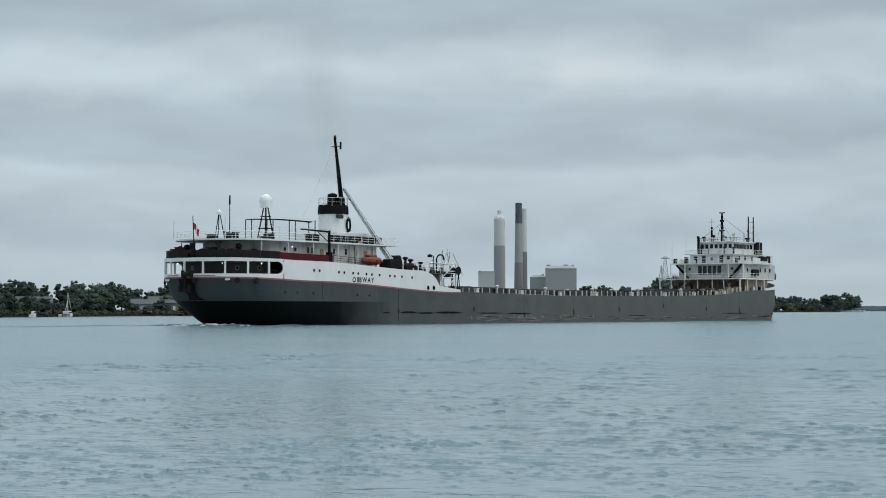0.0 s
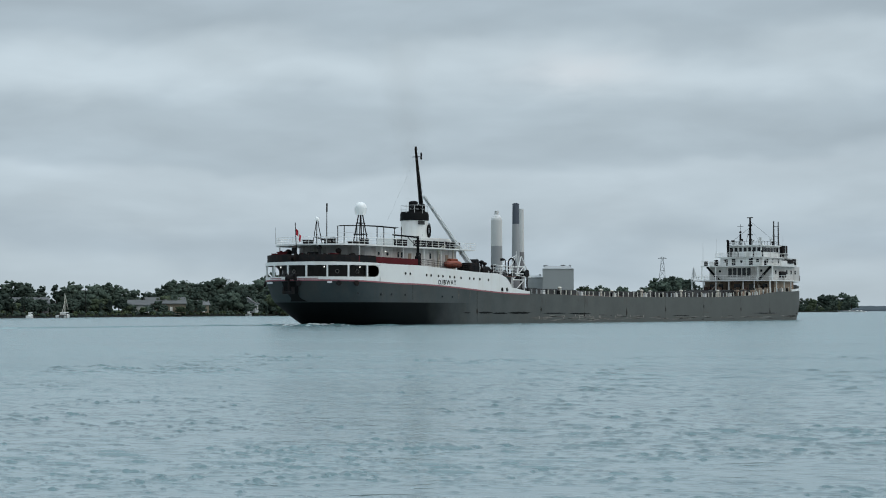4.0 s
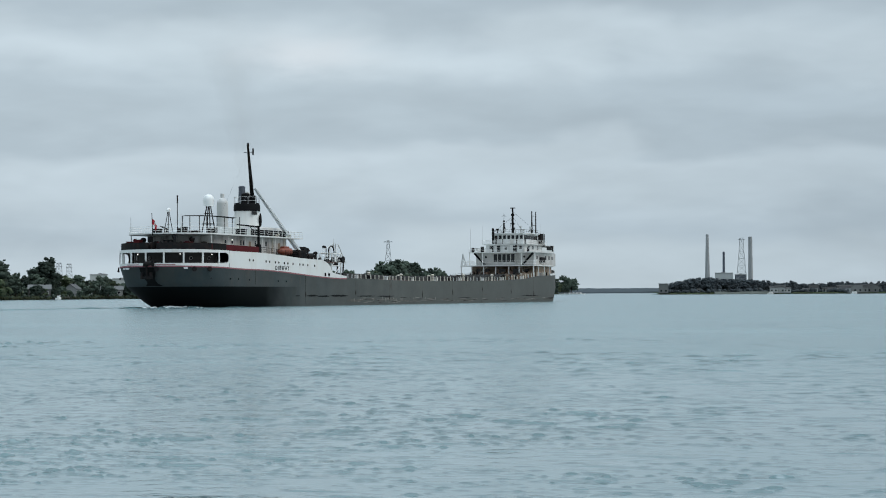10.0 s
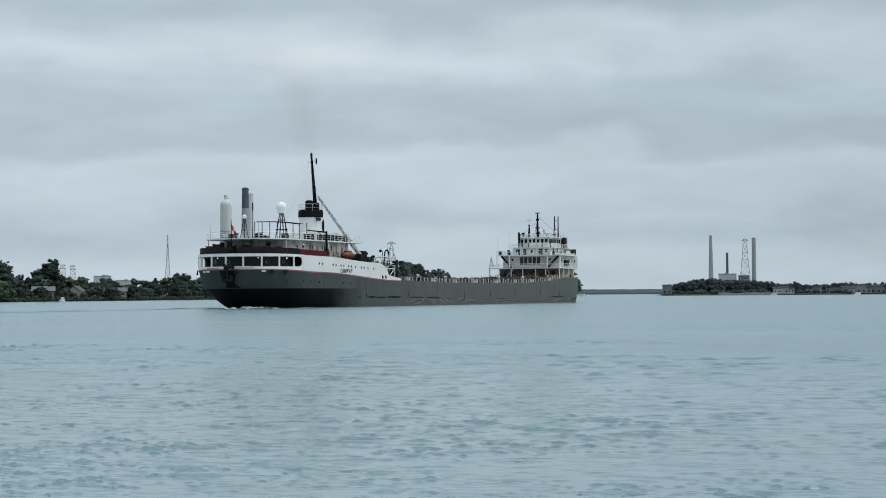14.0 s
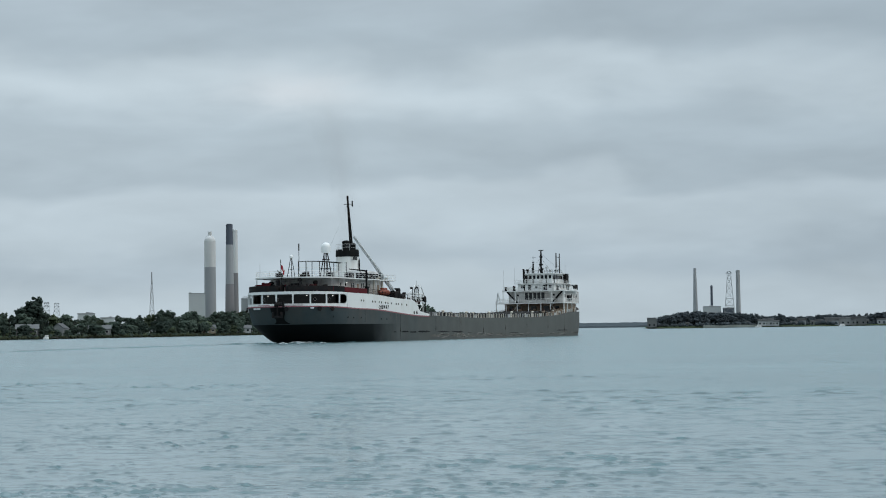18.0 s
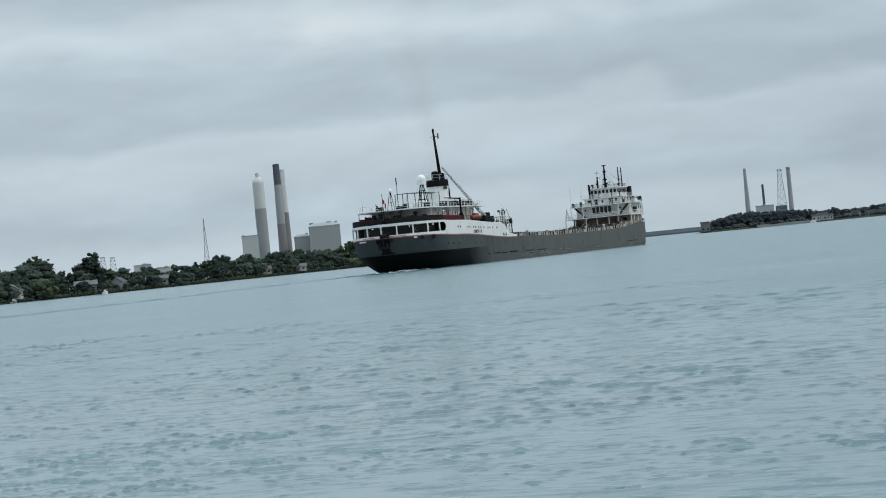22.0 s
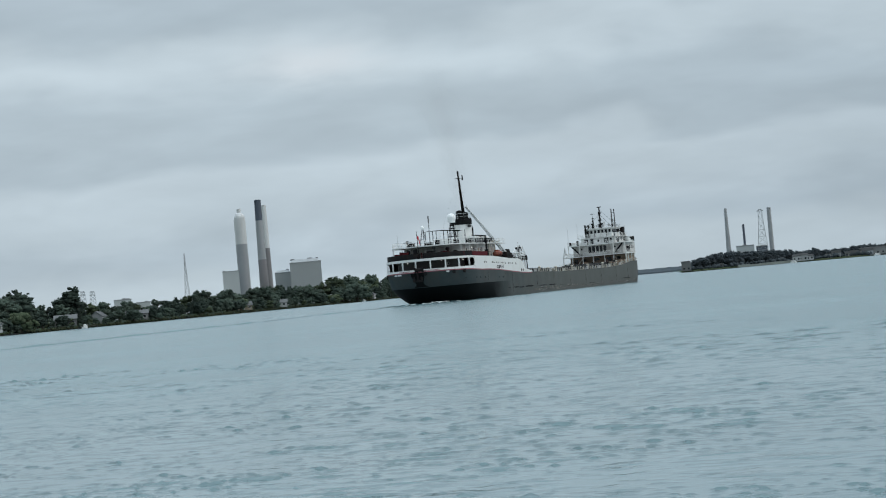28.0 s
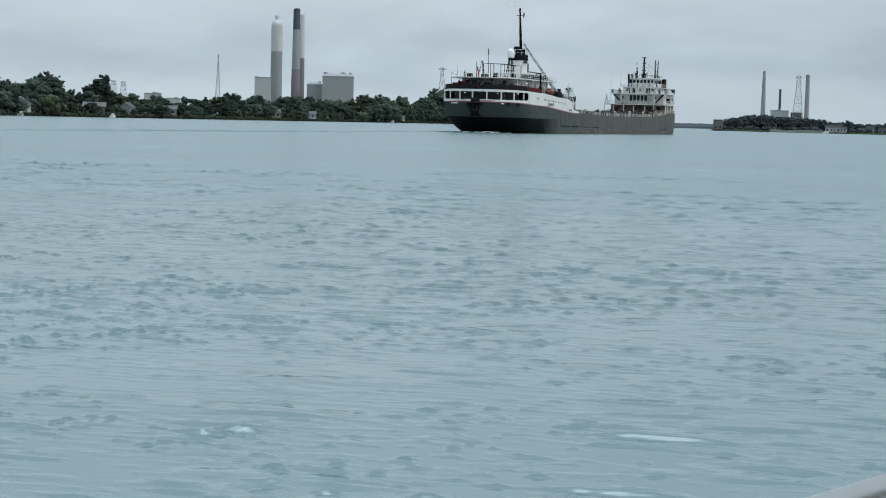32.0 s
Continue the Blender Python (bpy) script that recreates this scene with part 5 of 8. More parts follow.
box(bm, 173.4, 176.6, -8.6, -7.95, 10.0, 11.5, 0.25)
part("life_ring_locker", bm, M_DARK, tier2, "dark rounded locker")
bm = bmesh.new()
prism(bm, [(167.0, -9.2), (167.0, 9.2), (181, 9.0), (188.5, 5.5), (190.2, 0), (188.5, -5.5), (181, -9.0)], T2 - 0.2, T2)
part("bridge_deck", bm, M_WHITE, ship, "white bridge deck edge")
for y in (-9.0, -5.4, 5.4, 9.0):
    bm = bmesh.new()
    rod(bm, (167.3, y, FD), (167.3, y, T2 - 0.2), 0.12, n=8)
    part("deck_post", bm, M_WHITE, ship)
for y, s in ((-6.6, 1), (6.6, -1)):
    bm = bmesh.new()
    rod(bm, (168.2, y - 1.5 * s, T2 - 0.3), (168.2, y + 1.4 * s, FD + 0.2), 0.2, n=6)
    rod(bm, (168.7, y - 1.5 * s, T2 - 0.3), (168.7, y + 1.4 * s, FD + 0.2), 0.2, n=6)
    part("companion_ladder", bm, M_BLACK, ship, "dark sloping companion ladder")
bm = bmesh.new()
wall_strip(bm, [(188.3, -5.6), (181, -9.0), (172, -9.2)], T2, T2 + 1.15, 0.06)
part("bridge_bulwark", bm, M_WHITE, ship)
bm = bmesh.new()
wall_strip(bm, [(172, 9.2), (181, 9.0), (188.3, 5.6)], T2, T2 + 1.15, 0.06)
part("bridge_bulwark", bm, M_WHITE, ship)
railing(ship, [(172, -9.1), (167.2, -9.1), (167.2, 9.1), (172, 9.1)], T2, 1.1, 1.5, M_WHITE)

# tier three and the pilot house
T3 = 14.95
bm = bmesh.new()
box(bm, 169.6, 186.0, -5.3, 5.3, T2, T3 - 0.12, 0.08)
tier3 = part("officers_cabin", bm, M_OFFW, ship, "weathered white cabin below the pilot house")
for y, w, z0, z1 in ((-4.3, 0.35, 13.6, 14.4), (-2.5, 0.4, 13.0, 14.5), (-0.2, 0.3, 13.5, 14.2), (1.8, 0.45, 13.0, 14.5), (3.9, 0.4, 13.6, 14.4)):
    pane(tier3, 169.53, 169.63, y - w, y + w, z0, z1, "doorway" if z0 < 13.5 else "window")
for x in (173, 176, 179.5, 183):
    pane(tier3, x - 0.4, x + 0.4, -5.36, -5.26, 13.6, 14.5)
bm = bmesh.new()
prism(bm, [(168.9, -6.3), (168.9, 6.3), (184, 6.3), (187.6, 3.6), (187.6, -3.6), (184, -6.3)], T3 - 0.14, T3)
part("pilot_deck", bm, M_WHITE, ship)
railing(ship, [(184, -6.2), (169.0, -6.2), (169.0, 6.2), (184, 6.2)], T3, 1.0, 1.5, M_WHITE)
T4 = 17.65
bm = bmesh.new()
prism(bm, [(172.2, -4.1), (172.2, 4.1), (182.5, 4.3), (185.6, 2.4), (186.2, 0), (185.6, -2.4), (182.5, -4.3)], T3, T4)
pilot = part("pilot_house", bm, M_OFFW, ship, "white pilot house with a row of windows")
for i in range(7):
    y = -3.5 + i * 7.0 / 6
    pane(pilot, 172.13, 172.24, y - 0.36, y + 0.36, 16.3, 17.25)
for x in (173.2, 174.8, 176.4, 178.0, 179.6, 181.2):
    pane(pilot, x - 0.55, x + 0.55, -4.36, -4.12 + (172.2 - x) * 0.019, 16.25, 17.25)
bm = bmesh.new()
prism(bm, [(171.6, -4.6), (171.6, 4.6), (182.8, 4.9), (186.3, 2.7), (187.0, 0), (186.3, -2.7), (182.8, -4.9)], T4, T4 + 0.2)
part("pilot_roof", bm, M_WHITE, ship)
railing(ship, [(182, -4.5), (171.8, -4.4), (171.8, 4.4), (182, 4.5)], T4 + 0.2, 0.85, 1.6, M_DARK, 2, 0.03)
bm = bmesh.new()
box(bm, 182.4, 185.0, -5.4, -4.35, 15.0, 17.9, 0.15)
part("bridge_wing_shelter", bm, M_DARK, ship, "dark open bridge wing shelter")
bm = bmesh.new()
rod(bm, (175.2, 0, T4), (175.2, 0, 24.4), 0.33, 0.22, 10)
rod(bm, (175.2, -0.7, 24.5), (175.2, 0.7, 24.5), 0.12, n=6)
box(bm, 174.9, 175.5, -0.4, 0.4, 22.4, 22.9, 0.05)
rod(bm, (175.2, -0.6, 20.4), (175.2, 0.6, 20.4), 0.16, n=8)
rod(bm, (175.2, 0, 23.0), (172.5, 0, 17.9), 0.035, n=5)
fore_mast = part("fore_mast", bm, M_BLACK, ship, "black forward mast with a radar crossbar")
bm = bmesh.new()
rod(bm, (174.0, 2.0, T4), (174.0, 2.0, 20.6), 0.3, 0.22, 10)
ball(bm, (174.0, 2.0, 21.0), 0.3, 2)
rod(bm, (174.0, 2.0, 21.2), (174.0, 2.0, 23.0), 0.04, n=5)
rod(bm, (174.0, 1.2, 22.4), (174.0, 2.8, 22.4), 0.04, n=5)
part("radar_pedestal", bm, M_BLACK, ship, "dark radar pedestal")
bm = bmesh.new()
rod(bm, (171.3, 4.0, T3), (171.3, 4.0, 18.7), 0.30, 0.30, 12)
rod(bm, (171.3, 4.0, 18.6), (171.0, 4.0, 19.0), 0.32, 0.3, 12)
part("stove_pipe", bm, M_BLACK, ship, "black galley stove pipe")
bm = bmesh.new()
rod(bm, (186.4, -1.2, T4), (186.4, -1.2, 24.1), 0.26, 0.16, 8)
rod(bm, (187.8, -1.8, T4), (187.8, -1.8, 24.0), 0.22, 0.14, 8)
rod(bm, (186.4, -1.2, 20.6), (185.4, -1.6, 20.6), 0.25, n=10)
rod(bm, (186.4, -1.2, 22.8), (187.8, -1.8, 22.8), 0.06, n=6)
rod(bm, (186.4, -1.2, 20.3), (187.8, -1.8, 20.3), 0.06, n=6)
part("signal_mast", bm, M_HATCH, ship, "dark grey twin signal mast")
for x, y, z0, z1, r in ((168.0, 9.0, T2, 18.8, 0.05), (169.2, 6.1, T3, 19.6, 0.04), (182, -6.1, T3, 18.6, 0.05), (181.6, 5.9, T3, 20.0, 0.04), (184.0, -4.6, T4, 20.5, 0.04), (171.8, -1.8, T4, 20.6, 0.03)):
    bm = bmesh.new()
    rod(bm, (x, y, z0), (x, y, z1), r, r * 0.6, 6)
    part("whip_antenna", bm, M_LATTICE, ship)
bm = bmesh.new()
for y in (8.6, 9.6):
    rod(bm, (162.9, y, FD - 0.05), (162.9, 9.1, 12.4), 0.08, n=5)
    rod(bm, (164.0, y, FD - 0.05), (163.0, 9.1, 12.4), 0.08, n=5)
for z in (10.2, 11.0, 11.7):
    rod(bm, (163.0, 9.1 - (12.4 - z) * 0.16, z), (163.0, 9.1 + (12.4 - z) * 0.16, z), 0.05, n=5)
part("light_mast", bm, M_LATTICE, ship, "pale tripod light mast")
for y in (-3.2, -1.6, 1.4, 3.0):
    bm = bmesh.new()
    rod(bm, (173.0, y, T4 + 0.2), (173.0, y, T4 + 0.9), 0.12, n=8)
    ball(bm, (173.0, y, T4 + 1.0), 0.28, 2)
    part("searchlight", bm, M_LATTICE, ship)
for x in (46.6, 48.2):
    for side in (-1, 1):
        bm = bmesh.new()
        rod(bm, (x, side * (HB - 0.1), 6.05), (x, side * (HB + 0.05), 6.05), 0.3, n=12)
        box(bm, x - 0.3, x + 0.3, side * (HB + 0.05) - 0.05, side * (HB + 0.05), 5.65, 6.05)
        part("freeing_port", bm, M_BLACK, ship, "dark freeing port in the bulwark")


# gear on the fantail deck: barrels, covered winches, tarpaulins
DECK_Z = white_top(8) - 0.05
random.seed(21)
for x, y, r, h in ((3.6, 3.2, 0.55, 1.3), (4.9, -1.6, 0.7, 1.1), (5.4, 1.8, 0.6, 1.5), (6.6, -4.2, 0.8, 1.2), (7.6, -6.6, 0.6, 1.4), (4.2, 5.0, 0.5, 1.1), (9.2, -8.2, 0.7, 1.0), (6.3, 5.9, 0.6, 1.3)):
    bm = bmesh.new()
    rod(bm, (x, y, DECK_Z), (x, y, DECK_Z + h), r, r * 0.9, 12)
    ball(bm, (x, y, DECK_Z + h), r * 0.9, 2, (1, 1, 0.4))
    part("covered_drum", bm, random.choice([M_DARK, M_DARK, M_RUST]), ship, "dark covered drum on the fantail")
for x, y, mat, w in ((2.2, 4.4, M_RED, 1.5), (1.4, 1.4, M_DARK, 1.8), (1.2, -2.2, M_DARK, 2.0), (6.2, -1.0, M_TARP, 1.7)):
    bm = bmesh.new()
    box(bm, x - 0.5, x + 0.6, y - w / 2, y + w / 2, DECK_Z, DECK_Z + 1.35, 0.18)
    for v in bm.verts:
        v.co += Vector((noise.noise(v.co * 1.3), noise.noise(v.co * 1.7 + Vector((5, 0, 0))), noise.noise(v.co * 1.1 + Vector((0, 7, 0))))) * 0.16
    part("lashed_bundle", bm, mat, ship, "tarpaulin-covered bundle on the fantail")
# vents, posts and coiled gear standing above the after rail
post_rng = random.Random(44)
for k in range(15):
    a = 40 + 8.2 * k
    (x, y), _ = stern_arc(a, a + 1, 1, post_rng.uniform(2.2, 4.0))
    h = post_rng.uniform(1.3, 2.5)
    r = post_rng.uniform(0.12, 0.38)
    bm = bmesh.new()
    rod(bm, (x, y, DECK_Z), (x, y, DECK_Z + h), r, r * 0.8, 10)
    if k % 3 == 0:
        ball(bm, (x - 0.15, y, DECK_Z + h), r * 1.5, 2, (1, 1, 0.8))
    elif k % 3 == 1:
        box(bm, x - r * 2, x + r * 2, y - r * 2.4, y + r * 2.4, DECK_Z + h * 0.6, DECK_Z + h, 0.08)
    part("after_deck_fitting", bm, (M_DARK, M_RED, M_DARK, M_HATCH, M_BLACK)[k % 5], ship, "dark fitting standing on the after deck")
# covered gear by the boom's foot
for x, y, z, l, mat in ((40.4, -8.2, 9.0, 3.2, M_TARP), (43.2, -8.6, 8.7, 2.4, M_DARK), (45.6, -7.8, 8.4, 1.6, M_DARK), (42.0, -5.2, 9.0, 2.6, M_RUST)):
    bm = bmesh.new()
    rod(bm, (x - l / 2, y, z + 0.6), (x + l / 2, y, z + 0.75), 0.62, 0.55, 14)
    box(bm, x - l / 2, x + l / 2, y - 0.5, y + 0.5, z - 0.5, z + 0.5, 0.15)
    part("covered_winch", bm, mat, ship, "winch under a tarpaulin")
# lamps that burn under the fantail roof and on the house
for x, y, z in ((7.2, -8.4, 9.15), (2.4, -5.0, 9.15), (14.0, -8.5, 11.8), (0.9, 2.5, 9.15)):
    bm = bmesh.new()
    ball(bm, (x, y, z), 0.1, 2)
    part("deck_lamp", bm, M_LAMP, ship, "lit white deck lamp")
# vent grille at the head of the funnel
bm = bmesh.new()
box(bm, FCX - 1.9, FCX - 0.3, -2.36, -2.05, 17.1, 17.75, 0.03)
for i in range(4):
    box(bm, FCX - 1.85, FCX - 0.35, -2.42, -2.34, 17.18 + 0.14 * i, 17.26 + 0.14 * i)
part("funnel_grille", bm, M_HATCH, funnel, "grey vent grille on the funnel")
# clutter on the pilot house roof
for x, y, r, h in ((173.5, -0.9, 0.22, 1.5), (176.5, -2.4, 0.3, 1.1), (178.8, 1.2, 0.35, 1.4), (180.5, -3.0, 0.2, 1.8), (182.0, 0.4, 0.25, 2.2), (184.2, -1.8, 0.3, 1.2), (172.6, 3.3, 0.25, 1.2), (177.4, 3.2, 0.2, 1.7)):
    bm = bmesh.new()
    rod(bm, (x, y, T4 + 0.18), (x, y, T4 + 0.2 + h), r * 0.55, r * 0.5, 8)
    box(bm, x - r, x + r, y - r * 1.4, y + r * 1.4, T4 + 0.2 + h * 0.7, T4 + 0.2 + h, 0.06)
    part("roof_fitting", bm, random.choice([M_BLACK, M_DARK, M_LATTICE]), ship)
for (x0, y0, z0), (x1, y1, z1) in (((175.2, 0, 23.6), (184.6, -3.8, T4 + 0.3)), ((175.2, 0, 23.6), (184.6, 3.8, T4 + 0.3)), ((175.2, 0, 22.2), (171.9, -4.3, T4 + 0.3)), ((175.2, 0, 22.2), (171.9, 4.3, T4 + 0.3))):
    bm = bmesh.new()
    rod(bm, (x0, y0, z0), (x1, y1, z1), 0.03, n=4)
    part("stay_wire", bm, M_DARK, fore_mast)
# dark canvas dodgers and gear along the bridge wings
for x0, x1, y, z0, z1 in ((176.0, 179.4, -9.18, 0.55, 1.5), (180.2, 181.4, -8.95, 0.2, 1.7), (168.4, 169.4, 8.5, 0.0, 1.2), (170.0, 171.2, 6.6, 0.0, 1.5), (168.2, 169.0, -6.9, 0.0, 1.25)):
    bm = bmesh.new()
    box(bm, x0, x1, y - 0.12, y + 0.4, T2 + z0, T2 + z1, 0.1)
    part("canvas_dodger", bm, M_DARK, ship, "dark canvas-covered gear on the bridge wing")
# ventilator cowls and ropes on the wheelhouse roof and the deck before it
for x, y, z, r, h in ((170.4, -2.9, T3, 0.22, 1.5), (170.2, 0.9, T3, 0.2, 1.1), (170.6, 2.9, T3, 0.28, 1.7), (170.0, -5.4, T3, 0.3, 1.3), (168.2, 2.9, T2, 0.3, 1.3), (168.1, -3.6, T2, 0.26, 1.5)):
    bm = bmesh.new()
    rod(bm, (x, y, z - 0.05), (x, y, z + h), r * 0.7, r * 0.6, 10)
    ball(bm, (x - 0.1, y, z + h), r, 2)
    part("vent_cowl", bm, random.choice([M_BLACK, M_DARK, M_HATCH]), ship, "dark ventilator cowl")
# round shelters on the bridge wings
for side in (-1, 1):
    bm = bmesh.new()
    rod(bm, (184.6, side * 6.7, T2), (184.6, side * 6.7, T2 + 1.9), 1.3, 1.3, 18)
    part("wing_shelter", bm, M_OFFW, ship, "rounded off-white wing shelter", True)
    bm = bmesh.new()
    box(bm, 186.6, 190.4, side * 5.2 - 1.2, side * 5.2 + 1.2, FD, FD + 1.5, 0.3)
    part("bow_locker", bm, M_HATCH, ship, "grey steel locker on the forecastle")
# rusty odds and ends on the deck ahead of the hatches
random.seed(31)
for i in range(34):
    x = random.uniform(146, 168)
    y = -random.uniform(5.5, 9.4)
    l, h = random.uniform(0.4, 1.5), random.uniform(0.4, 1.25)
    bm = bmesh.new()
    if i % 3 == 0:
        rod(bm, (x - l / 2, y, sheer(x) + h * 0.5), (x + l / 2, y, sheer(x) + h * 0.5), h * 0.5, h * 0.45, 10)
    else:
        box(bm, x - l / 2, x + l / 2, y - 0.4, y + 0.4, sheer(x) - 0.3, sheer(x) + h, 0.08)
    part("deck_fitting", bm, random.choice([M_TAN, M_RUST, M_CREAM, M_TAN]), ship)


# ---- funnel smoke ----
def smoke_material():
    m = bpy.data.materials.new("thin_brown_smoke")
    m.use_nodes = True
    m.node_tree.nodes.clear()
    n = Nodes(m.node_tree)
    co = n.add("ShaderNodeTexCoord").outputs["Object"]
    far = n.add("ShaderNodeVectorMath", {0: co})
    far.operation = "LENGTH"
    fade = n.ramp(far.outputs["Value"], [(0.0, (1, 1, 1)), (0.55, (0.45, 0.45, 0.45)), (0.97, (0, 0, 0))], "EASE")
    tuft = n.noise(co, 0.9, 1.0, 0.4, 0.2)
    dens = n.math("MULTIPLY", n.math("MULTIPLY", fade, n.ramp(tuft, [(0.3, (0.1, 0.1, 0.1)), (0.7, (1, 1, 1))])), 0.058)
    clear = n.add("ShaderNodeBsdfTransparent")
    soot = n.add("ShaderNodeBsdfDiffuse", {"Color": (0.17, 0.13, 0.085, 1)})
    mixed = n.add("ShaderNodeMixShader", {0: dens, 1: clear.outputs[0], 2: soot.outputs[0]})
    n.add("ShaderNodeOutputMaterial", {0: mixed.outputs[0]})
    return m


M_SMOKE = smoke_material()
smoke = thing("funnel_smoke", "thin brown smoke drifting up from the funnel", "smoke")
bm = bmesh.new()
rings = []
for i in range(9):
    ring = []
    for j in range(25):
        a = 2 * math.pi * j / 24
        u, z = i / 8 * math.cos(a), i / 8 * math.sin(a)
        ring.append((u, 0.12 * noise.noise((u * 1.5, z * 1.5, 0.0)), z))
    rings.append(ring)
sheet(bm, rings)
bmesh.ops.remove_doubles(bm, verts=bm.verts, dist=0.0005)
puff_me = finish("puff", bm, M_SMOKE, True)
rng_s = random.Random(2)
for i in range(9):
    t = i / 8
    ob = new("puff", puff_me)
    ob.parent = smoke
    ob.matrix_basis = Matrix.LocRotScale((34.6 - 1.5 * t + rng_s.uniform(-0.6, 0.6), 2.5 * t * t + rng_s.uniform(-0.9, 0.9), 21.5 + 27 * t), Euler((0, 0, radians(-62 + rng_s.uniform(-14, 14)))), (2.2 + 4.5 * t, 2.2 + 4.5 * t, 4.5 + 4.5 * t))
    ob.visible_shadow = False


# ---- far power stations ----
PD = 2700.0


def stack(name, az, dist, r0, r1, bands, label, dome_top=False):
    """A tall tapered chimney built up in bands: (top height, material)."""
    at = place(az, dist, 2.0)
    st = thing(name, label, "chimney", at)
    top = bands[-1][0]
    z0 = 0.0
    for z1, mat in bands:
        ra, rb = r0 + (r1 - r0) * z0 / top, r0 + (r1 - r0) * z1 / top
        bm = bmesh.new()
        rod(bm, (0, 0, z0), (0, 0, z1), ra, rb, 28)
        part("shaft_band", bm, mat, st, smooth=False)
        z0 = z1
    bm = bmesh.new()
    if dome_top:
        sheet(bm, [[(r * math.cos(t), r * math.sin(t), z) for t in np.linspace(0, 2 * math.pi, 25)] for r, z in ((r1, top), (r1 * 0.9, top + 3), (r1 * 0.62, top + 6.5), (r1 * 0.36, top + 8), (r1 * 0.36, top + 14), (0.1, top + 14.2))])
        part("stack_hood", bm, M_CONC, st, "pale domed stack hood")
    else:
        rod(bm, (0, 0, top - 1.5), (0, 0, top + 0.6), r1 * 1.04, r1 * 1.04, 28)
        rod(bm, (0, 0, top + 0.5), (0, 0, top + 1.4), r1 * 0.7, r1 * 0.7, 20)
        part("stack_rim", bm, bands[-1][1], st)
    return st


stack("power_station_chimney", -15.70, PD, 9.0, 8.6, [(99, M_CONC2), (139, M_CONC)], "pale concrete power station chimney with a domed hood", True)
stack("power_station_chimney", -15.075, PD - 40, 7.4, 4.9, [(72, M_CONC4), (131, M_CONC2), (161, M_CONC3)], "brown-grey power station chimney with a dark top band")
stack("power_station_chimney", -14.90, PD + 40, 5.6, 4.0, [(91, M_CONC4), (157, M_CONC)], "two-tone grey power station chimney")


def block(name, az0, az1, dist, height, depth, mat, label, roof_bits=0, chamfer=0.0):
    """A large plant building, seen square on, with ribs, a parapet and roof plant."""
    a, b = place(az0, dist), place(az1, dist)
    w = (b - a).length
    mid = (a + b) / 2
    st = thing(name, label, "building", (mid.x, mid.y, 1.5), -math.degrees(math.atan2(mid.x, mid.y)))
    bm = bmesh.new()
    out = [(-w / 2, 0), (w / 2, 0), (w / 2, depth), (-w / 2, depth)]
    prism(bm, out, 0.0, height - chamfer)
    if chamfer:
        c = chamfer * 1.3
        lo = [bm.verts.new((x, y, height - chamfer)) for x, y in out]
        hi = [bm.verts.new((x * (1 - 2 * c / w), y + (c if y == 0 else -c), height)) for x, y in out]
        for i in range(4):
            bm.faces.new((lo[i], lo[(i + 1) % 4], hi[(i + 1) % 4], hi[i]))
        bm.faces.new(hi)
    part("wall", bm, mat, st)
    n = max(3, int(w / 6))
    rb = bmesh.new()
    box(rb, -0.25, 0.25, -0.3, 0.0, 0, height - chamfer - 0.5)
    rib = finish("wall_rib", rb, mat)
    for i in range(n + 1):
        ob = new("wall_rib", rib)
        ob.parent = st
        ob.matrix_basis = pose(-w / 2 + 0.3 + (w - 0.6) * i / n, 0, 0)
    bm = bmesh.new()
    box(bm, -w / 2 - 0.3, w / 2 + 0.3, -0.4, depth + 0.3, height - chamfer - 1.2, height - chamfer)
    part("parapet", bm, M_CONC2, st)
    random.seed(int(height * 10))
    for i in range(roof_bits):
        bm = bmesh.new()
        x = random.uniform(-w * 0.42, w * 0.42)
        s = random.uniform(1.5, 4.0)
        box(bm, x - s, x + s, depth * 0.3, depth * 0.3 + 6, height - 0.5, height + random.uniform(0.8, 2.0), 0.3)
        part("roof_plant", bm, M_CONC2, st)
    return st


block("power_house", -16.39, -15.86, PD - 60, 59, 30, M_PLANT2, "pale grey boiler house of the power station", 1)
block("power_house", -14.71, -14.20, PD - 80, 53, 30, M_PLANT, "grey turbine building of the power station", 1, 3)
block("power_house", -14.21, -13.20, PD - 120, 66, 46, M_PLANT, "large grey boiler house with chamfered roof", 6, 4)
block("plant_building", -19.9, -19.35, 2300, 27, 20, M_PLANT2, "pale low plant building behind the trees", 2)
block("plant_building", -19.2, -18.75, 2350, 22, 20, M_PLANT2, "pale low plant building behind the trees", 1)
block("plant_building", -17.5, -16.95, 2350, 24, 20, M_PLANT2, "pale low plant building at the mast's foot", 1)


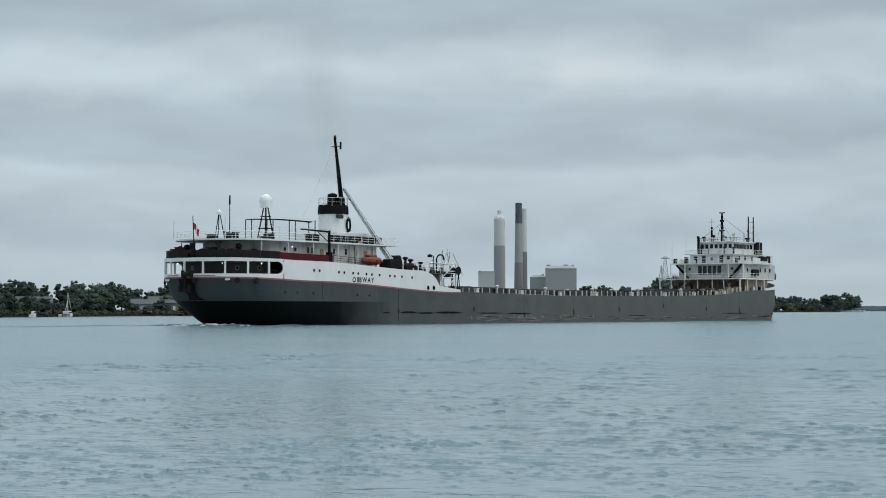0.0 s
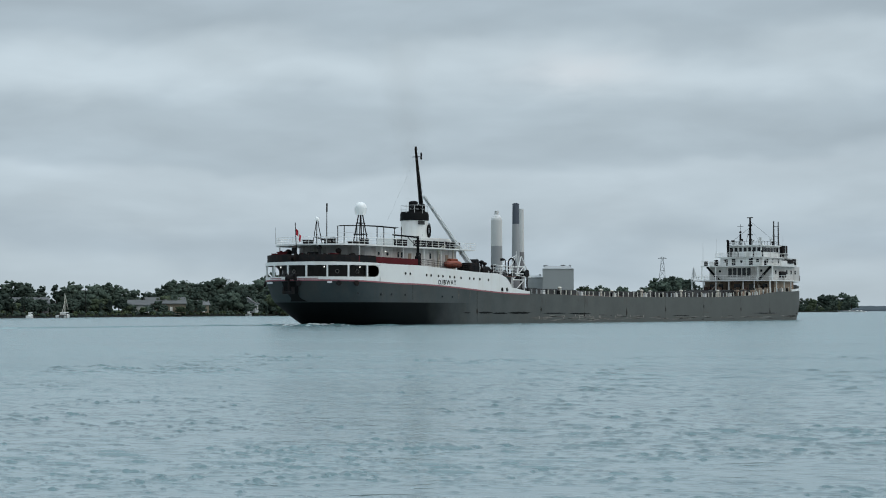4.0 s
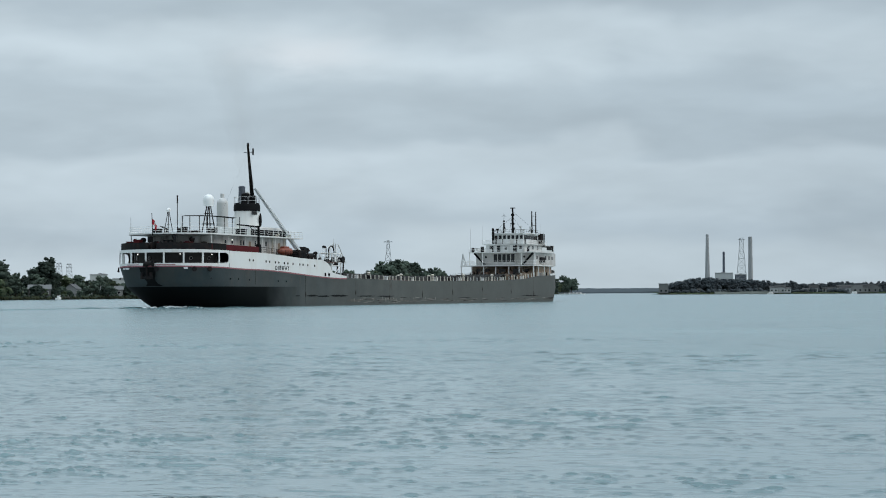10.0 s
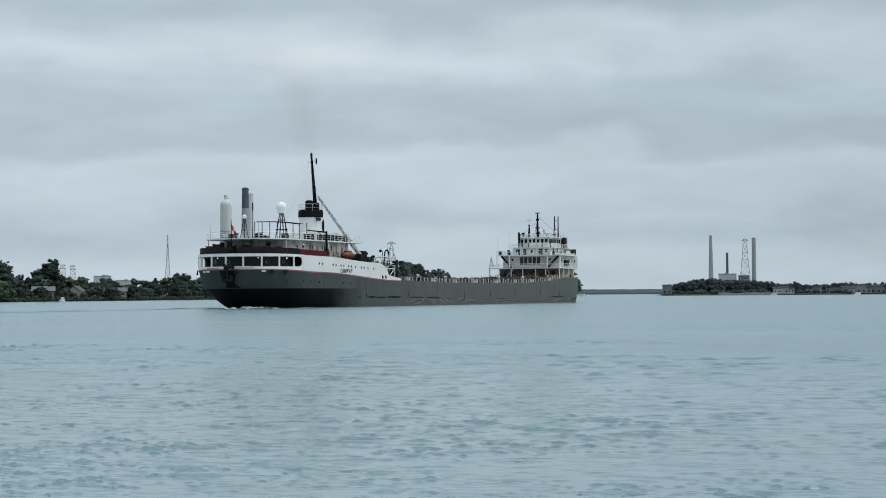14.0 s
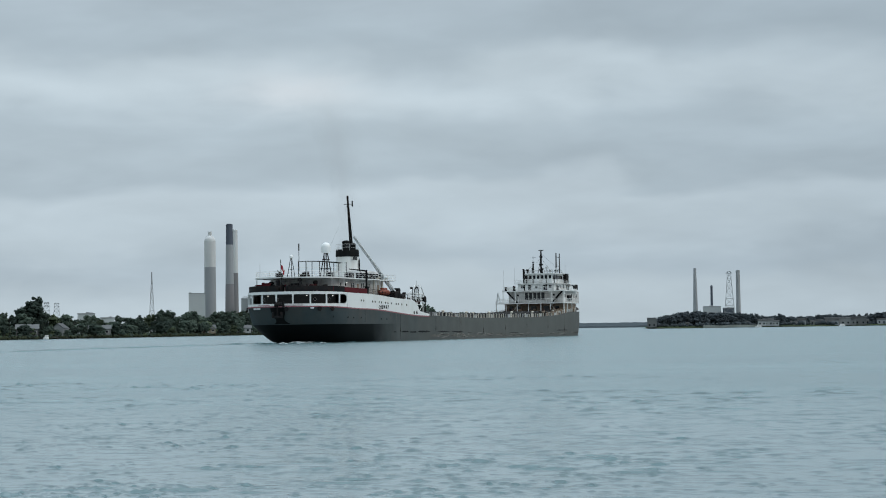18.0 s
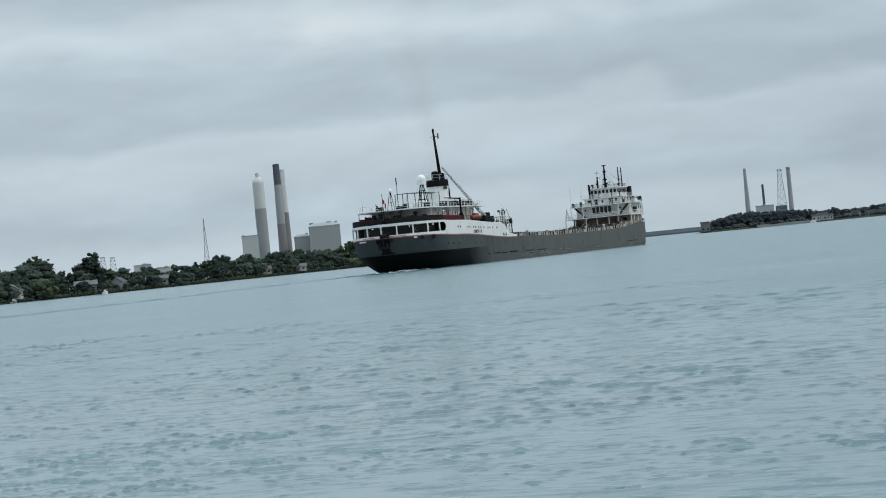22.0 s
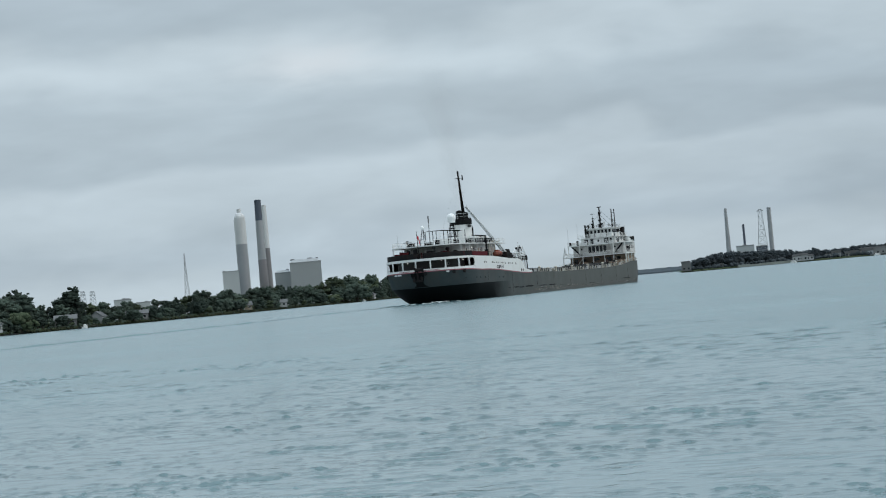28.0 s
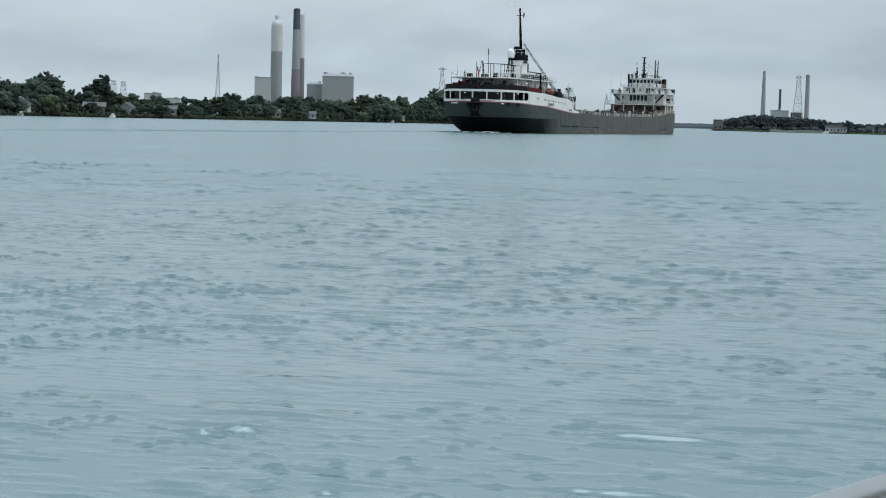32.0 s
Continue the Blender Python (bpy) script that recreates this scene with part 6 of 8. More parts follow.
def lattice_tower(az, dist, height, base, label, arms=2, mat=None, top_w=0.16):
    st = thing("transmission_tower", label, "tower", place(az, dist, 1.6), -az)
    r = height * 0.0045 + 0.10
    lv = [height * k / 8 for k in range(9)]

    def half(z):
        t = z / height
        return base / 2 * (1 - t) ** 1.25 + base * top_w / 2

    for sx in (-1, 1):
        for sy in (-1, 1):
            leg = bmesh.new()
            for z0, z1 in zip(lv, lv[1:]):
                rod(leg, (sx * half(z0), sy * half(z0), z0), (sx * half(z1), sy * half(z1), z1), r, n=4)
            part("leg", leg, mat or M_FARSTEEL, st)
    bm = bmesh.new()
    for sy in (-1, 1):
        for i, (z0, z1) in enumerate(zip(lv, lv[1:])):
            rod(bm, (-half(z0), sy * half(z0), z0), (half(z1), sy * half(z1), z1), r * 0.55, n=4)
            rod(bm, (half(z0), sy * half(z0), z0), (-half(z1), sy * half(z1), z1), r * 0.55, n=4)
            rod(bm, (-half(z1), sy * half(z1), z1), (half(z1), sy * half(z1), z1), r * 0.5, n=4)
    part("bracing", bm, mat or M_FARSTEEL, st)
    for k in range(arms):
        z = height * (0.97 - 0.09 * k)
        bm = bmesh.new()
        w = base * (0.34 + 0.06 * k)
        rod(bm, (-w, 0, z), (w, 0, z), r * 0.9, n=4)
        rod(bm, (-w, 0, z), (0, 0, z + height * 0.03), r * 0.6, n=4)
        rod(bm, (w, 0, z), (0, 0, z + height * 0.03), r * 0.6, n=4)
        part("cross_arm", bm, mat or M_FARSTEEL, st)
    return st


lattice_tower(-10.34, 2200, 67, 16, "tall grey lattice transmission tower behind trees", 1)
lattice_tower(-17.56, 2300, 79, 9, "slender pale lattice mast", 0, M_CONC2, 0.05)
for az, d, h in ((-20.86, 2000, 36), (-20.55, 2050, 36), (-21.7, 2300, 34), (-24.4, 2100, 38), (-25.9, 2400, 36)):
    lattice_tower(az, d, h, 9, "grey lattice transmission tower on the skyline", 2, M_FARSTEEL, 0.5)

RD = 2900.0
stack("far_chimney", -0.02, RD, 4.6, 2.2, [(93, M_CONC2)], "slim grey chimney of the far power station")
stack("far_chimney", 0.50, RD, 2.3, 1.8, [(64.5, M_CONC3)], "short dark chimney of the far power station")
stack("far_chimney", 1.345, RD, 3.9, 3.2, [(88.5, M_CONC2)], "thick grey chimney of the far power station")
lattice_tower(1.066, RD - 100, 85, 15, "broad lattice tower beside the far chimneys", 1, None, 0.35)
block("far_boiler_house", 0.22, 0.79, RD - 20, 32, 40, M_PLANT2, "pale far boiler house between the chimneys", 1)
block("far_boiler_house", 0.85, 1.2, RD - 60, 29, 40, M_CONC3, "dark far plant building under the tower", 1)


# ---- trees ----
def lump_shape():
    """Points and faces of one coarse ball."""
    tb = bmesh.new()
    bmesh.ops.create_icosphere(tb, subdivisions=1, radius=1.0)
    tv = np.array([v.co[:] for v in tb.verts])
    tf = np.array([[v.index for v in f.verts] for f in tb.faces])
    tb.free()
    return tv, tf


LUMP_V, LUMP_F = lump_shape()


def foliage(rs, centres, radii, tufts, tuft_size, flat=0.8):
    """Uneven leafy lumps round given centres, with loose leaf tufts that fray their outline."""
    n = len(centres)
    wob = 1 + rs.uniform(-0.4, 0.4, (n, len(LUMP_V), 1))
    lumps = centres[:, None, :] + LUMP_V[None] * wob * (radii[:, None, None] * np.array([1, 1, flat]))
    faces = [tuple(f) for k in range(n) for f in (LUMP_F + k * len(LUMP_V)).tolist()]
    verts = lumps.reshape(-1, 3)
    pick = rs.randint(0, n, tufts)
    d = rs.normal(0, 1, (tufts, 3)) + np.array([0, 0, 0.2])
    d /= np.linalg.norm(d, axis=1)[:, None]
    at = centres[pick] + d * (radii[pick] * rs.uniform(0.7, 1.25, tufts))[:, None]
    ax = rs.normal(0, 1, (tufts, 3))
    ax /= np.linalg.norm(ax, axis=1)[:, None]
    q = np.cross(ax, d)
    size = (tuft_size * rs.uniform(0.6, 1.4, tufts))[:, None]
    quad = np.stack([at + ax * size, at + q * size * 0.75, at - ax * size * 0.8, at - q * size * 0.75], 1).reshape(-1, 3)
    base = len(verts)
    faces += [(base + 4 * k, base + 4 * k + 1, base + 4 * k + 2, base + 4 * k + 3) for k in range(tufts)]
    return np.concatenate([verts, quad]), faces, n * len(LUMP_F)


def leafy(name, verts, faces, smooth_count, mat):
    me = bpy.data.meshes.new(name)
    me.from_pydata(verts.tolist(), [], faces)
    flags = np.zeros(len(faces), bool)
    flags[:smooth_count] = True
    me.polygons.foreach_set("use_smooth", flags)
    me.materials.append(mat)
    return me


def crown_points(rs, height, spread, lobes, per, lean=0.0):
    """Lumps over a handful of boughs: their centres and sizes."""
    cs, rr = [], []
    for k in range(lobes):
        t = (rs.uniform(0.45, 0.84) if k % 2 else rs.uniform(0.16, 0.5)) if k else 0.52
        w = spread * 0.5 * math.sin(math.pi * min(0.97, 0.2 + t * 0.78)) ** 0.6
        a = rs.uniform(0, 6.28)
        reach = w * rs.uniform(0.25, 0.62) if k else 0.0
        c = np.array([reach * math.cos(a) + lean * t, reach * math.sin(a), height * t])
        r = spread * rs.uniform(0.17, 0.27) if k else spread * 0.30
        cs.append(c)
        rr.append(r * 0.62)
        d = rs.normal(0, 1, (per, 3))
        d /= np.linalg.norm(d, axis=1)[:, None]
        cs += list(c + d * (r * rs.uniform(0.55, 0.95, (per, 1))) * np.array([1, 1, height / spread * 0.8]))
        rr += list(r * rs.uniform(0.22, 0.42, per))
    cs, rr = np.array(cs), np.array(rr)
    over = cs[:, 2] + rr * 0.8 - height
    cs[:, 2] -= np.maximum(over, 0)
    return cs, rr


def crown_mesh(seed, height, spread, lean=0.0, leaf=None):
    """A crown of uneven boughs with gaps between them and a frayed outline."""
    rs = np.random.RandomState(seed + 100)
    cs, rr = crown_points(rs, height, spread, 10, 8, lean)
    v, f, k = foliage(rs, cs, rr, 820, 0.46 * (height / 12) ** 0.5)
    return leafy("crown", v, f, k, leaf or M_LEAF)


def trunk_mesh(seed, height, spread):
    rng = random.Random(seed)
    bm = bmesh.new()
    rod(bm, (0, 0, -0.4), (0.1, 0.1, height * 0.3), 0.32, 0.22, 8)
    rod(bm, (0.1, 0.1, height * 0.3), (0, 0, height * 0.75), 0.22, 0.08, 7)
    for i in range(5):
        a = rng.uniform(0, 6.28)
        z = height * rng.uniform(0.2, 0.5)
        rod(bm, (0.08, 0.08, z), (spread * 0.36 * math.cos(a), spread * 0.36 * math.sin(a), z + height * 0.25), 0.12, 0.04, 6)
    return finish("trunk", bm, M_BARK)


TREES = [(crown_mesh(i, h, w), trunk_mesh(i, h, w), h) for i, (h, w) in enumerate(((12, 10), (11, 8), (13, 11), (10, 10), (12, 7), (9, 9)))]
POPLAR = (crown_mesh(31, 14, 5.0), trunk_mesh(31, 14, 4), 14)
BUSH = (crown_mesh(41, 4, 6.5), trunk_mesh(41, 4, 4), 4)
SHRUB = (crown_mesh(43, 4, 7.0, 0.0, M_SHRUB), trunk_mesh(43, 4, 4), 4)
LIGHT_TREE = (crown_mesh(44, 10, 9.0, 0.0, M_SHRUB), trunk_mesh(44, 10, 8), 10)


def fir_mesh(seed, height, spread):
    """Whorls of drooping needle fans round a straight stem."""
    rng = random.Random(seed)
    bm = bmesh.new()
    for i in range(26):
        t = i / 26
        w = spread * 0.5 * (1 - t) ** 0.8 + 0.15
        z = height * (0.08 + 0.92 * t)
        for k in range(12):
            a = rng.uniform(0, 6.28)
            d, q = Vector((math.cos(a), math.sin(a), 0)), Vector((-math.sin(a), math.cos(a), 0))
            r = w * rng.uniform(0.75, 1.15)
            pts = [Vector((0, 0, z)), d * r * 0.6 + q * r * 0.32 + Vector((0, 0, z - r * 0.15)), d * r + Vector((0, 0, z - r * 0.42)), d * r * 0.6 - q * r * 0.32 + Vector((0, 0, z - r * 0.15))]
            bm.faces.new([bm.verts.new(v) for v in pts])
    rod(bm, (0, 0, 0.2), (0, 0, height * 0.95), spread * 0.3, 0.1, 10)
    return finish("crown", bm, M_FIR)


FIR = (fir_mesh(5, 9, 5.0), trunk_mesh(5, 4, 0.5), 9)


def tree(x, y, z, height, kind=None, rng=random, label="dark green broadleaf tree on the river bank", group="trees on the river bank"):
    cm, tm, h = kind or rng.choice(TREES)
    s = height / h * 1.08
    kd = "bush" if "bush" in label or h < 5 else "tree"
    st = thing(kd, label, kd, (x, y, z), rng.uniform(0, 360), group)
    st.scale = (s * rng.uniform(1.0, 1.35), s * rng.uniform(1.0, 1.35), s)
    for nm, me in (("trunk", tm), ("crown", cm)):
        ob = new(nm, me)
        ob.parent = st
    return st


def shore_at(shore, az):
    """Where the line of sight at an azimuth crosses a shore line."""
    a = radians(az)
    d = (math.sin(a), math.cos(a))
    for (x0, y0), (x1, y1) in zip(shore, shore[1:]):
        c0, c1 = x0 * d[1] - y0 * d[0], x1 * d[1] - y1 * d[0]
        if c0 * c1 <= 0 and c0 != c1:
            t = c0 / (c0 - c1)
            return math.hypot(x0 + (x1 - x0) * t, y0 + (y1 - y0) * t)
    return None


rng = random.Random(21)


def skyline(az):
    """Elevation, in degrees, of the tree tops on the near bank."""
    return lerp_table(az, [(-40, 0.95), (-33.5, 0.98), (-31.5, 0.93), (-30.5, 0.74), (-28.4, 0.88), (-27.0, 0.55), (-26.6, 0.80), (-25.0, 0.98), (-23.9, 0.82), (-22.9, 1.12),
                           (-22.3, 0.98), (-22.0, 0.55), (-21.4, 0.62), (-19.9, 0.55), (-18.2, 0.52), (-17.3, 0.66), (-16.3, 0.62), (-14.5, 0.62), (-12.4, 0.72), (-11.0, 0.66), (-10.3, 0.98), (-9.95, 1.04), (-9.5, 0.86), (-9.2, 0.70), (-8.9, 0.76), (-8.6, 0.52), (-7.5, 0.48), (-6.5, 0.42), (-5.5, 0.32), (-4.5, 0.30), (-4.0, 0.22)])


az = -39.5
while az < -4.2:
    base = shore_at(LEFT_SHORE, az)
    if base:
        back = base + rng.uniform(28, 75)
        top = skyline(az) * rng.choice((0.62, 0.78, 0.92, 1.0, 1.05, 1.08))
        h = max(5.0, back * math.tan(radians(top)) + EYE_Z - 2.0)
        p = place(az, back)
        tree(p.x, p.y, 1.9, h, rng.choice(TREES + TREES + [LIGHT_TREE, LIGHT_TREE, LIGHT_TREE, POPLAR]) if az > -23 else None, rng=rng)
        for k in range(rng.choice((1, 1, 2))):
            q = place(az + rng.uniform(-0.15, 0.15), base + rng.uniform(8, 24))
            tree(q.x, q.y, 1.6, max(2.6, h * rng.uniform(0.28, 0.62)), rng.choice(TREES + [BUSH, BUSH, SHRUB]), rng, "dark green bush at the water's edge", "bushes on the river bank")
    az += max(0.09, 5.2 / (base or 800) * 57.3 * 0.52) * rng.uniform(0.8, 1.2)
# single trees that stand above the rest
for az, el, kind in ((-21.35, 1.14, TREES[1]), (-21.15, 1.1, TREES[4]), (-24.15, 1.22, POPLAR), (-22.45, 0.7, POPLAR), (-22.6, 0.66, POPLAR), (-17.0, 0.74, POPLAR), (-22.95, 1.2, TREES[2]), (-10.5, 1.0, TREES[2]), (-10.1, 1.0, TREES[0]), (-9.9, 1.04, TREES[2]), (-9.7, 0.96, TREES[3]), (-8.75, 0.8, TREES[2]), (-5.25, 0.50, TREES[0]), (-5.0, 0.47, TREES[3]), (-4.65, 0.54, TREES[2]), (-4.4, 0.50, TREES[5])):
    base = (shore_at(LEFT_SHORE, az) or 2430) + 50
    p = place(az, base)
    tree(p.x, p.y, 1.9, base * math.tan(radians(el)) + 0.4, kind, rng, "tall tree standing above the others on the bank")


def shore_brush(name, lo, hi, every, sizes, back, mat, label, seed):
    """Low growth along a stretch of the water's edge, in one mesh."""
    rs = np.random.RandomState(seed)
    cs, rr = [], []
    for (x0, y0), (x1, y1) in zip(LEFT_SHORE[lo:hi], LEFT_SHORE[lo + 1:hi + 1]):
        for i in range(int(math.hypot(x1 - x0, y1 - y0) / every)):
            t = rs.uniform(0, 1)
            r = rs.uniform(*sizes)
            off = rs.uniform(*back)
            x = x0 + (x1 - x0) * t
            cs.append((x - off, y0 + (y1 - y0) * t, 0.35 + 0.25 * min(5.0, max(0.0, off)) + r * 0.25))
            rr.append(r)
    v, f, k = foliage(rs, np.array(cs), np.array(rr), len(cs), 0.3)
    return tagged(new(name, leafy(name, v, f, k, mat)), label, "brush", kind="stuff")


shore_brush("shore_brush", 1, 9, 1.5, (0.3, 1.1), (1.0, 7.0), M_LEAF, "dark low brush along the water's edge", 91)
shore_brush("bank_grass", 1, 4, 0.6, (0.25, 0.6), (1.0, 9.0), M_LAWN, "mown grass and weeds on the bank", 93)
shore_brush("reeds", 4, 9, 0.9, (0.35, 0.9), (-0.4, 3.0), M_REED, "pale olive reeds along the water's edge", 92)


# ---- far woods on the headland ----
def woods(name, line, tops, depth, label, seed):
    """A far wood: many leafy crowns of unlike size, in one mesh."""
    rs = np.random.RandomState(seed)
    cs, rr = [], []
    for az, dist in line:
        for k in range(3):
            el = tops(az) * rs.choice((0.72, 0.84, 0.92, 0.97, 1.0, 1.03))
            d = dist + rs.uniform(0, depth)
            p = place(az + rs.uniform(-0.03, 0.03), d)
            h = max(2.5, d * math.tan(radians(el)) + EYE_Z - 1.8)
            c, r = crown_points(rs, h, h * rs.uniform(0.7, 1.05), 6, 6)
            cs.append(c + np.array([p.x, p.y, 1.5]))
            rr.append(r)
    v, f, k = foliage(rs, np.concatenate(cs), np.concatenate(rr), 60 * len(line) * 2, 0.9)
    return tagged(new(name, leafy(name, v, f, k, M_HAZE_LEAF)), label, "woods", kind="stuff")


def head_top(az):
    return lerp_table(az, [(-1.7, 0.28), (-1.3, 0.30), (-0.6, 0.44), (-0.2, 0.50), (0.6, 0.42), (1.2, 0.44), (1.9, 0.36), (2.3, 0.28), (2.6, 0.38), (2.8, 0.28), (3.4, 0.27), (4.0, 0.34), (5.2, 0.30), (6.0, 0.40), (7.4, 0.45), (8.2, 0.68), (9.0, 0.74), (10.2, 0.80), (11.4, 0.72), (12.2, 0.66), (13.2, 0.74), (14.2, 0.66), (15.0, 0.92), (16.0, 0.8), (24, 0.8)])


woods("woods", [(a, (shore_at(RIGHT_SHORE, a) or 1750) + 18) for a in np.arange(-1.45, 3.0, 0.045)], head_top, 60, "dark far woods on the headland", 3)
woods("woods", [(a, (shore_at(RIGHT_SHORE, a) or 1700) + 20) for a in np.arange(3.0, 8.0, 0.06)], head_top, 60, "dark far woods along the bank", 4)
woods("woods", [(a, (shore_at(RIGHT_SHORE, a) or 1500) + 20) for a in np.arange(8.0, 14.0, 0.06)], head_top, 50, "dark green woods along the bank", 5)
woods("woods", [(a, (shore_at(RIGHT_SHORE, a) or 700) + 60) for a in np.arange(14.0, 22.0, 0.12)], head_top, 40, "dark green woods behind the plant", 6)


def undergrowth(name, lo, hi, step, back, sizes, label, seed):
    """Bushes between the stems of a far wood, in one mesh."""
    rs = np.random.RandomState(seed)
    cs, rr = [], []
    for a in np.arange(lo, hi, step):
        d = (shore_at(RIGHT_SHORE, a) or 1700) + back + rs.uniform(0, 40)
        p = place(a + rs.uniform(-step, step), d)
        r = rs.uniform(*sizes)
        cs.append((p.x, p.y, 1.7 + r * rs.uniform(0.3, 1.0)))
        rr.append(r)
    v, f, k = foliage(rs, np.array(cs), np.array(rr), 6 * len(cs), 0.6)
    return tagged(new(name, leafy(name, v, f, k, M_HAZE_LEAF)), label, "brush", kind="stuff")


undergrowth("undergrowth", -1.4, 12.4, 0.012, 5, (0.8, 2.6), "dark undergrowth beneath the far woods", 8)


# ---- houses on the near bank ----
def house(az, back, width, depth, wall_h, roof_h, turn, label, color=None):
    d = shore_at(LEFT_SHORE, az) + back
    p = place(az, d, 1.75)
    st = thing("house", label, "house", p, -az + turn, "houses on the river bank")
    wall_m = color or M_SIDING
    bm = bmesh.new()
    w, l = width / 2, depth / 2
    prism(bm, [(-w, -l), (w, -l), (w, l), (-w, l)], -0.3, wall_h)
    for s in (-1, 1):
        vs = [bm.verts.new(v) for v in ((s * w, -l, wall_h), (s * w, l, wall_h), (s * w, 0, wall_h + roof_h))]
        bm.faces.new(vs)
    part("wall", bm, wall_m, st)
    bm = bmesh.new()
    o = 0.5
    for s in (-1, 1):
        k = roof_h / l
        a = [(-w - o, s * (l + o), wall_h - o * k + 0.02), (w + o, s * (l + o), wall_h - o * k + 0.02), (w + o, 0, wall_h + roof_h + 0.02), (-w - o, 0, wall_h + roof_h + 0.02)]
        b = [(x, y, z + 0.22) for x, y, z in a]
        va, vb = [bm.verts.new(q) for q in a], [bm.verts.new(q) for q in b]
        bm.faces.new(va)
        bm.faces.new(vb)
        for i in range(4):
            bm.faces.new((va[i], va[(i + 1) % 4], vb[(i + 1) % 4], vb[i]))
    rf = part("roof", bm, M_ROOF, st, "dark shingled roof")
    bm = bmesh.new()
    box(bm, w * 0.4, w * 0.4 + 0.7, -0.3, 0.4, wall_h + roof_h * 0.5, wall_h + roof_h + 0.9)
    part("chimney", bm, M_STONE, rf)
    n = max(2, int(width / 3.2))
    for i in range(n):
        x = -w + width * (i + 0.5) / n
        bm = bmesh.new()
        if i == n // 2:
            box(bm, x - 0.5, x + 0.5, -l - 0.06, -l + 0.02, 0.0, 2.05)
            part("door", bm, M_WHITE, st, "white door")
        else:
            box(bm, x - 0.75, x + 0.75, -l - 0.07, -l + 0.02, 0.9, 2.2)
            wd = part("window", bm, M_WHITE, st, "white framed window")
            bm = bmesh.new()
            box(bm, x - 0.65, x + 0.65, -l - 0.085, -l - 0.06, 1.0, 2.1)
            part("pane", bm, M_GLASS, wd)
    return st


for az, back, w, dp, wh, rh, turn, lab, wall_m in (
        (-33.6, 24, 9, 8, 3.2, 1.8, 0, "low grey house among trees", M_SIDING), (-30.6, 24, 11, 8, 3.0, 1.8, 5, "low brown house behind bushes", M_SIDING),
        (-27.3, 18, 9, 8, 2.8, 1.7, 4, "low white house wing with a pale roof", M_PALESIDE), (-26.4, 20, 15, 9, 3.4, 2.2, 8, "long tan house with a grey roof", M_TANSIDE),
        (-25.4, 18, 9, 8, 2.9, 1.7, 10, "small tan cottage with a pale roof", M_TANSIDE), (-23.75, 15, 8, 8, 3.6, 2.6, 80, "white gabled cottage at the shore", M_PALESIDE),
        (-23.1, 20, 7, 7, 3.0, 2.0, 0, "white shed among trees", M_PALESIDE), (-21.45, 20, 10, 8, 3.2, 1.9, 0, "low grey cottage on the bank", M_SIDING),
        (-20.43, 18, 6.5, 6, 3.4, 2.2, 70, "white gabled boat house", M_PALESIDE), (-19.2, 26, 11, 8, 3.0, 1.8, 0, "low grey cottage behind trees", M_SIDING),
        (-15.9, 22, 13, 8, 2.8, 2.0, 6, "low brown roofed house near the power station", M_TANSIDE), (-14.7, 20, 12, 8, 2.8, 1.8, 0, "low pale house on the far bank", M_PALESIDE),
        (-12.6, 24, 12, 8, 3.2, 2.0, 0, "low pale house on the far bank", M_PALESIDE), (-11.7, 20, 8, 8, 3.4, 2.2, 80, "white gabled house on the far bank", M_PALESIDE)):
    house(az, back, w, dp, wh, rh, turn, lab, wall_m)
    for k in range(3):
        q = place(az + rng.uniform(-0.6, 0.6) * w / 9, shore_at(LEFT_SHORE, az) + back - rng.uniform(6, 9))
        tree(q.x, q.y, 1.6, rng.uniform(2.0, 3.6), rng.choice([BUSH, BUSH, SHRUB]), rng, "dark bush in front of a house", "bushes on the river bank")


def pavilion(az, back):
    """An open garden shelter: four posts under a steep hipped roof."""
    p = place(az, shore_at(LEFT_SHORE, az) + back, 1.6)
    st = thing("garden_pavilion", "open garden shelter with pale posts and a grey roof", "pavilion", p, -az)
    for x in (-2.0, 2.0):
        for y in (-2.0, 2.0):
            bm = bmesh.new()
            box(bm, x - 0.16, x + 0.16, y - 0.16, y + 0.16, -0.3, 3.6)
            part("post", bm, M_OFFW, st)
    bm = bmesh.new()
    ring = [(-2.6, -2.6, 3.5), (2.6, -2.6, 3.5), (2.6, 2.6, 3.5), (-2.6, 2.6, 3.5)]
    lo = [bm.verts.new(q) for q in ring]
    hi = [bm.verts.new((x, y, z + 0.2)) for x, y, z in ring]
    top = bm.verts.new((0, 0, 5.7))
    bm.faces.new(lo[::-1])
    for i in range(4):
        bm.faces.new((lo[i], lo[(i + 1) % 4], hi[(i + 1) % 4], hi[i]))
        bm.faces.new((hi[i], hi[(i + 1) % 4], top))
    part("roof", bm, M_ROOF, st, "grey hipped roof")
    # panel added to paint the dark inside of the open shelter
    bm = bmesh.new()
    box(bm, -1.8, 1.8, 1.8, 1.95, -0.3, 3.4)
    part("back_screen", bm, M_INNER_SHADE, st, "dark panel painted as the shelter's inner shade")


pavilion(-32.16, 9)

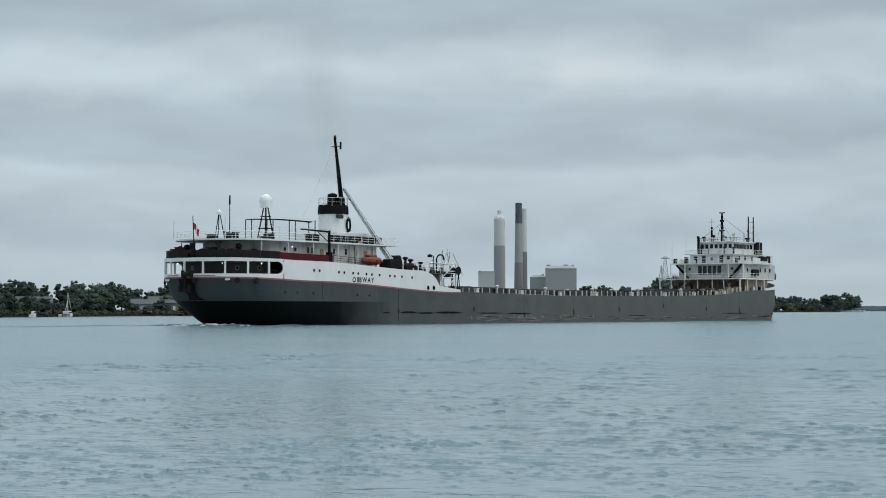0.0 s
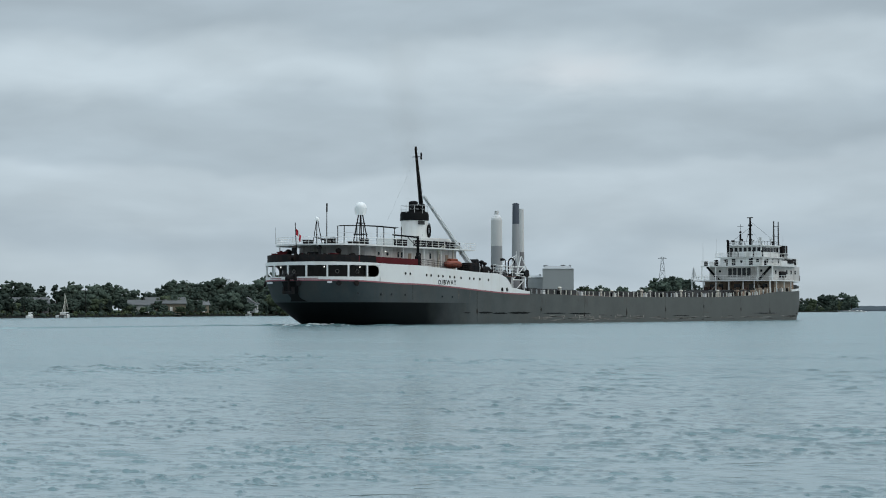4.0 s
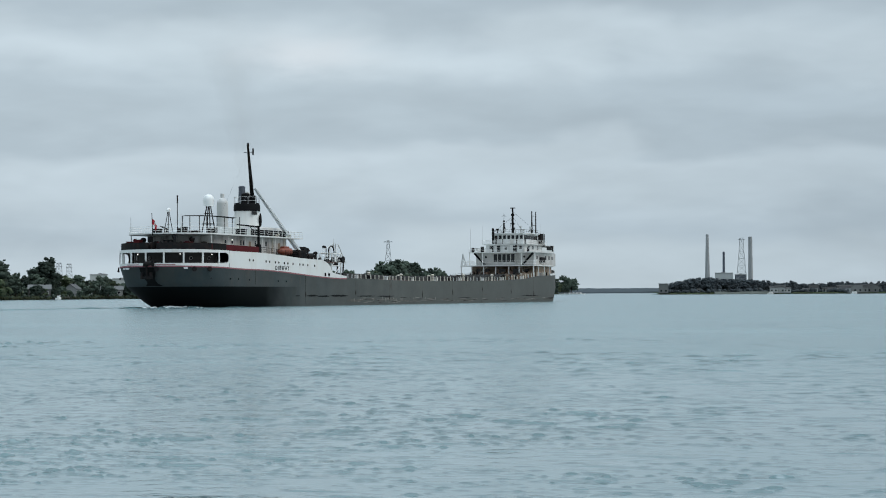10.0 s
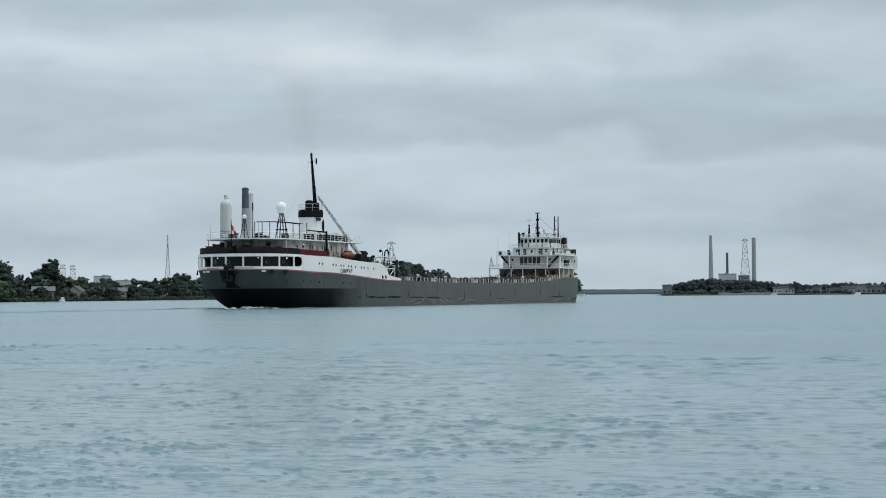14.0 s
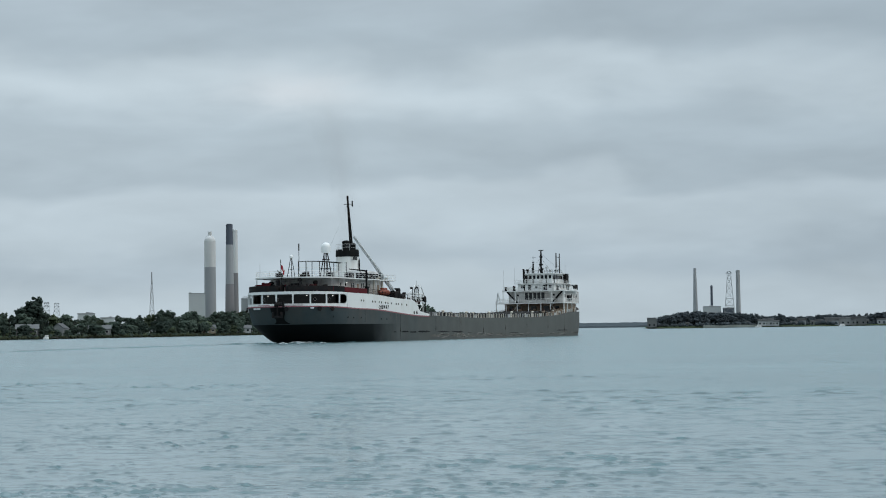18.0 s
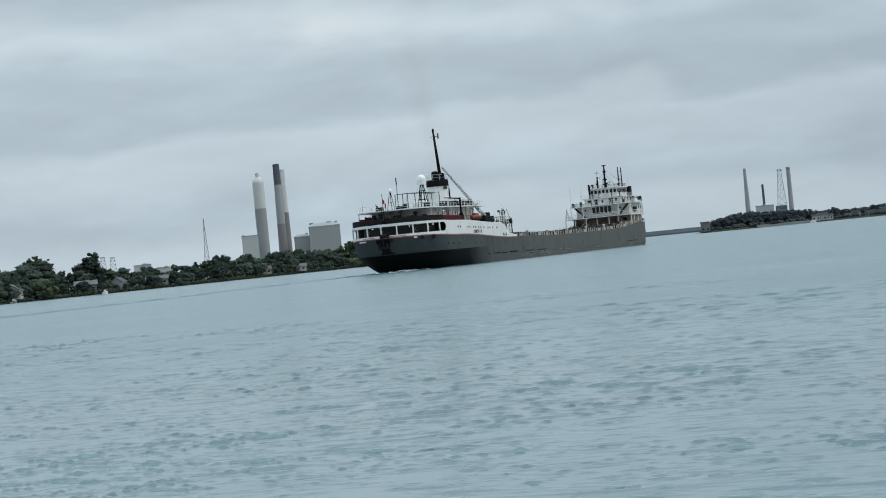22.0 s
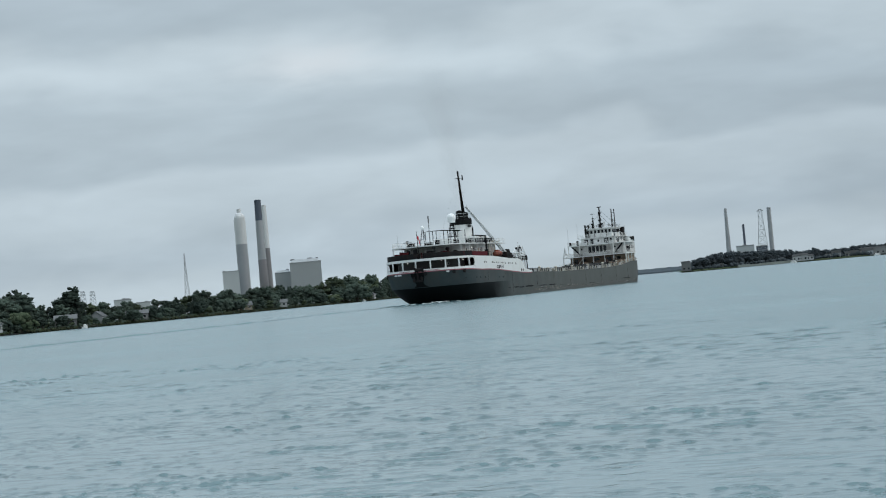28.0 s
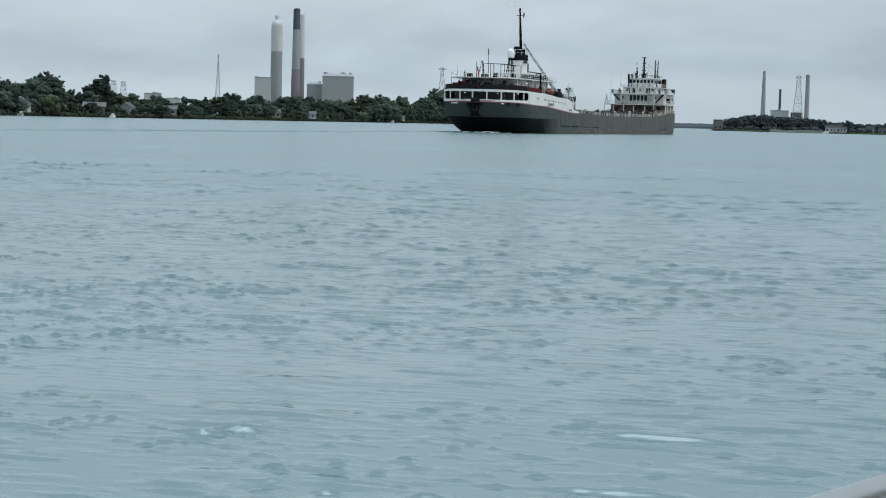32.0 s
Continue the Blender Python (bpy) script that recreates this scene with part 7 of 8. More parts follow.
def boat(az, off, ln, label, mast=0.0):
    d = shore_at(LEFT_SHORE, az) - off
    st = thing("moored_boat", label, "boat", place(az, d, 0.0), -az + 70)
    bm = bmesh.new()
    rows = []
    for i in range(9):
        t = i / 8
        w = ln * 0.17 * (1 - t ** 2.4) ** 0.7
        rows.append([((t - 0.5) * ln, -w, 0.75 + 0.3 * t), ((t - 0.5) * ln, -w * 0.75, -0.25), ((t - 0.5) * ln, w * 0.75, -0.25), ((t - 0.5) * ln, w, 0.75 + 0.3 * t), ((t - 0.5) * ln, -w, 0.75 + 0.3 * t)])
    sheet(bm, rows)
    bm.faces.new([bm.verts.new(p) for p in rows[0][:4]])
    part("hull", bm, M_WHITE, st, "white boat hull")
    bm = bmesh.new()
    box(bm, -ln * 0.2, ln * 0.18, -ln * 0.11, ln * 0.11, 0.8, 1.9, 0.15)
    cab = part("cabin", bm, M_WHITE, st)
    bm = bmesh.new()
    box(bm, -ln * 0.17, ln * 0.19, -ln * 0.115, ln * 0.115, 1.3, 1.7)
    part("window", bm, M_GLASS, cab)
    if mast:
        bm = bmesh.new()
        rod(bm, (0.4, 0, 1.6), (0.2, 0, mast), 0.16, 0.1, 8)
        rod(bm, (0.2, 0, mast), (3.4, 0, 2.6), 0.12, 0.1, 8)
        rod(bm, (0.3, 0, mast * 0.7), (-2.0, 0, 1.8), 0.08, n=6)
        part("derrick", bm, M_CREAM, st, "pale derrick")
    return st


boat(-29.55, 3, 9.0, "white work boat with a pale derrick moored at the bank", 8.0)
for az, ln in ((-30.6, 4.5), (-23.7, 5.0), (-20.85, 5.5), (-11.9, 6.0)):
    boat(az, 3.0, ln, "small white motor boat moored at the bank")
for az in (-29.6, -23.7, -20.6, -11.8, -26.0):
    d = shore_at(LEFT_SHORE, az)
    st = thing("jetty", "short grey timber jetty at the bank", "jetty", place(az, d + 1.5, 0), -az)
    bm = bmesh.new()
    box(bm, -1.2, 1.2, -9, 3, 0.75, 0.95, 0.02)
    part("deck", bm, M_DOCK, st)
    for y in (-8.5, -5, -1.5):
        for x in (-1.1, 1.1):
            bm = bmesh.new()
            rod(bm, (x, y, -1.0), (x, y, 1.2), 0.12, n=8)
            part("pile", bm, M_BARK, st)
for az, hgt in ((-28.9, 8.5), (-25.6, 9.0), (-22.0, 8.5), (-18.4, 9.0), (-32.2, 8.5)):
    d = shore_at(LEFT_SHORE, az) + 12
    st = thing("utility_pole", "grey wooden utility pole on the bank", "pole", place(az, d, 1.5), -az)
    bm = bmesh.new()
    rod(bm, (0, 0, -0.4), (0, 0, hgt), 0.16, 0.1, 8)
    part("pole", bm, M_STONE, st)
    bm = bmesh.new()
    box(bm, -1.1, 1.1, -0.07, 0.07, hgt - 0.7, hgt - 0.55)
    part("crossarm", bm, M_BARK, st)


# ---- the mill on the near right bank ----
def mill():
    d = 800.0
    c = place(15.4, d, 1.9)
    st = thing("mill", "pale green industrial mill with a black chimney", "building", c, -15.4 + 6)
    k = d / 57.3
    bm = bmesh.new()
    box(bm, -18, 0, -2, 22, -0.5, 10.0, 0.1)
    part("low_hall", bm, M_GREENBLD, st, "pale green clad hall")
    bm = bmesh.new()
    box(bm, -18.4, 0.2, -2.4, 22.4, 9.9, 10.5, 0.05)
    part("hall_parapet", bm, M_WHITE, st)
    bm = bmesh.new()
    box(bm, 4, 34, 2, 30, -0.5, 18.6, 0.1)
    hall = part("tall_hall", bm, M_GREENBLD, st, "tall pale green hall")
    bm = bmesh.new()
    box(bm, 9, 40, -8, 3, -0.5, 8.5, 0.1)
    part("annex", bm, M_GREENBLD, st)
    bm = bmesh.new()
    box(bm, 8.8, 40.2, -8.3, 2, 8.4, 9.0)
    part("annex_parapet", bm, M_WHITE, st)
    bm = bmesh.new()
    box(bm, -6, 5, 4, 12, 13.2, 14.4, 0.05)
    for x in (-5.5, -0.5, 4.0):
        rod(bm, (x, 5, 10), (x, 5, 13.4), 0.2, n=6)
        rod(bm, (x, 11, 10), (x, 11, 13.4), 0.2, n=6)
    part("conveyor_gallery", bm, M_WHITE, st, "white conveyor gallery")
    for x in (-5.0, -2.2):
        bm = bmesh.new()
        rod(bm, (x, 3, 10), (x, 3, 17.5), 0.35, 0.3, 10)
        rod(bm, (x, 3, 16.0), (x + 1.2, 3, 17.0), 0.2, n=8)
        part("vent_pipe", bm, M_DARK, st, "dark vent pipe")
    bm = bmesh.new()
    rod(bm, (8.5, 10, 18), (8.5, 10, 25.5), 1.15, 1.1, 18)
    rod(bm, (8.5, 10, 25.2), (8.5, 10, 25.7), 1.25, 1.25, 18)
    part("chimney", bm, M_BLACK, st, "black mill chimney")
    bm = bmesh.new()
    for i in range(6):
        box(bm, 6 + i * 4.5, 9 + i * 4.5, 1.9, 2.05, 12.5, 15.5)
    part("louvre_band", bm, M_DARK, hall)
    for i in range(4):
        bm = bmesh.new()
        box(bm, 11 + i * 7, 14.5 + i * 7, -8.12, -7.95, 0.2, 4.6)
        part("loading_door", bm, M_CONC2, st)
    rib = bmesh.new()
    box(rib, -0.12, 0.12, -0.12, 0, 0, 9.6)
    rib = finish("cladding_rib", rib, M_GREENBLD)
    for i in range(10):
        ob = new("cladding_rib", rib)
        ob.parent = st
        ob.matrix_basis = pose(-17.6 + i * 1.9, -2.0, 0)


mill()
cr = place(14.33, 860, 1.9)
st = thing("crawler_crane", "dark crane with a raised boom beside the mill", "crane", cr, -10)
bm = bmesh.new()
box(bm, -2.2, 2.2, -3, 3, 0.9, 3.2, 0.2)
part("cab", bm, M_DARK, st)
bm = bmesh.new()
for x in (-1.9, 1.9):
    box(bm, x - 0.5, x + 0.5, -3.4, 3.4, 0, 1.0, 0.3)
part("track", bm, M_BLACK, st)
bm = bmesh.new()
rod(bm, (-1.0, 1, 2.6), (3.4, 0, 29.0), 0.6, 0.45, 8)
rod(bm, (3.4, 0, 29.0), (3.5, 0, 29.6), 0.75, 0.55, 8)
part("boom", bm, M_DARK, st, "dark raised boom")
for az, w, h, lab in ((13.35, 9, 3.6, "white site trailer on the quay"), (13.0, 6, 3.2, "pale site hut on the quay"), (13.75, 5, 2.4, "pale skip on the quay"), (16.4, 8, 3.0, "white lorry trailer at the mill")):
    d = (shore_at(RIGHT_SHORE, az) or 900) + 8
    st = thing("site_hut", lab, "hut", place(az, d, 1.8), -az)
    bm = bmesh.new()
    box(bm, -w / 2, w / 2, -1.5, 1.5, 0, h, 0.1)
    part("body", bm, M_WHITE, st)
    bm = bmesh.new()
    box(bm, -w / 4, -w / 4 + 1.6, -1.56, -1.46, 0.8, 2.0)
    box(bm, w / 6, w / 6 + 1.0, -1.56, -1.46, 0.1, 2.1)
    part("opening", bm, M_GLASS, st)
for az, h in ((15.08, 10.5), (15.42, 10.0), (15.72, 9.5), (15.95, 11.5), (16.2, 11.0)):
    p = place(az, 770, 1.9)
    tree(p.x, p.y, 1.9, h, FIR, rng, "dark conifer in front of the mill", "conifers at the mill")
for az, h, k in ((12.3, 6.5, TREES[1]), (12.6, 7.5, TREES[0]), (12.85, 6.0, LIGHT_TREE), (13.1, 6.5, LIGHT_TREE), (13.4, 5.5, SHRUB), (13.6, 7.0, TREES[3]), (13.8, 5.0, SHRUB), (14.75, 12.5, TREES[2]), (14.95, 13.0, TREES[0]), (15.2, 12.2, TREES[1])):
    p = place(az, 840 if az < 14 else 860, 1.9)
    tree(p.x, p.y, 1.9, h, k, rng, "green tree beside the mill", "trees at the mill")
# low white boat shed, quay wall and parked gear at the waterline
QD = 742.0
st = thing("boat_shed", "low white shed with dark doorways on the quay", "shed", place(12.85, QD + 6, 1.5), -12.85 + 4)
bm = bmesh.new()
box(bm, -5.6, 5.6, -2.5, 3.5, -0.6, 3.6, 0.08)
part("wall", bm, M_OFFW, st)
bm = bmesh.new()
box(bm, -5.9, 5.9, -2.8, 3.8, 3.6, 3.85, 0.05)
part("roof", bm, M_LATTICE, st)
# doorways are flat panels in the painted inner-shade colour
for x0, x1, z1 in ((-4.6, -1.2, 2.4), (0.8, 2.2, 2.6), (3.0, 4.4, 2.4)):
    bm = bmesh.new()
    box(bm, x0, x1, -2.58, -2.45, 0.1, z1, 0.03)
    part("doorway", bm, M_INNER_SHADE, st)
quay = thing("quay_wall", "dark-edged concrete quay in front of the mill", "quay", kind="structure")
a0, a1 = place(11.9, QD + 10), place(17.5, QD - 150)
n_q = 14
for i in range(n_q):
    pa, pb = a0.lerp(a1, i / n_q), a0.lerp(a1, (i + 0.985) / n_q)
    dv = (pb - pa).normalized()
    nv = Vector((-dv.y, dv.x, 0)) * 14
    bm = bmesh.new()
    prism(bm, [(pa.x, pa.y), (pb.x, pb.y), (pb.x + nv.x, pb.y + nv.y), (pa.x + nv.x, pa.y + nv.y)], -1.0, 1.15)
    part("quay_block", bm, M_RUST, quay)
    bm = bmesh.new()
    prism(bm, [(pa.x, pa.y), (pb.x, pb.y), (pb.x + nv.x, pb.y + nv.y), (pa.x + nv.x, pa.y + nv.y)], 1.15, 1.35)
    part("quay_cap", bm, M_CONC2, quay)
gear_rng = random.Random(77)
for i in range(26):
    az = 13.3 + 3.4 * i / 26 + gear_rng.uniform(-0.05, 0.05)
    t = (az - 11.9) / 5.6
    g = a0.lerp(a1, t) * 1.012
    st = thing("quay_gear", "stacked gear and pallets on the quay", "gear", (g.x, g.y, 1.35), gear_rng.uniform(0, 90))
    l, w, h = gear_rng.uniform(0.8, 2.6), gear_rng.uniform(0.8, 1.6), gear_rng.uniform(0.6, 2.0)
    bm = bmesh.new()
    box(bm, -l / 2, l / 2, -w / 2, w / 2, 0.0, h, 0.08)
    part("crate", bm, gear_rng.choice([M_OFFW, M_TAN, M_CONC2, M_DARK, M_RUST, M_GRIMY]), st)
    bm = bmesh.new()
    box(bm, -l / 2 - 0.1, l / 2 + 0.1, -w / 2 - 0.1, w / 2 + 0.1, h, h + 0.12, 0.03)
    part("lid", bm, gear_rng.choice([M_DARK, M_OFFW, M_DOCK]), st)


def motor_boat(pos, turn, ln, label):
    st = thing("moored_boat", label, "boat", pos, turn)
    bm = bmesh.new()
    rows = []
    for i in range(9):
        t = i / 8
        w = ln * 0.16 * (1 - t ** 2.4) ** 0.7
        rows.append([((t - 0.5) * ln, -w, 0.9 + 0.3 * t), ((t - 0.5) * ln, -w * 0.75, -0.25), ((t - 0.5) * ln, w * 0.75, -0.25), ((t - 0.5) * ln, w, 0.9 + 0.3 * t), ((t - 0.5) * ln, -w, 0.9 + 0.3 * t)])
    sheet(bm, rows)
    bm.faces.new([bm.verts.new(v) for v in rows[0][:4]])
    part("hull", bm, M_OFFW, st)
    bm = bmesh.new()
    box(bm, -ln * 0.25, ln * 0.15, -ln * 0.11, ln * 0.11, 0.9, 2.3, 0.2)
    cab = part("cabin", bm, M_OFFW, st)
    bm = bmesh.new()
    box(bm, -ln * 0.22, ln * 0.16, -ln * 0.115, ln * 0.115, 1.5, 2.0)
    part("window", bm, M_GLASS, cab)


motor_boat(place(12.15, QD - 2), 80, 11.0, "white cabin cruiser moored at the quay")
for az, ln in ((9.9, 16.0), (8.6, 12.0), (4.6, 18.0), (2.0, 16.0)):
    motor_boat(place(az, shore_at(RIGHT_SHORE, az) - 6), 75, ln, "pale boat moored along the far bank")
for az, ln in ((-4.56, 24.0), (-4.36, 30.0), (-4.2, 22.0)):
    motor_boat(place(az, 2395), 160, ln, "pale boat moored off the wooded point")
# small buildings and sheds strung along the far bank
def bank_building(az, back, w, dp, h, ridge, mat, lab):
    d = (shore_at(RIGHT_SHORE, az) or 1700) + back
    st = thing("bank_building", lab, "building", place(az, d, 1.8), -az)
    bm = bmesh.new()
    box(bm, -w / 2, w / 2, -dp / 2, dp / 2, -0.6, h)
    part("wall", bm, mat, st)
    bm = bmesh.new()
    o = dp / 2 + 0.5
    sheet(bm, [[(-w / 2 - 0.5, -o, h - 0.1), (-w / 2 - 0.5, 0, h + ridge), (-w / 2 - 0.5, o, h - 0.1)], [(w / 2 + 0.5, -o, h - 0.1), (w / 2 + 0.5, 0, h + ridge), (w / 2 + 0.5, o, h - 0.1)]])
    bmesh.ops.solidify(bm, geom=bm.faces[:], thickness=0.25)
    part("roof", bm, M_ROOF, st)
    for i in range(max(2, int(w / 5))):
        bm = bmesh.new()
        x = -w / 2 + w * (i + 0.5) / max(2, int(w / 5))
        box(bm, x - 0.8, x + 0.8, -dp / 2 - 0.08, -dp / 2 + 0.02, 0.9, min(h - 0.4, 2.6))
        part("window", bm, M_GLASS, st)


bank_rng = random.Random(58)
bank_az = -0.4
while bank_az < 12.3:
    pale = bank_rng.random() < 0.25
    mat = M_PALESIDE if pale else bank_rng.choice([M_SIDING, M_CONC2, M_SIDING])
    low = bank_az < 2.0
    bank_building(bank_az, bank_rng.uniform(9, 30), bank_rng.uniform(5, 11), bank_rng.uniform(5, 8), bank_rng.uniform(2.6, 3.6 if low else 4.6), bank_rng.uniform(0.8, 2.4), mat, "pale low house on the far bank" if pale else "grey low shed on the far bank")
    bank_az += bank_rng.uniform(0.16, 0.55) * (2.2 if low else 1.0)
bank_building(-1.42, 6, 9, 10, 8.5, 0.4, M_SIDING, "flat pale grey pump house on the headland's tip")
bank_building(2.08, 6, 8, 7, 4.2, 2.0, M_PALESIDE, "white gabled house on the headland")
bank_building(2.28, 9, 10, 7, 4.8, 2.2, M_PALESIDE, "white gabled house on the headland")
bank_building(2.5, 7, 7, 6, 3.6, 1.8, M_PALESIDE, "small white house on the headland")
bank_building(4.45, 12, 26, 9, 6.5, 0.8, M_SIDING, "pale grey warehouse on the far bank")
bank_building(5.05, 12, 18, 9, 7.0, 0.8, M_SIDING, "pale grey warehouse on the far bank")
bm = bmesh.new()
wall_line = []
for k in range(25):
    wall_az = 0.2 + 1.7 * k / 24
    q = place(wall_az, shore_at(RIGHT_SHORE, wall_az) + 3.2)
    wall_line.append((q.x, q.y))
wall_strip(bm, wall_line, 0.2, lambda x: 2.6 + 0.9 * noise.noise((x * 0.06, 4.0, 0)), 1.2)
solo("retaining_wall", bm, M_WALLSTONE, "long pale stone retaining wall on the headland", "wall", "structure")
for az, h in ((6.05, 20), (7.2, 16), (8.0, 31), (7.35, 17)):
    d = (shore_at(RIGHT_SHORE, az) or 1700) + 30
    st = thing("light_pole", "thin grey pole above the far trees", "pole", place(az, d, 1.9), -az)
    bm = bmesh.new()
    rod(bm, (0, 0, 0), (0, 0, h), 0.35, 0.22, 6)
    part("pole", bm, M_FARSTEEL, st)
    bm = bmesh.new()
    rod(bm, (0, 0, h), (3.2, 0, h + 0.4), 0.3, n=6)
    part("arm", bm, M_FARSTEEL, st)

# ---- the quay and rail at the camera ----
RAIL_Z = 1.85
R0, R1 = Vector((-1.83, -0.85)), Vector((3.4, 8.35))
rd = (R1 - R0).normalized()
rn = Vector((rd.y, -rd.x))
bm = bmesh.new()
for k in range(26):
    a = R0 + rd * (k * 0.46 - 0.2) + rn * -0.18
    b = a + rn * 3.4
    for p, q in ((a, b),):
        o = rd * 0.445
        vs = [(p.x, p.y), (q.x, q.y), (q.x + o.x, q.y + o.y), (p.x + o.x, p.y + o.y)]
        prism(bm, vs, 0.74, 0.80)
quay_bm = bm
pier = thing("pier", "weathered plank pier under the camera", "pier", kind="structure")
part("plank_deck", quay_bm, M_DOCK, pier)
bm = bmesh.new()
for k in range(5):
    p = R0 + rd * (0.6 + 2.6 * k)
    rod(bm, (p.x, p.y, -1.5), (p.x, p.y, 0.74), 0.16, n=10)
    q = p + rn * 2.8
    rod(bm, (q.x, q.y, -1.5), (q.x, q.y, 0.74), 0.16, n=10)
part("pile", bm, M_BARK, pier)
rail = thing("hand_rail", "pale steel pipe rail along the pier", "railing")
bm = bmesh.new()
rod(bm, (R0.x, R0.y, RAIL_Z - 0.019), (R1.x, R1.y, RAIL_Z - 0.017), 0.019, n=24)
part("top_rail", bm, M_PIPE, rail, "pale round steel top rail", True)
for s in (1.45, 3.43, 5.41, 7.39, 9.37):
    p = R0 + rd * s
    bm = bmesh.new()
    q0, q1 = p - rd * 0.035, p + rd * 0.035
    rod(bm, (q0.x, q0.y, RAIL_Z - 0.019), (q1.x, q1.y, RAIL_Z - 0.019), 0.0225, n=20)
    rod(bm, (p.x, p.y, RAIL_Z - 0.075), (p.x, p.y, RAIL_Z - 0.019), 0.0225, n=16)
    part("rail_fitting", bm, M_POST, rail, "dark clamp fitting", True)
    bm = bmesh.new()
    box(bm, -0.006, 0.006, -0.041, 0.041, 0.8, RAIL_Z - 0.05, 0.002, Matrix.Translation((p.x, p.y, 0)) @ Matrix.Rotation(math.atan2(rd.y, rd.x), 4, "Z"))
    post = part("rail_post", bm, M_OFFW, rail)
    bm = bmesh.new()
    box(bm, -0.010, 0.012, -0.048, -0.042, 0.8, RAIL_Z - 0.02, 0.002, Matrix.Translation((p.x, p.y, 0)) @ Matrix.Rotation(math.atan2(rd.y, rd.x), 4, "Z"))
    part("post_edge", bm, M_POST, post)
    bm = bmesh.new()
    box(bm, -0.06, 0.06, -0.05, 0.05, 0.80, 0.812, 0.003, Matrix.Translation((p.x, p.y, 0)) @ Matrix.Rotation(math.atan2(rd.y, rd.x), 4, "Z"))
    part("base_plate", bm, M_POST, post)

# ---- wash at the stern and along the wake ----
wash = thing("stern_wash", "low white churned water behind the stern", "wake")
bm = bmesh.new()
random.seed(17)
for i in range(40):
    if i < 24:
        x, y = random.gauss(3.6, 2.2), random.gauss(-3.2, 2.0)
        top = 0.16 * math.exp(-((x - 2.8) / 2.0) ** 2 - ((y + 3.2) / 2.0) ** 2)
        r = random.uniform(0.16, 0.45)
    else:
        x = random.uniform(-7, 9)
        y = random.gauss(-1.5, 2.2) if x < 3 else -hull_half(x, 0.2) - random.uniform(0.1, 0.7)
        top, r = 0.0, random.uniform(0.12, 0.4)
    n0 = len(bm.verts)
    c = Vector((x, y, top))
    bmesh.ops.create_icosphere(bm, subdivisions=2, radius=r, matrix=Matrix.Translation(c) @ Matrix.Diagonal((1.5, 1.3, 0.5, 1)))
    bm.verts.ensure_lookup_table()
    for v in bm.verts[n0:]:
        v.co = c + (v.co - c) * (1 + 0.7 * noise.noise(v.co * 2.1))
tagged(part("foam", bm, M_FOAM, wash, "white foam lumps"), kind="stuff")
bm = bmesh.new()
rows = []
for i in range(120):
    x = 3 - 230 * i / 119
    c = -lerp_table(-x, [(-3, -2.0), (60, 3.0), (110, 9.0), (240, 10.0)]) + 0.5 * noise.noise((x * 0.08, 3, 0))
    w = 0.6 + 0.3 * noise.noise((x * 0.11, 9, 0))
    hgt = min(1.0, i / 6, (119 - i) / 25) * 0.27 * (0.6 + 0.9 * noise.noise((x * 0.16, 1, 0)))
    rows.append([(x, c - 0.34, -0.12), (x, c - 0.2, hgt * 0.35), (x, c, hgt), (x, c + w * 0.5, hgt * 0.7), (x, c + w * 2.5, -0.12)])
sheet(bm, rows)
part("wake_ridge", bm, M_WATER, wash, "low dark ridge of the wake", True)


for x0, y0, ln, wd, hgt in ((-1.5, -4.6, 7.0, 1.3, 0.24), (4.5, -6.4, 9.0, 1.2, 0.22), (-8.0, -2.2, 8.0, 1.4, 0.20), (10.5, -10.9, 10.0, 1.0, 0.16), (0.5, 3.6, 7.0, 1.3, 0.2), (-13.0, -4.6, 7.0, 1.2, 0.15)):
    bm = bmesh.new()
    rows = []
    for i in range(15):
        t = i / 14
        k = math.sin(math.pi * t) ** 0.8 * (1 + 0.35 * noise.noise((t * 5.0, x0, y0)))
        x, y = x0 + ln * (t - 0.5), y0 + 0.3 * math.sin(5 * t + x0)
        rows.append([(x, y - wd * 0.35, -0.08), (x, y - wd * 0.16, hgt * k * 0.5 - 0.02), (x, y, hgt * k), (x, y + wd * 0.5, hgt * k * 0.5 - 0.02), (x, y + wd, -0.08)])
    sheet(bm, rows)
    part("wash_wave", bm, M_WATER, wash, "short steep wave in the wash", True)


# ---- a bird on the wing ----
bird = thing("bird", "small dark bird in flight over the river", "bird")
bm = bmesh.new()
sheet(bm, [[(r * math.cos(t), y, 0.9 * r * math.sin(t)) for t in np.linspace(0, 2 * math.pi, 11)] for r, y in ((0.004, -0.11), (0.022, -0.07), (0.034, -0.01), (0.030, 0.05), (0.020, 0.085), (0.024, 0.10), (0.016, 0.125), (0.003, 0.145))])
part("body", bm, M_DARK, bird, "", True)
for side in (-1, 1):
    bm = bmesh.new()
    sheet(bm, [[(side * x, y0, z), (side * x, y1, z)] for x, y0, y1, z in ((0.02, -0.03, 0.06, 0.02), (0.09, -0.02, 0.07, 0.045), (0.16, -0.05, 0.03, 0.05), (0.22, -0.10, -0.06, 0.04))])
    bmesh.ops.solidify(bm, geom=bm.faces[:], thickness=0.008)
    part("wing", bm, M_DARK, bird)
bm = bmesh.new()
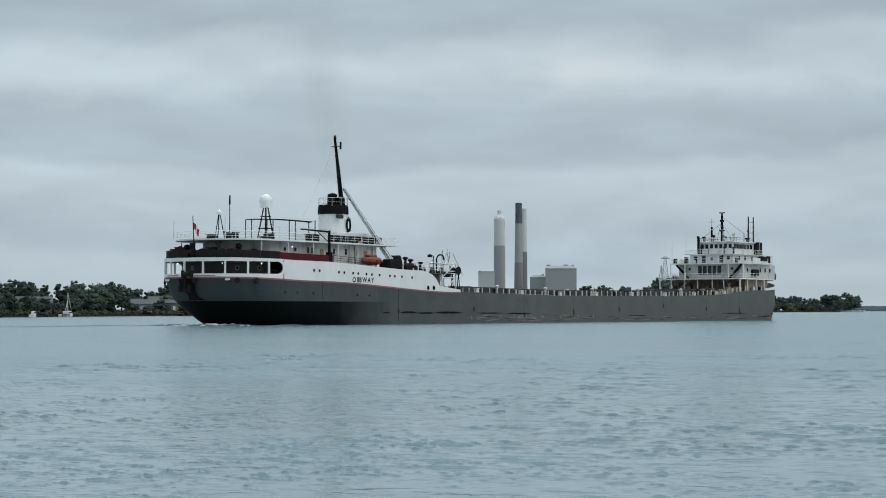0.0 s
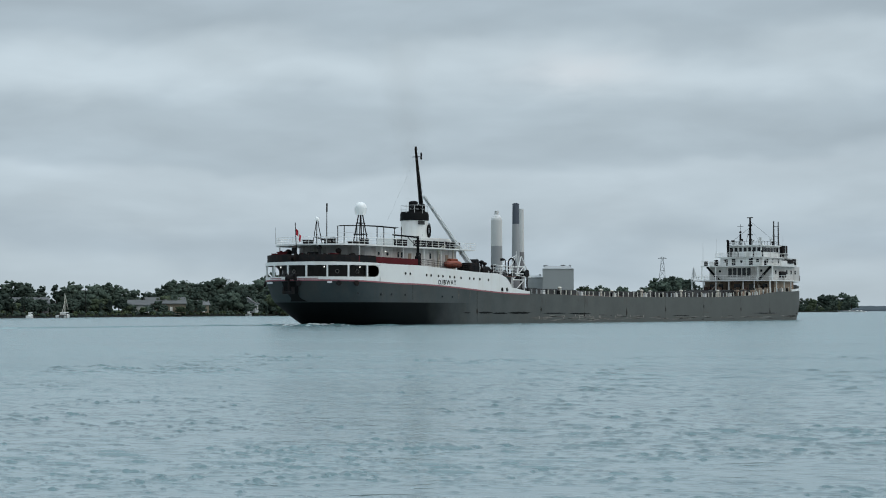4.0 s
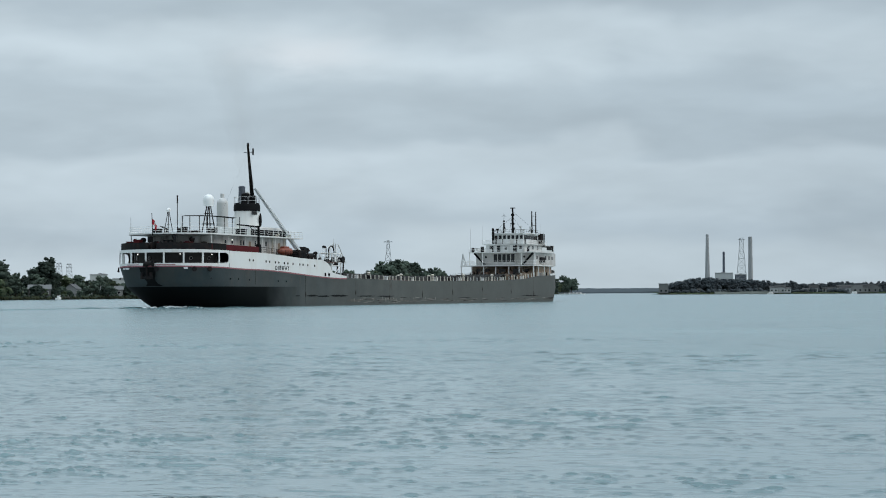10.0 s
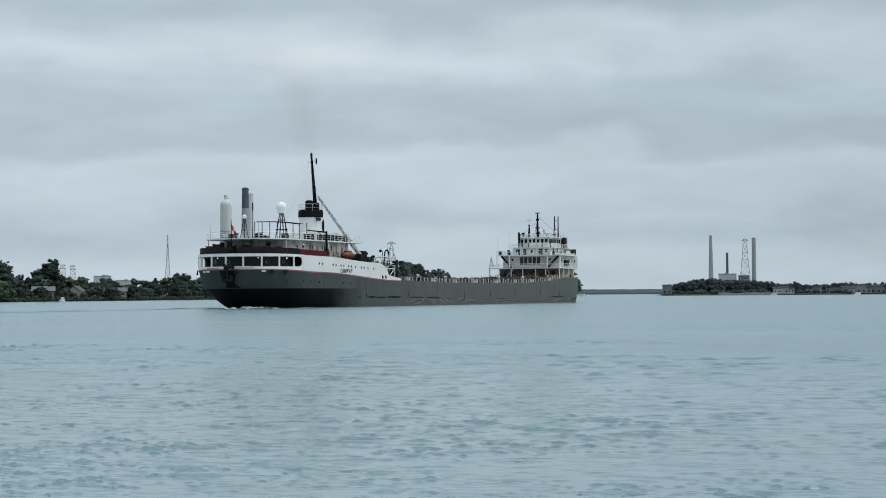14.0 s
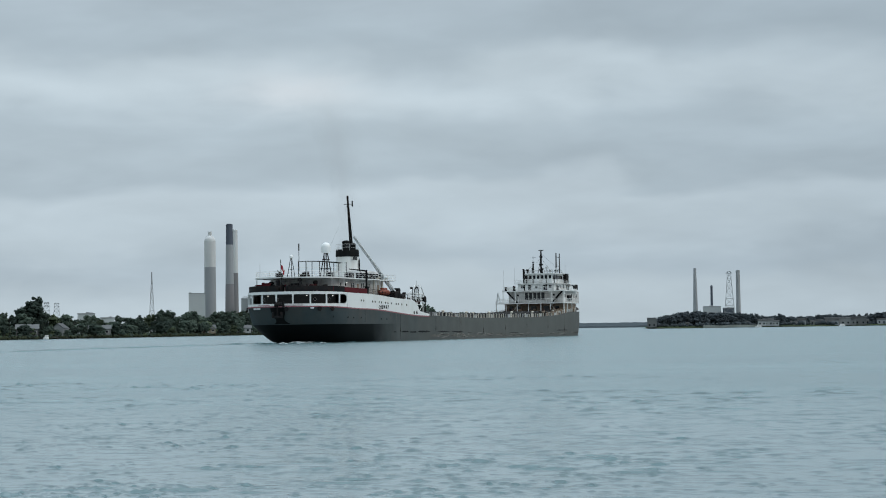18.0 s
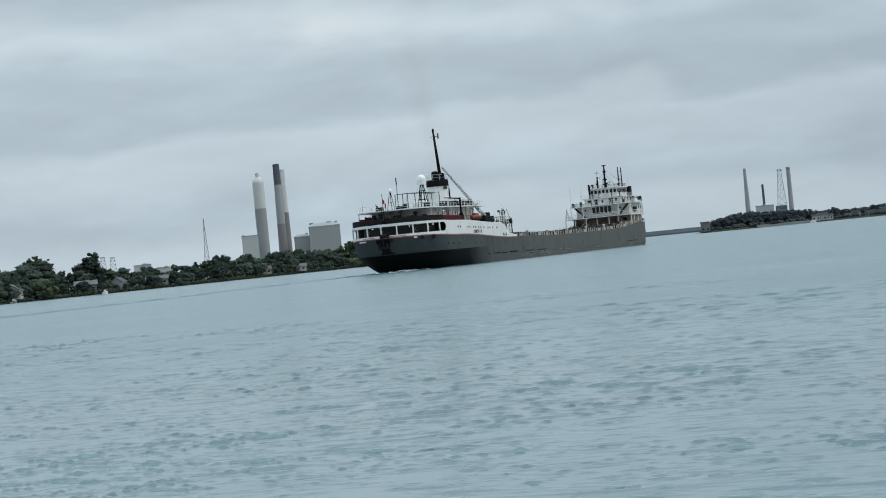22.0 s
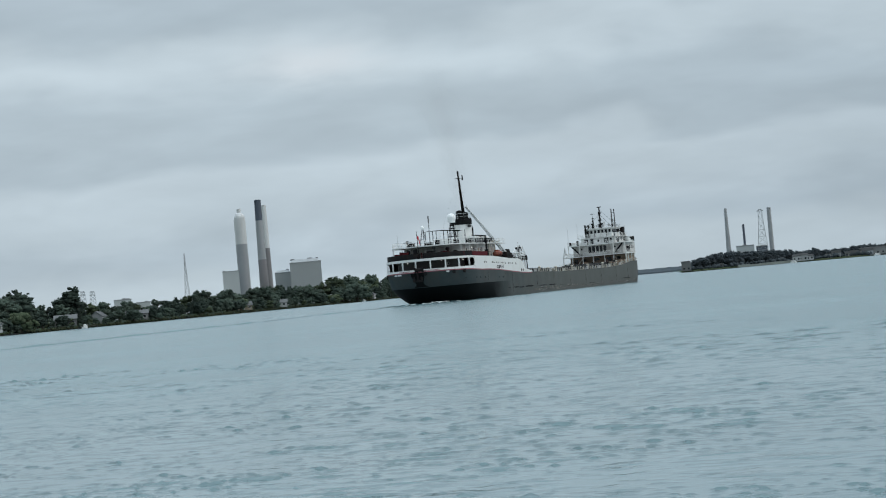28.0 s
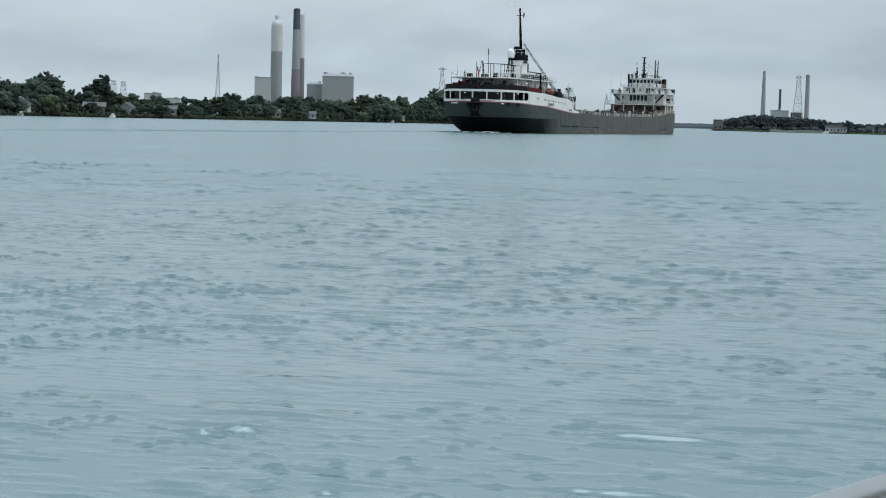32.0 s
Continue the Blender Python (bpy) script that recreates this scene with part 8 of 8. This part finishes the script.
sheet(bm, [[(-0.012, -0.09, 0.0), (0.012, -0.09, 0.0)], [(-0.04, -0.19, 0.0), (0.04, -0.19, 0.0)]])
bmesh.ops.solidify(bm, geom=bm.faces[:], thickness=0.006)
part("tail", bm, M_DARK, bird)


# ---- what moves ----
FLIGHT = ((0, 62, 3, 896), (20, 55, 3, 320), (26, 47, 2, 144), (27.4, 30, 1.6, 93), (28, 14, 1.4, 74), (28.4, 1.6, 2.6, 67), (28.6, -4.6, 5.4, 70), (28.8, -9.7, 8.5, 77), (29, -13.2, 11.3, 86), (29.2, -14.7, 13.4, 96), (29.6, -16.6, 16.6, 115), (30.4, -19, 20, 154), (32, -22, 23, 224))
COURSE = [(0, -113.96, 235.14, 17.838), (2, -109.91, 245.84, 17.143), (4, -105.91, 256.53, 16.473), (6, -101.99, 267.22, 15.804), (8, -98.15, 277.91, 15.141), (10, -94.34, 288.60, 14.479), (12, -90.58, 299.29, 13.829), (14, -86.88, 309.95, 13.133), (16, -83.25, 320.58, 12.472), (18, -79.73, 331.15, 11.852), (20, -76.52, 341.62, 11.272), (22, -73.78, 351.95, 10.733), (24, -71.48, 362.12, 10.239), (26, -69.56, 372.14, 9.801), (28, -68.00, 381.98, 9.436), (30, -66.76, 391.64, 9.150), (32, -65.69, 401.21, 8.910)]


def motions():
    rows = []
    for t, x, y, psi in COURSE:
        ox, oy, oz = sway(t)
        rows.append((t, pose(x + ox, y + oy, 0, 0, 0, 90 - psi)))
    walk(ship, rows)
    walk(wash, rows)
    walk(smoke, rows)
    spots = [(t, place(az, d * math.cos(radians(el)), EYE_Z + d * math.sin(radians(el)))) for t, az, el, d in FLIGHT]
    turns = []
    for i, (t, p) in enumerate(spots):
        way = (spots[min(i + 1, len(spots) - 1)][1] - spots[max(i - 1, 0)][1]).normalized()
        turns.append((t, pose(p.x, p.y, p.z, math.degrees(math.asin(way.z)) * 0.6, 0, math.degrees(math.atan2(-way.x, way.y)))))
    walk(bird, turns)
    walk(water, [(t, pose(0.06 * t, -0.16 * t, 0)) for t in (0, 8, 16, 24, 32)])


motions()
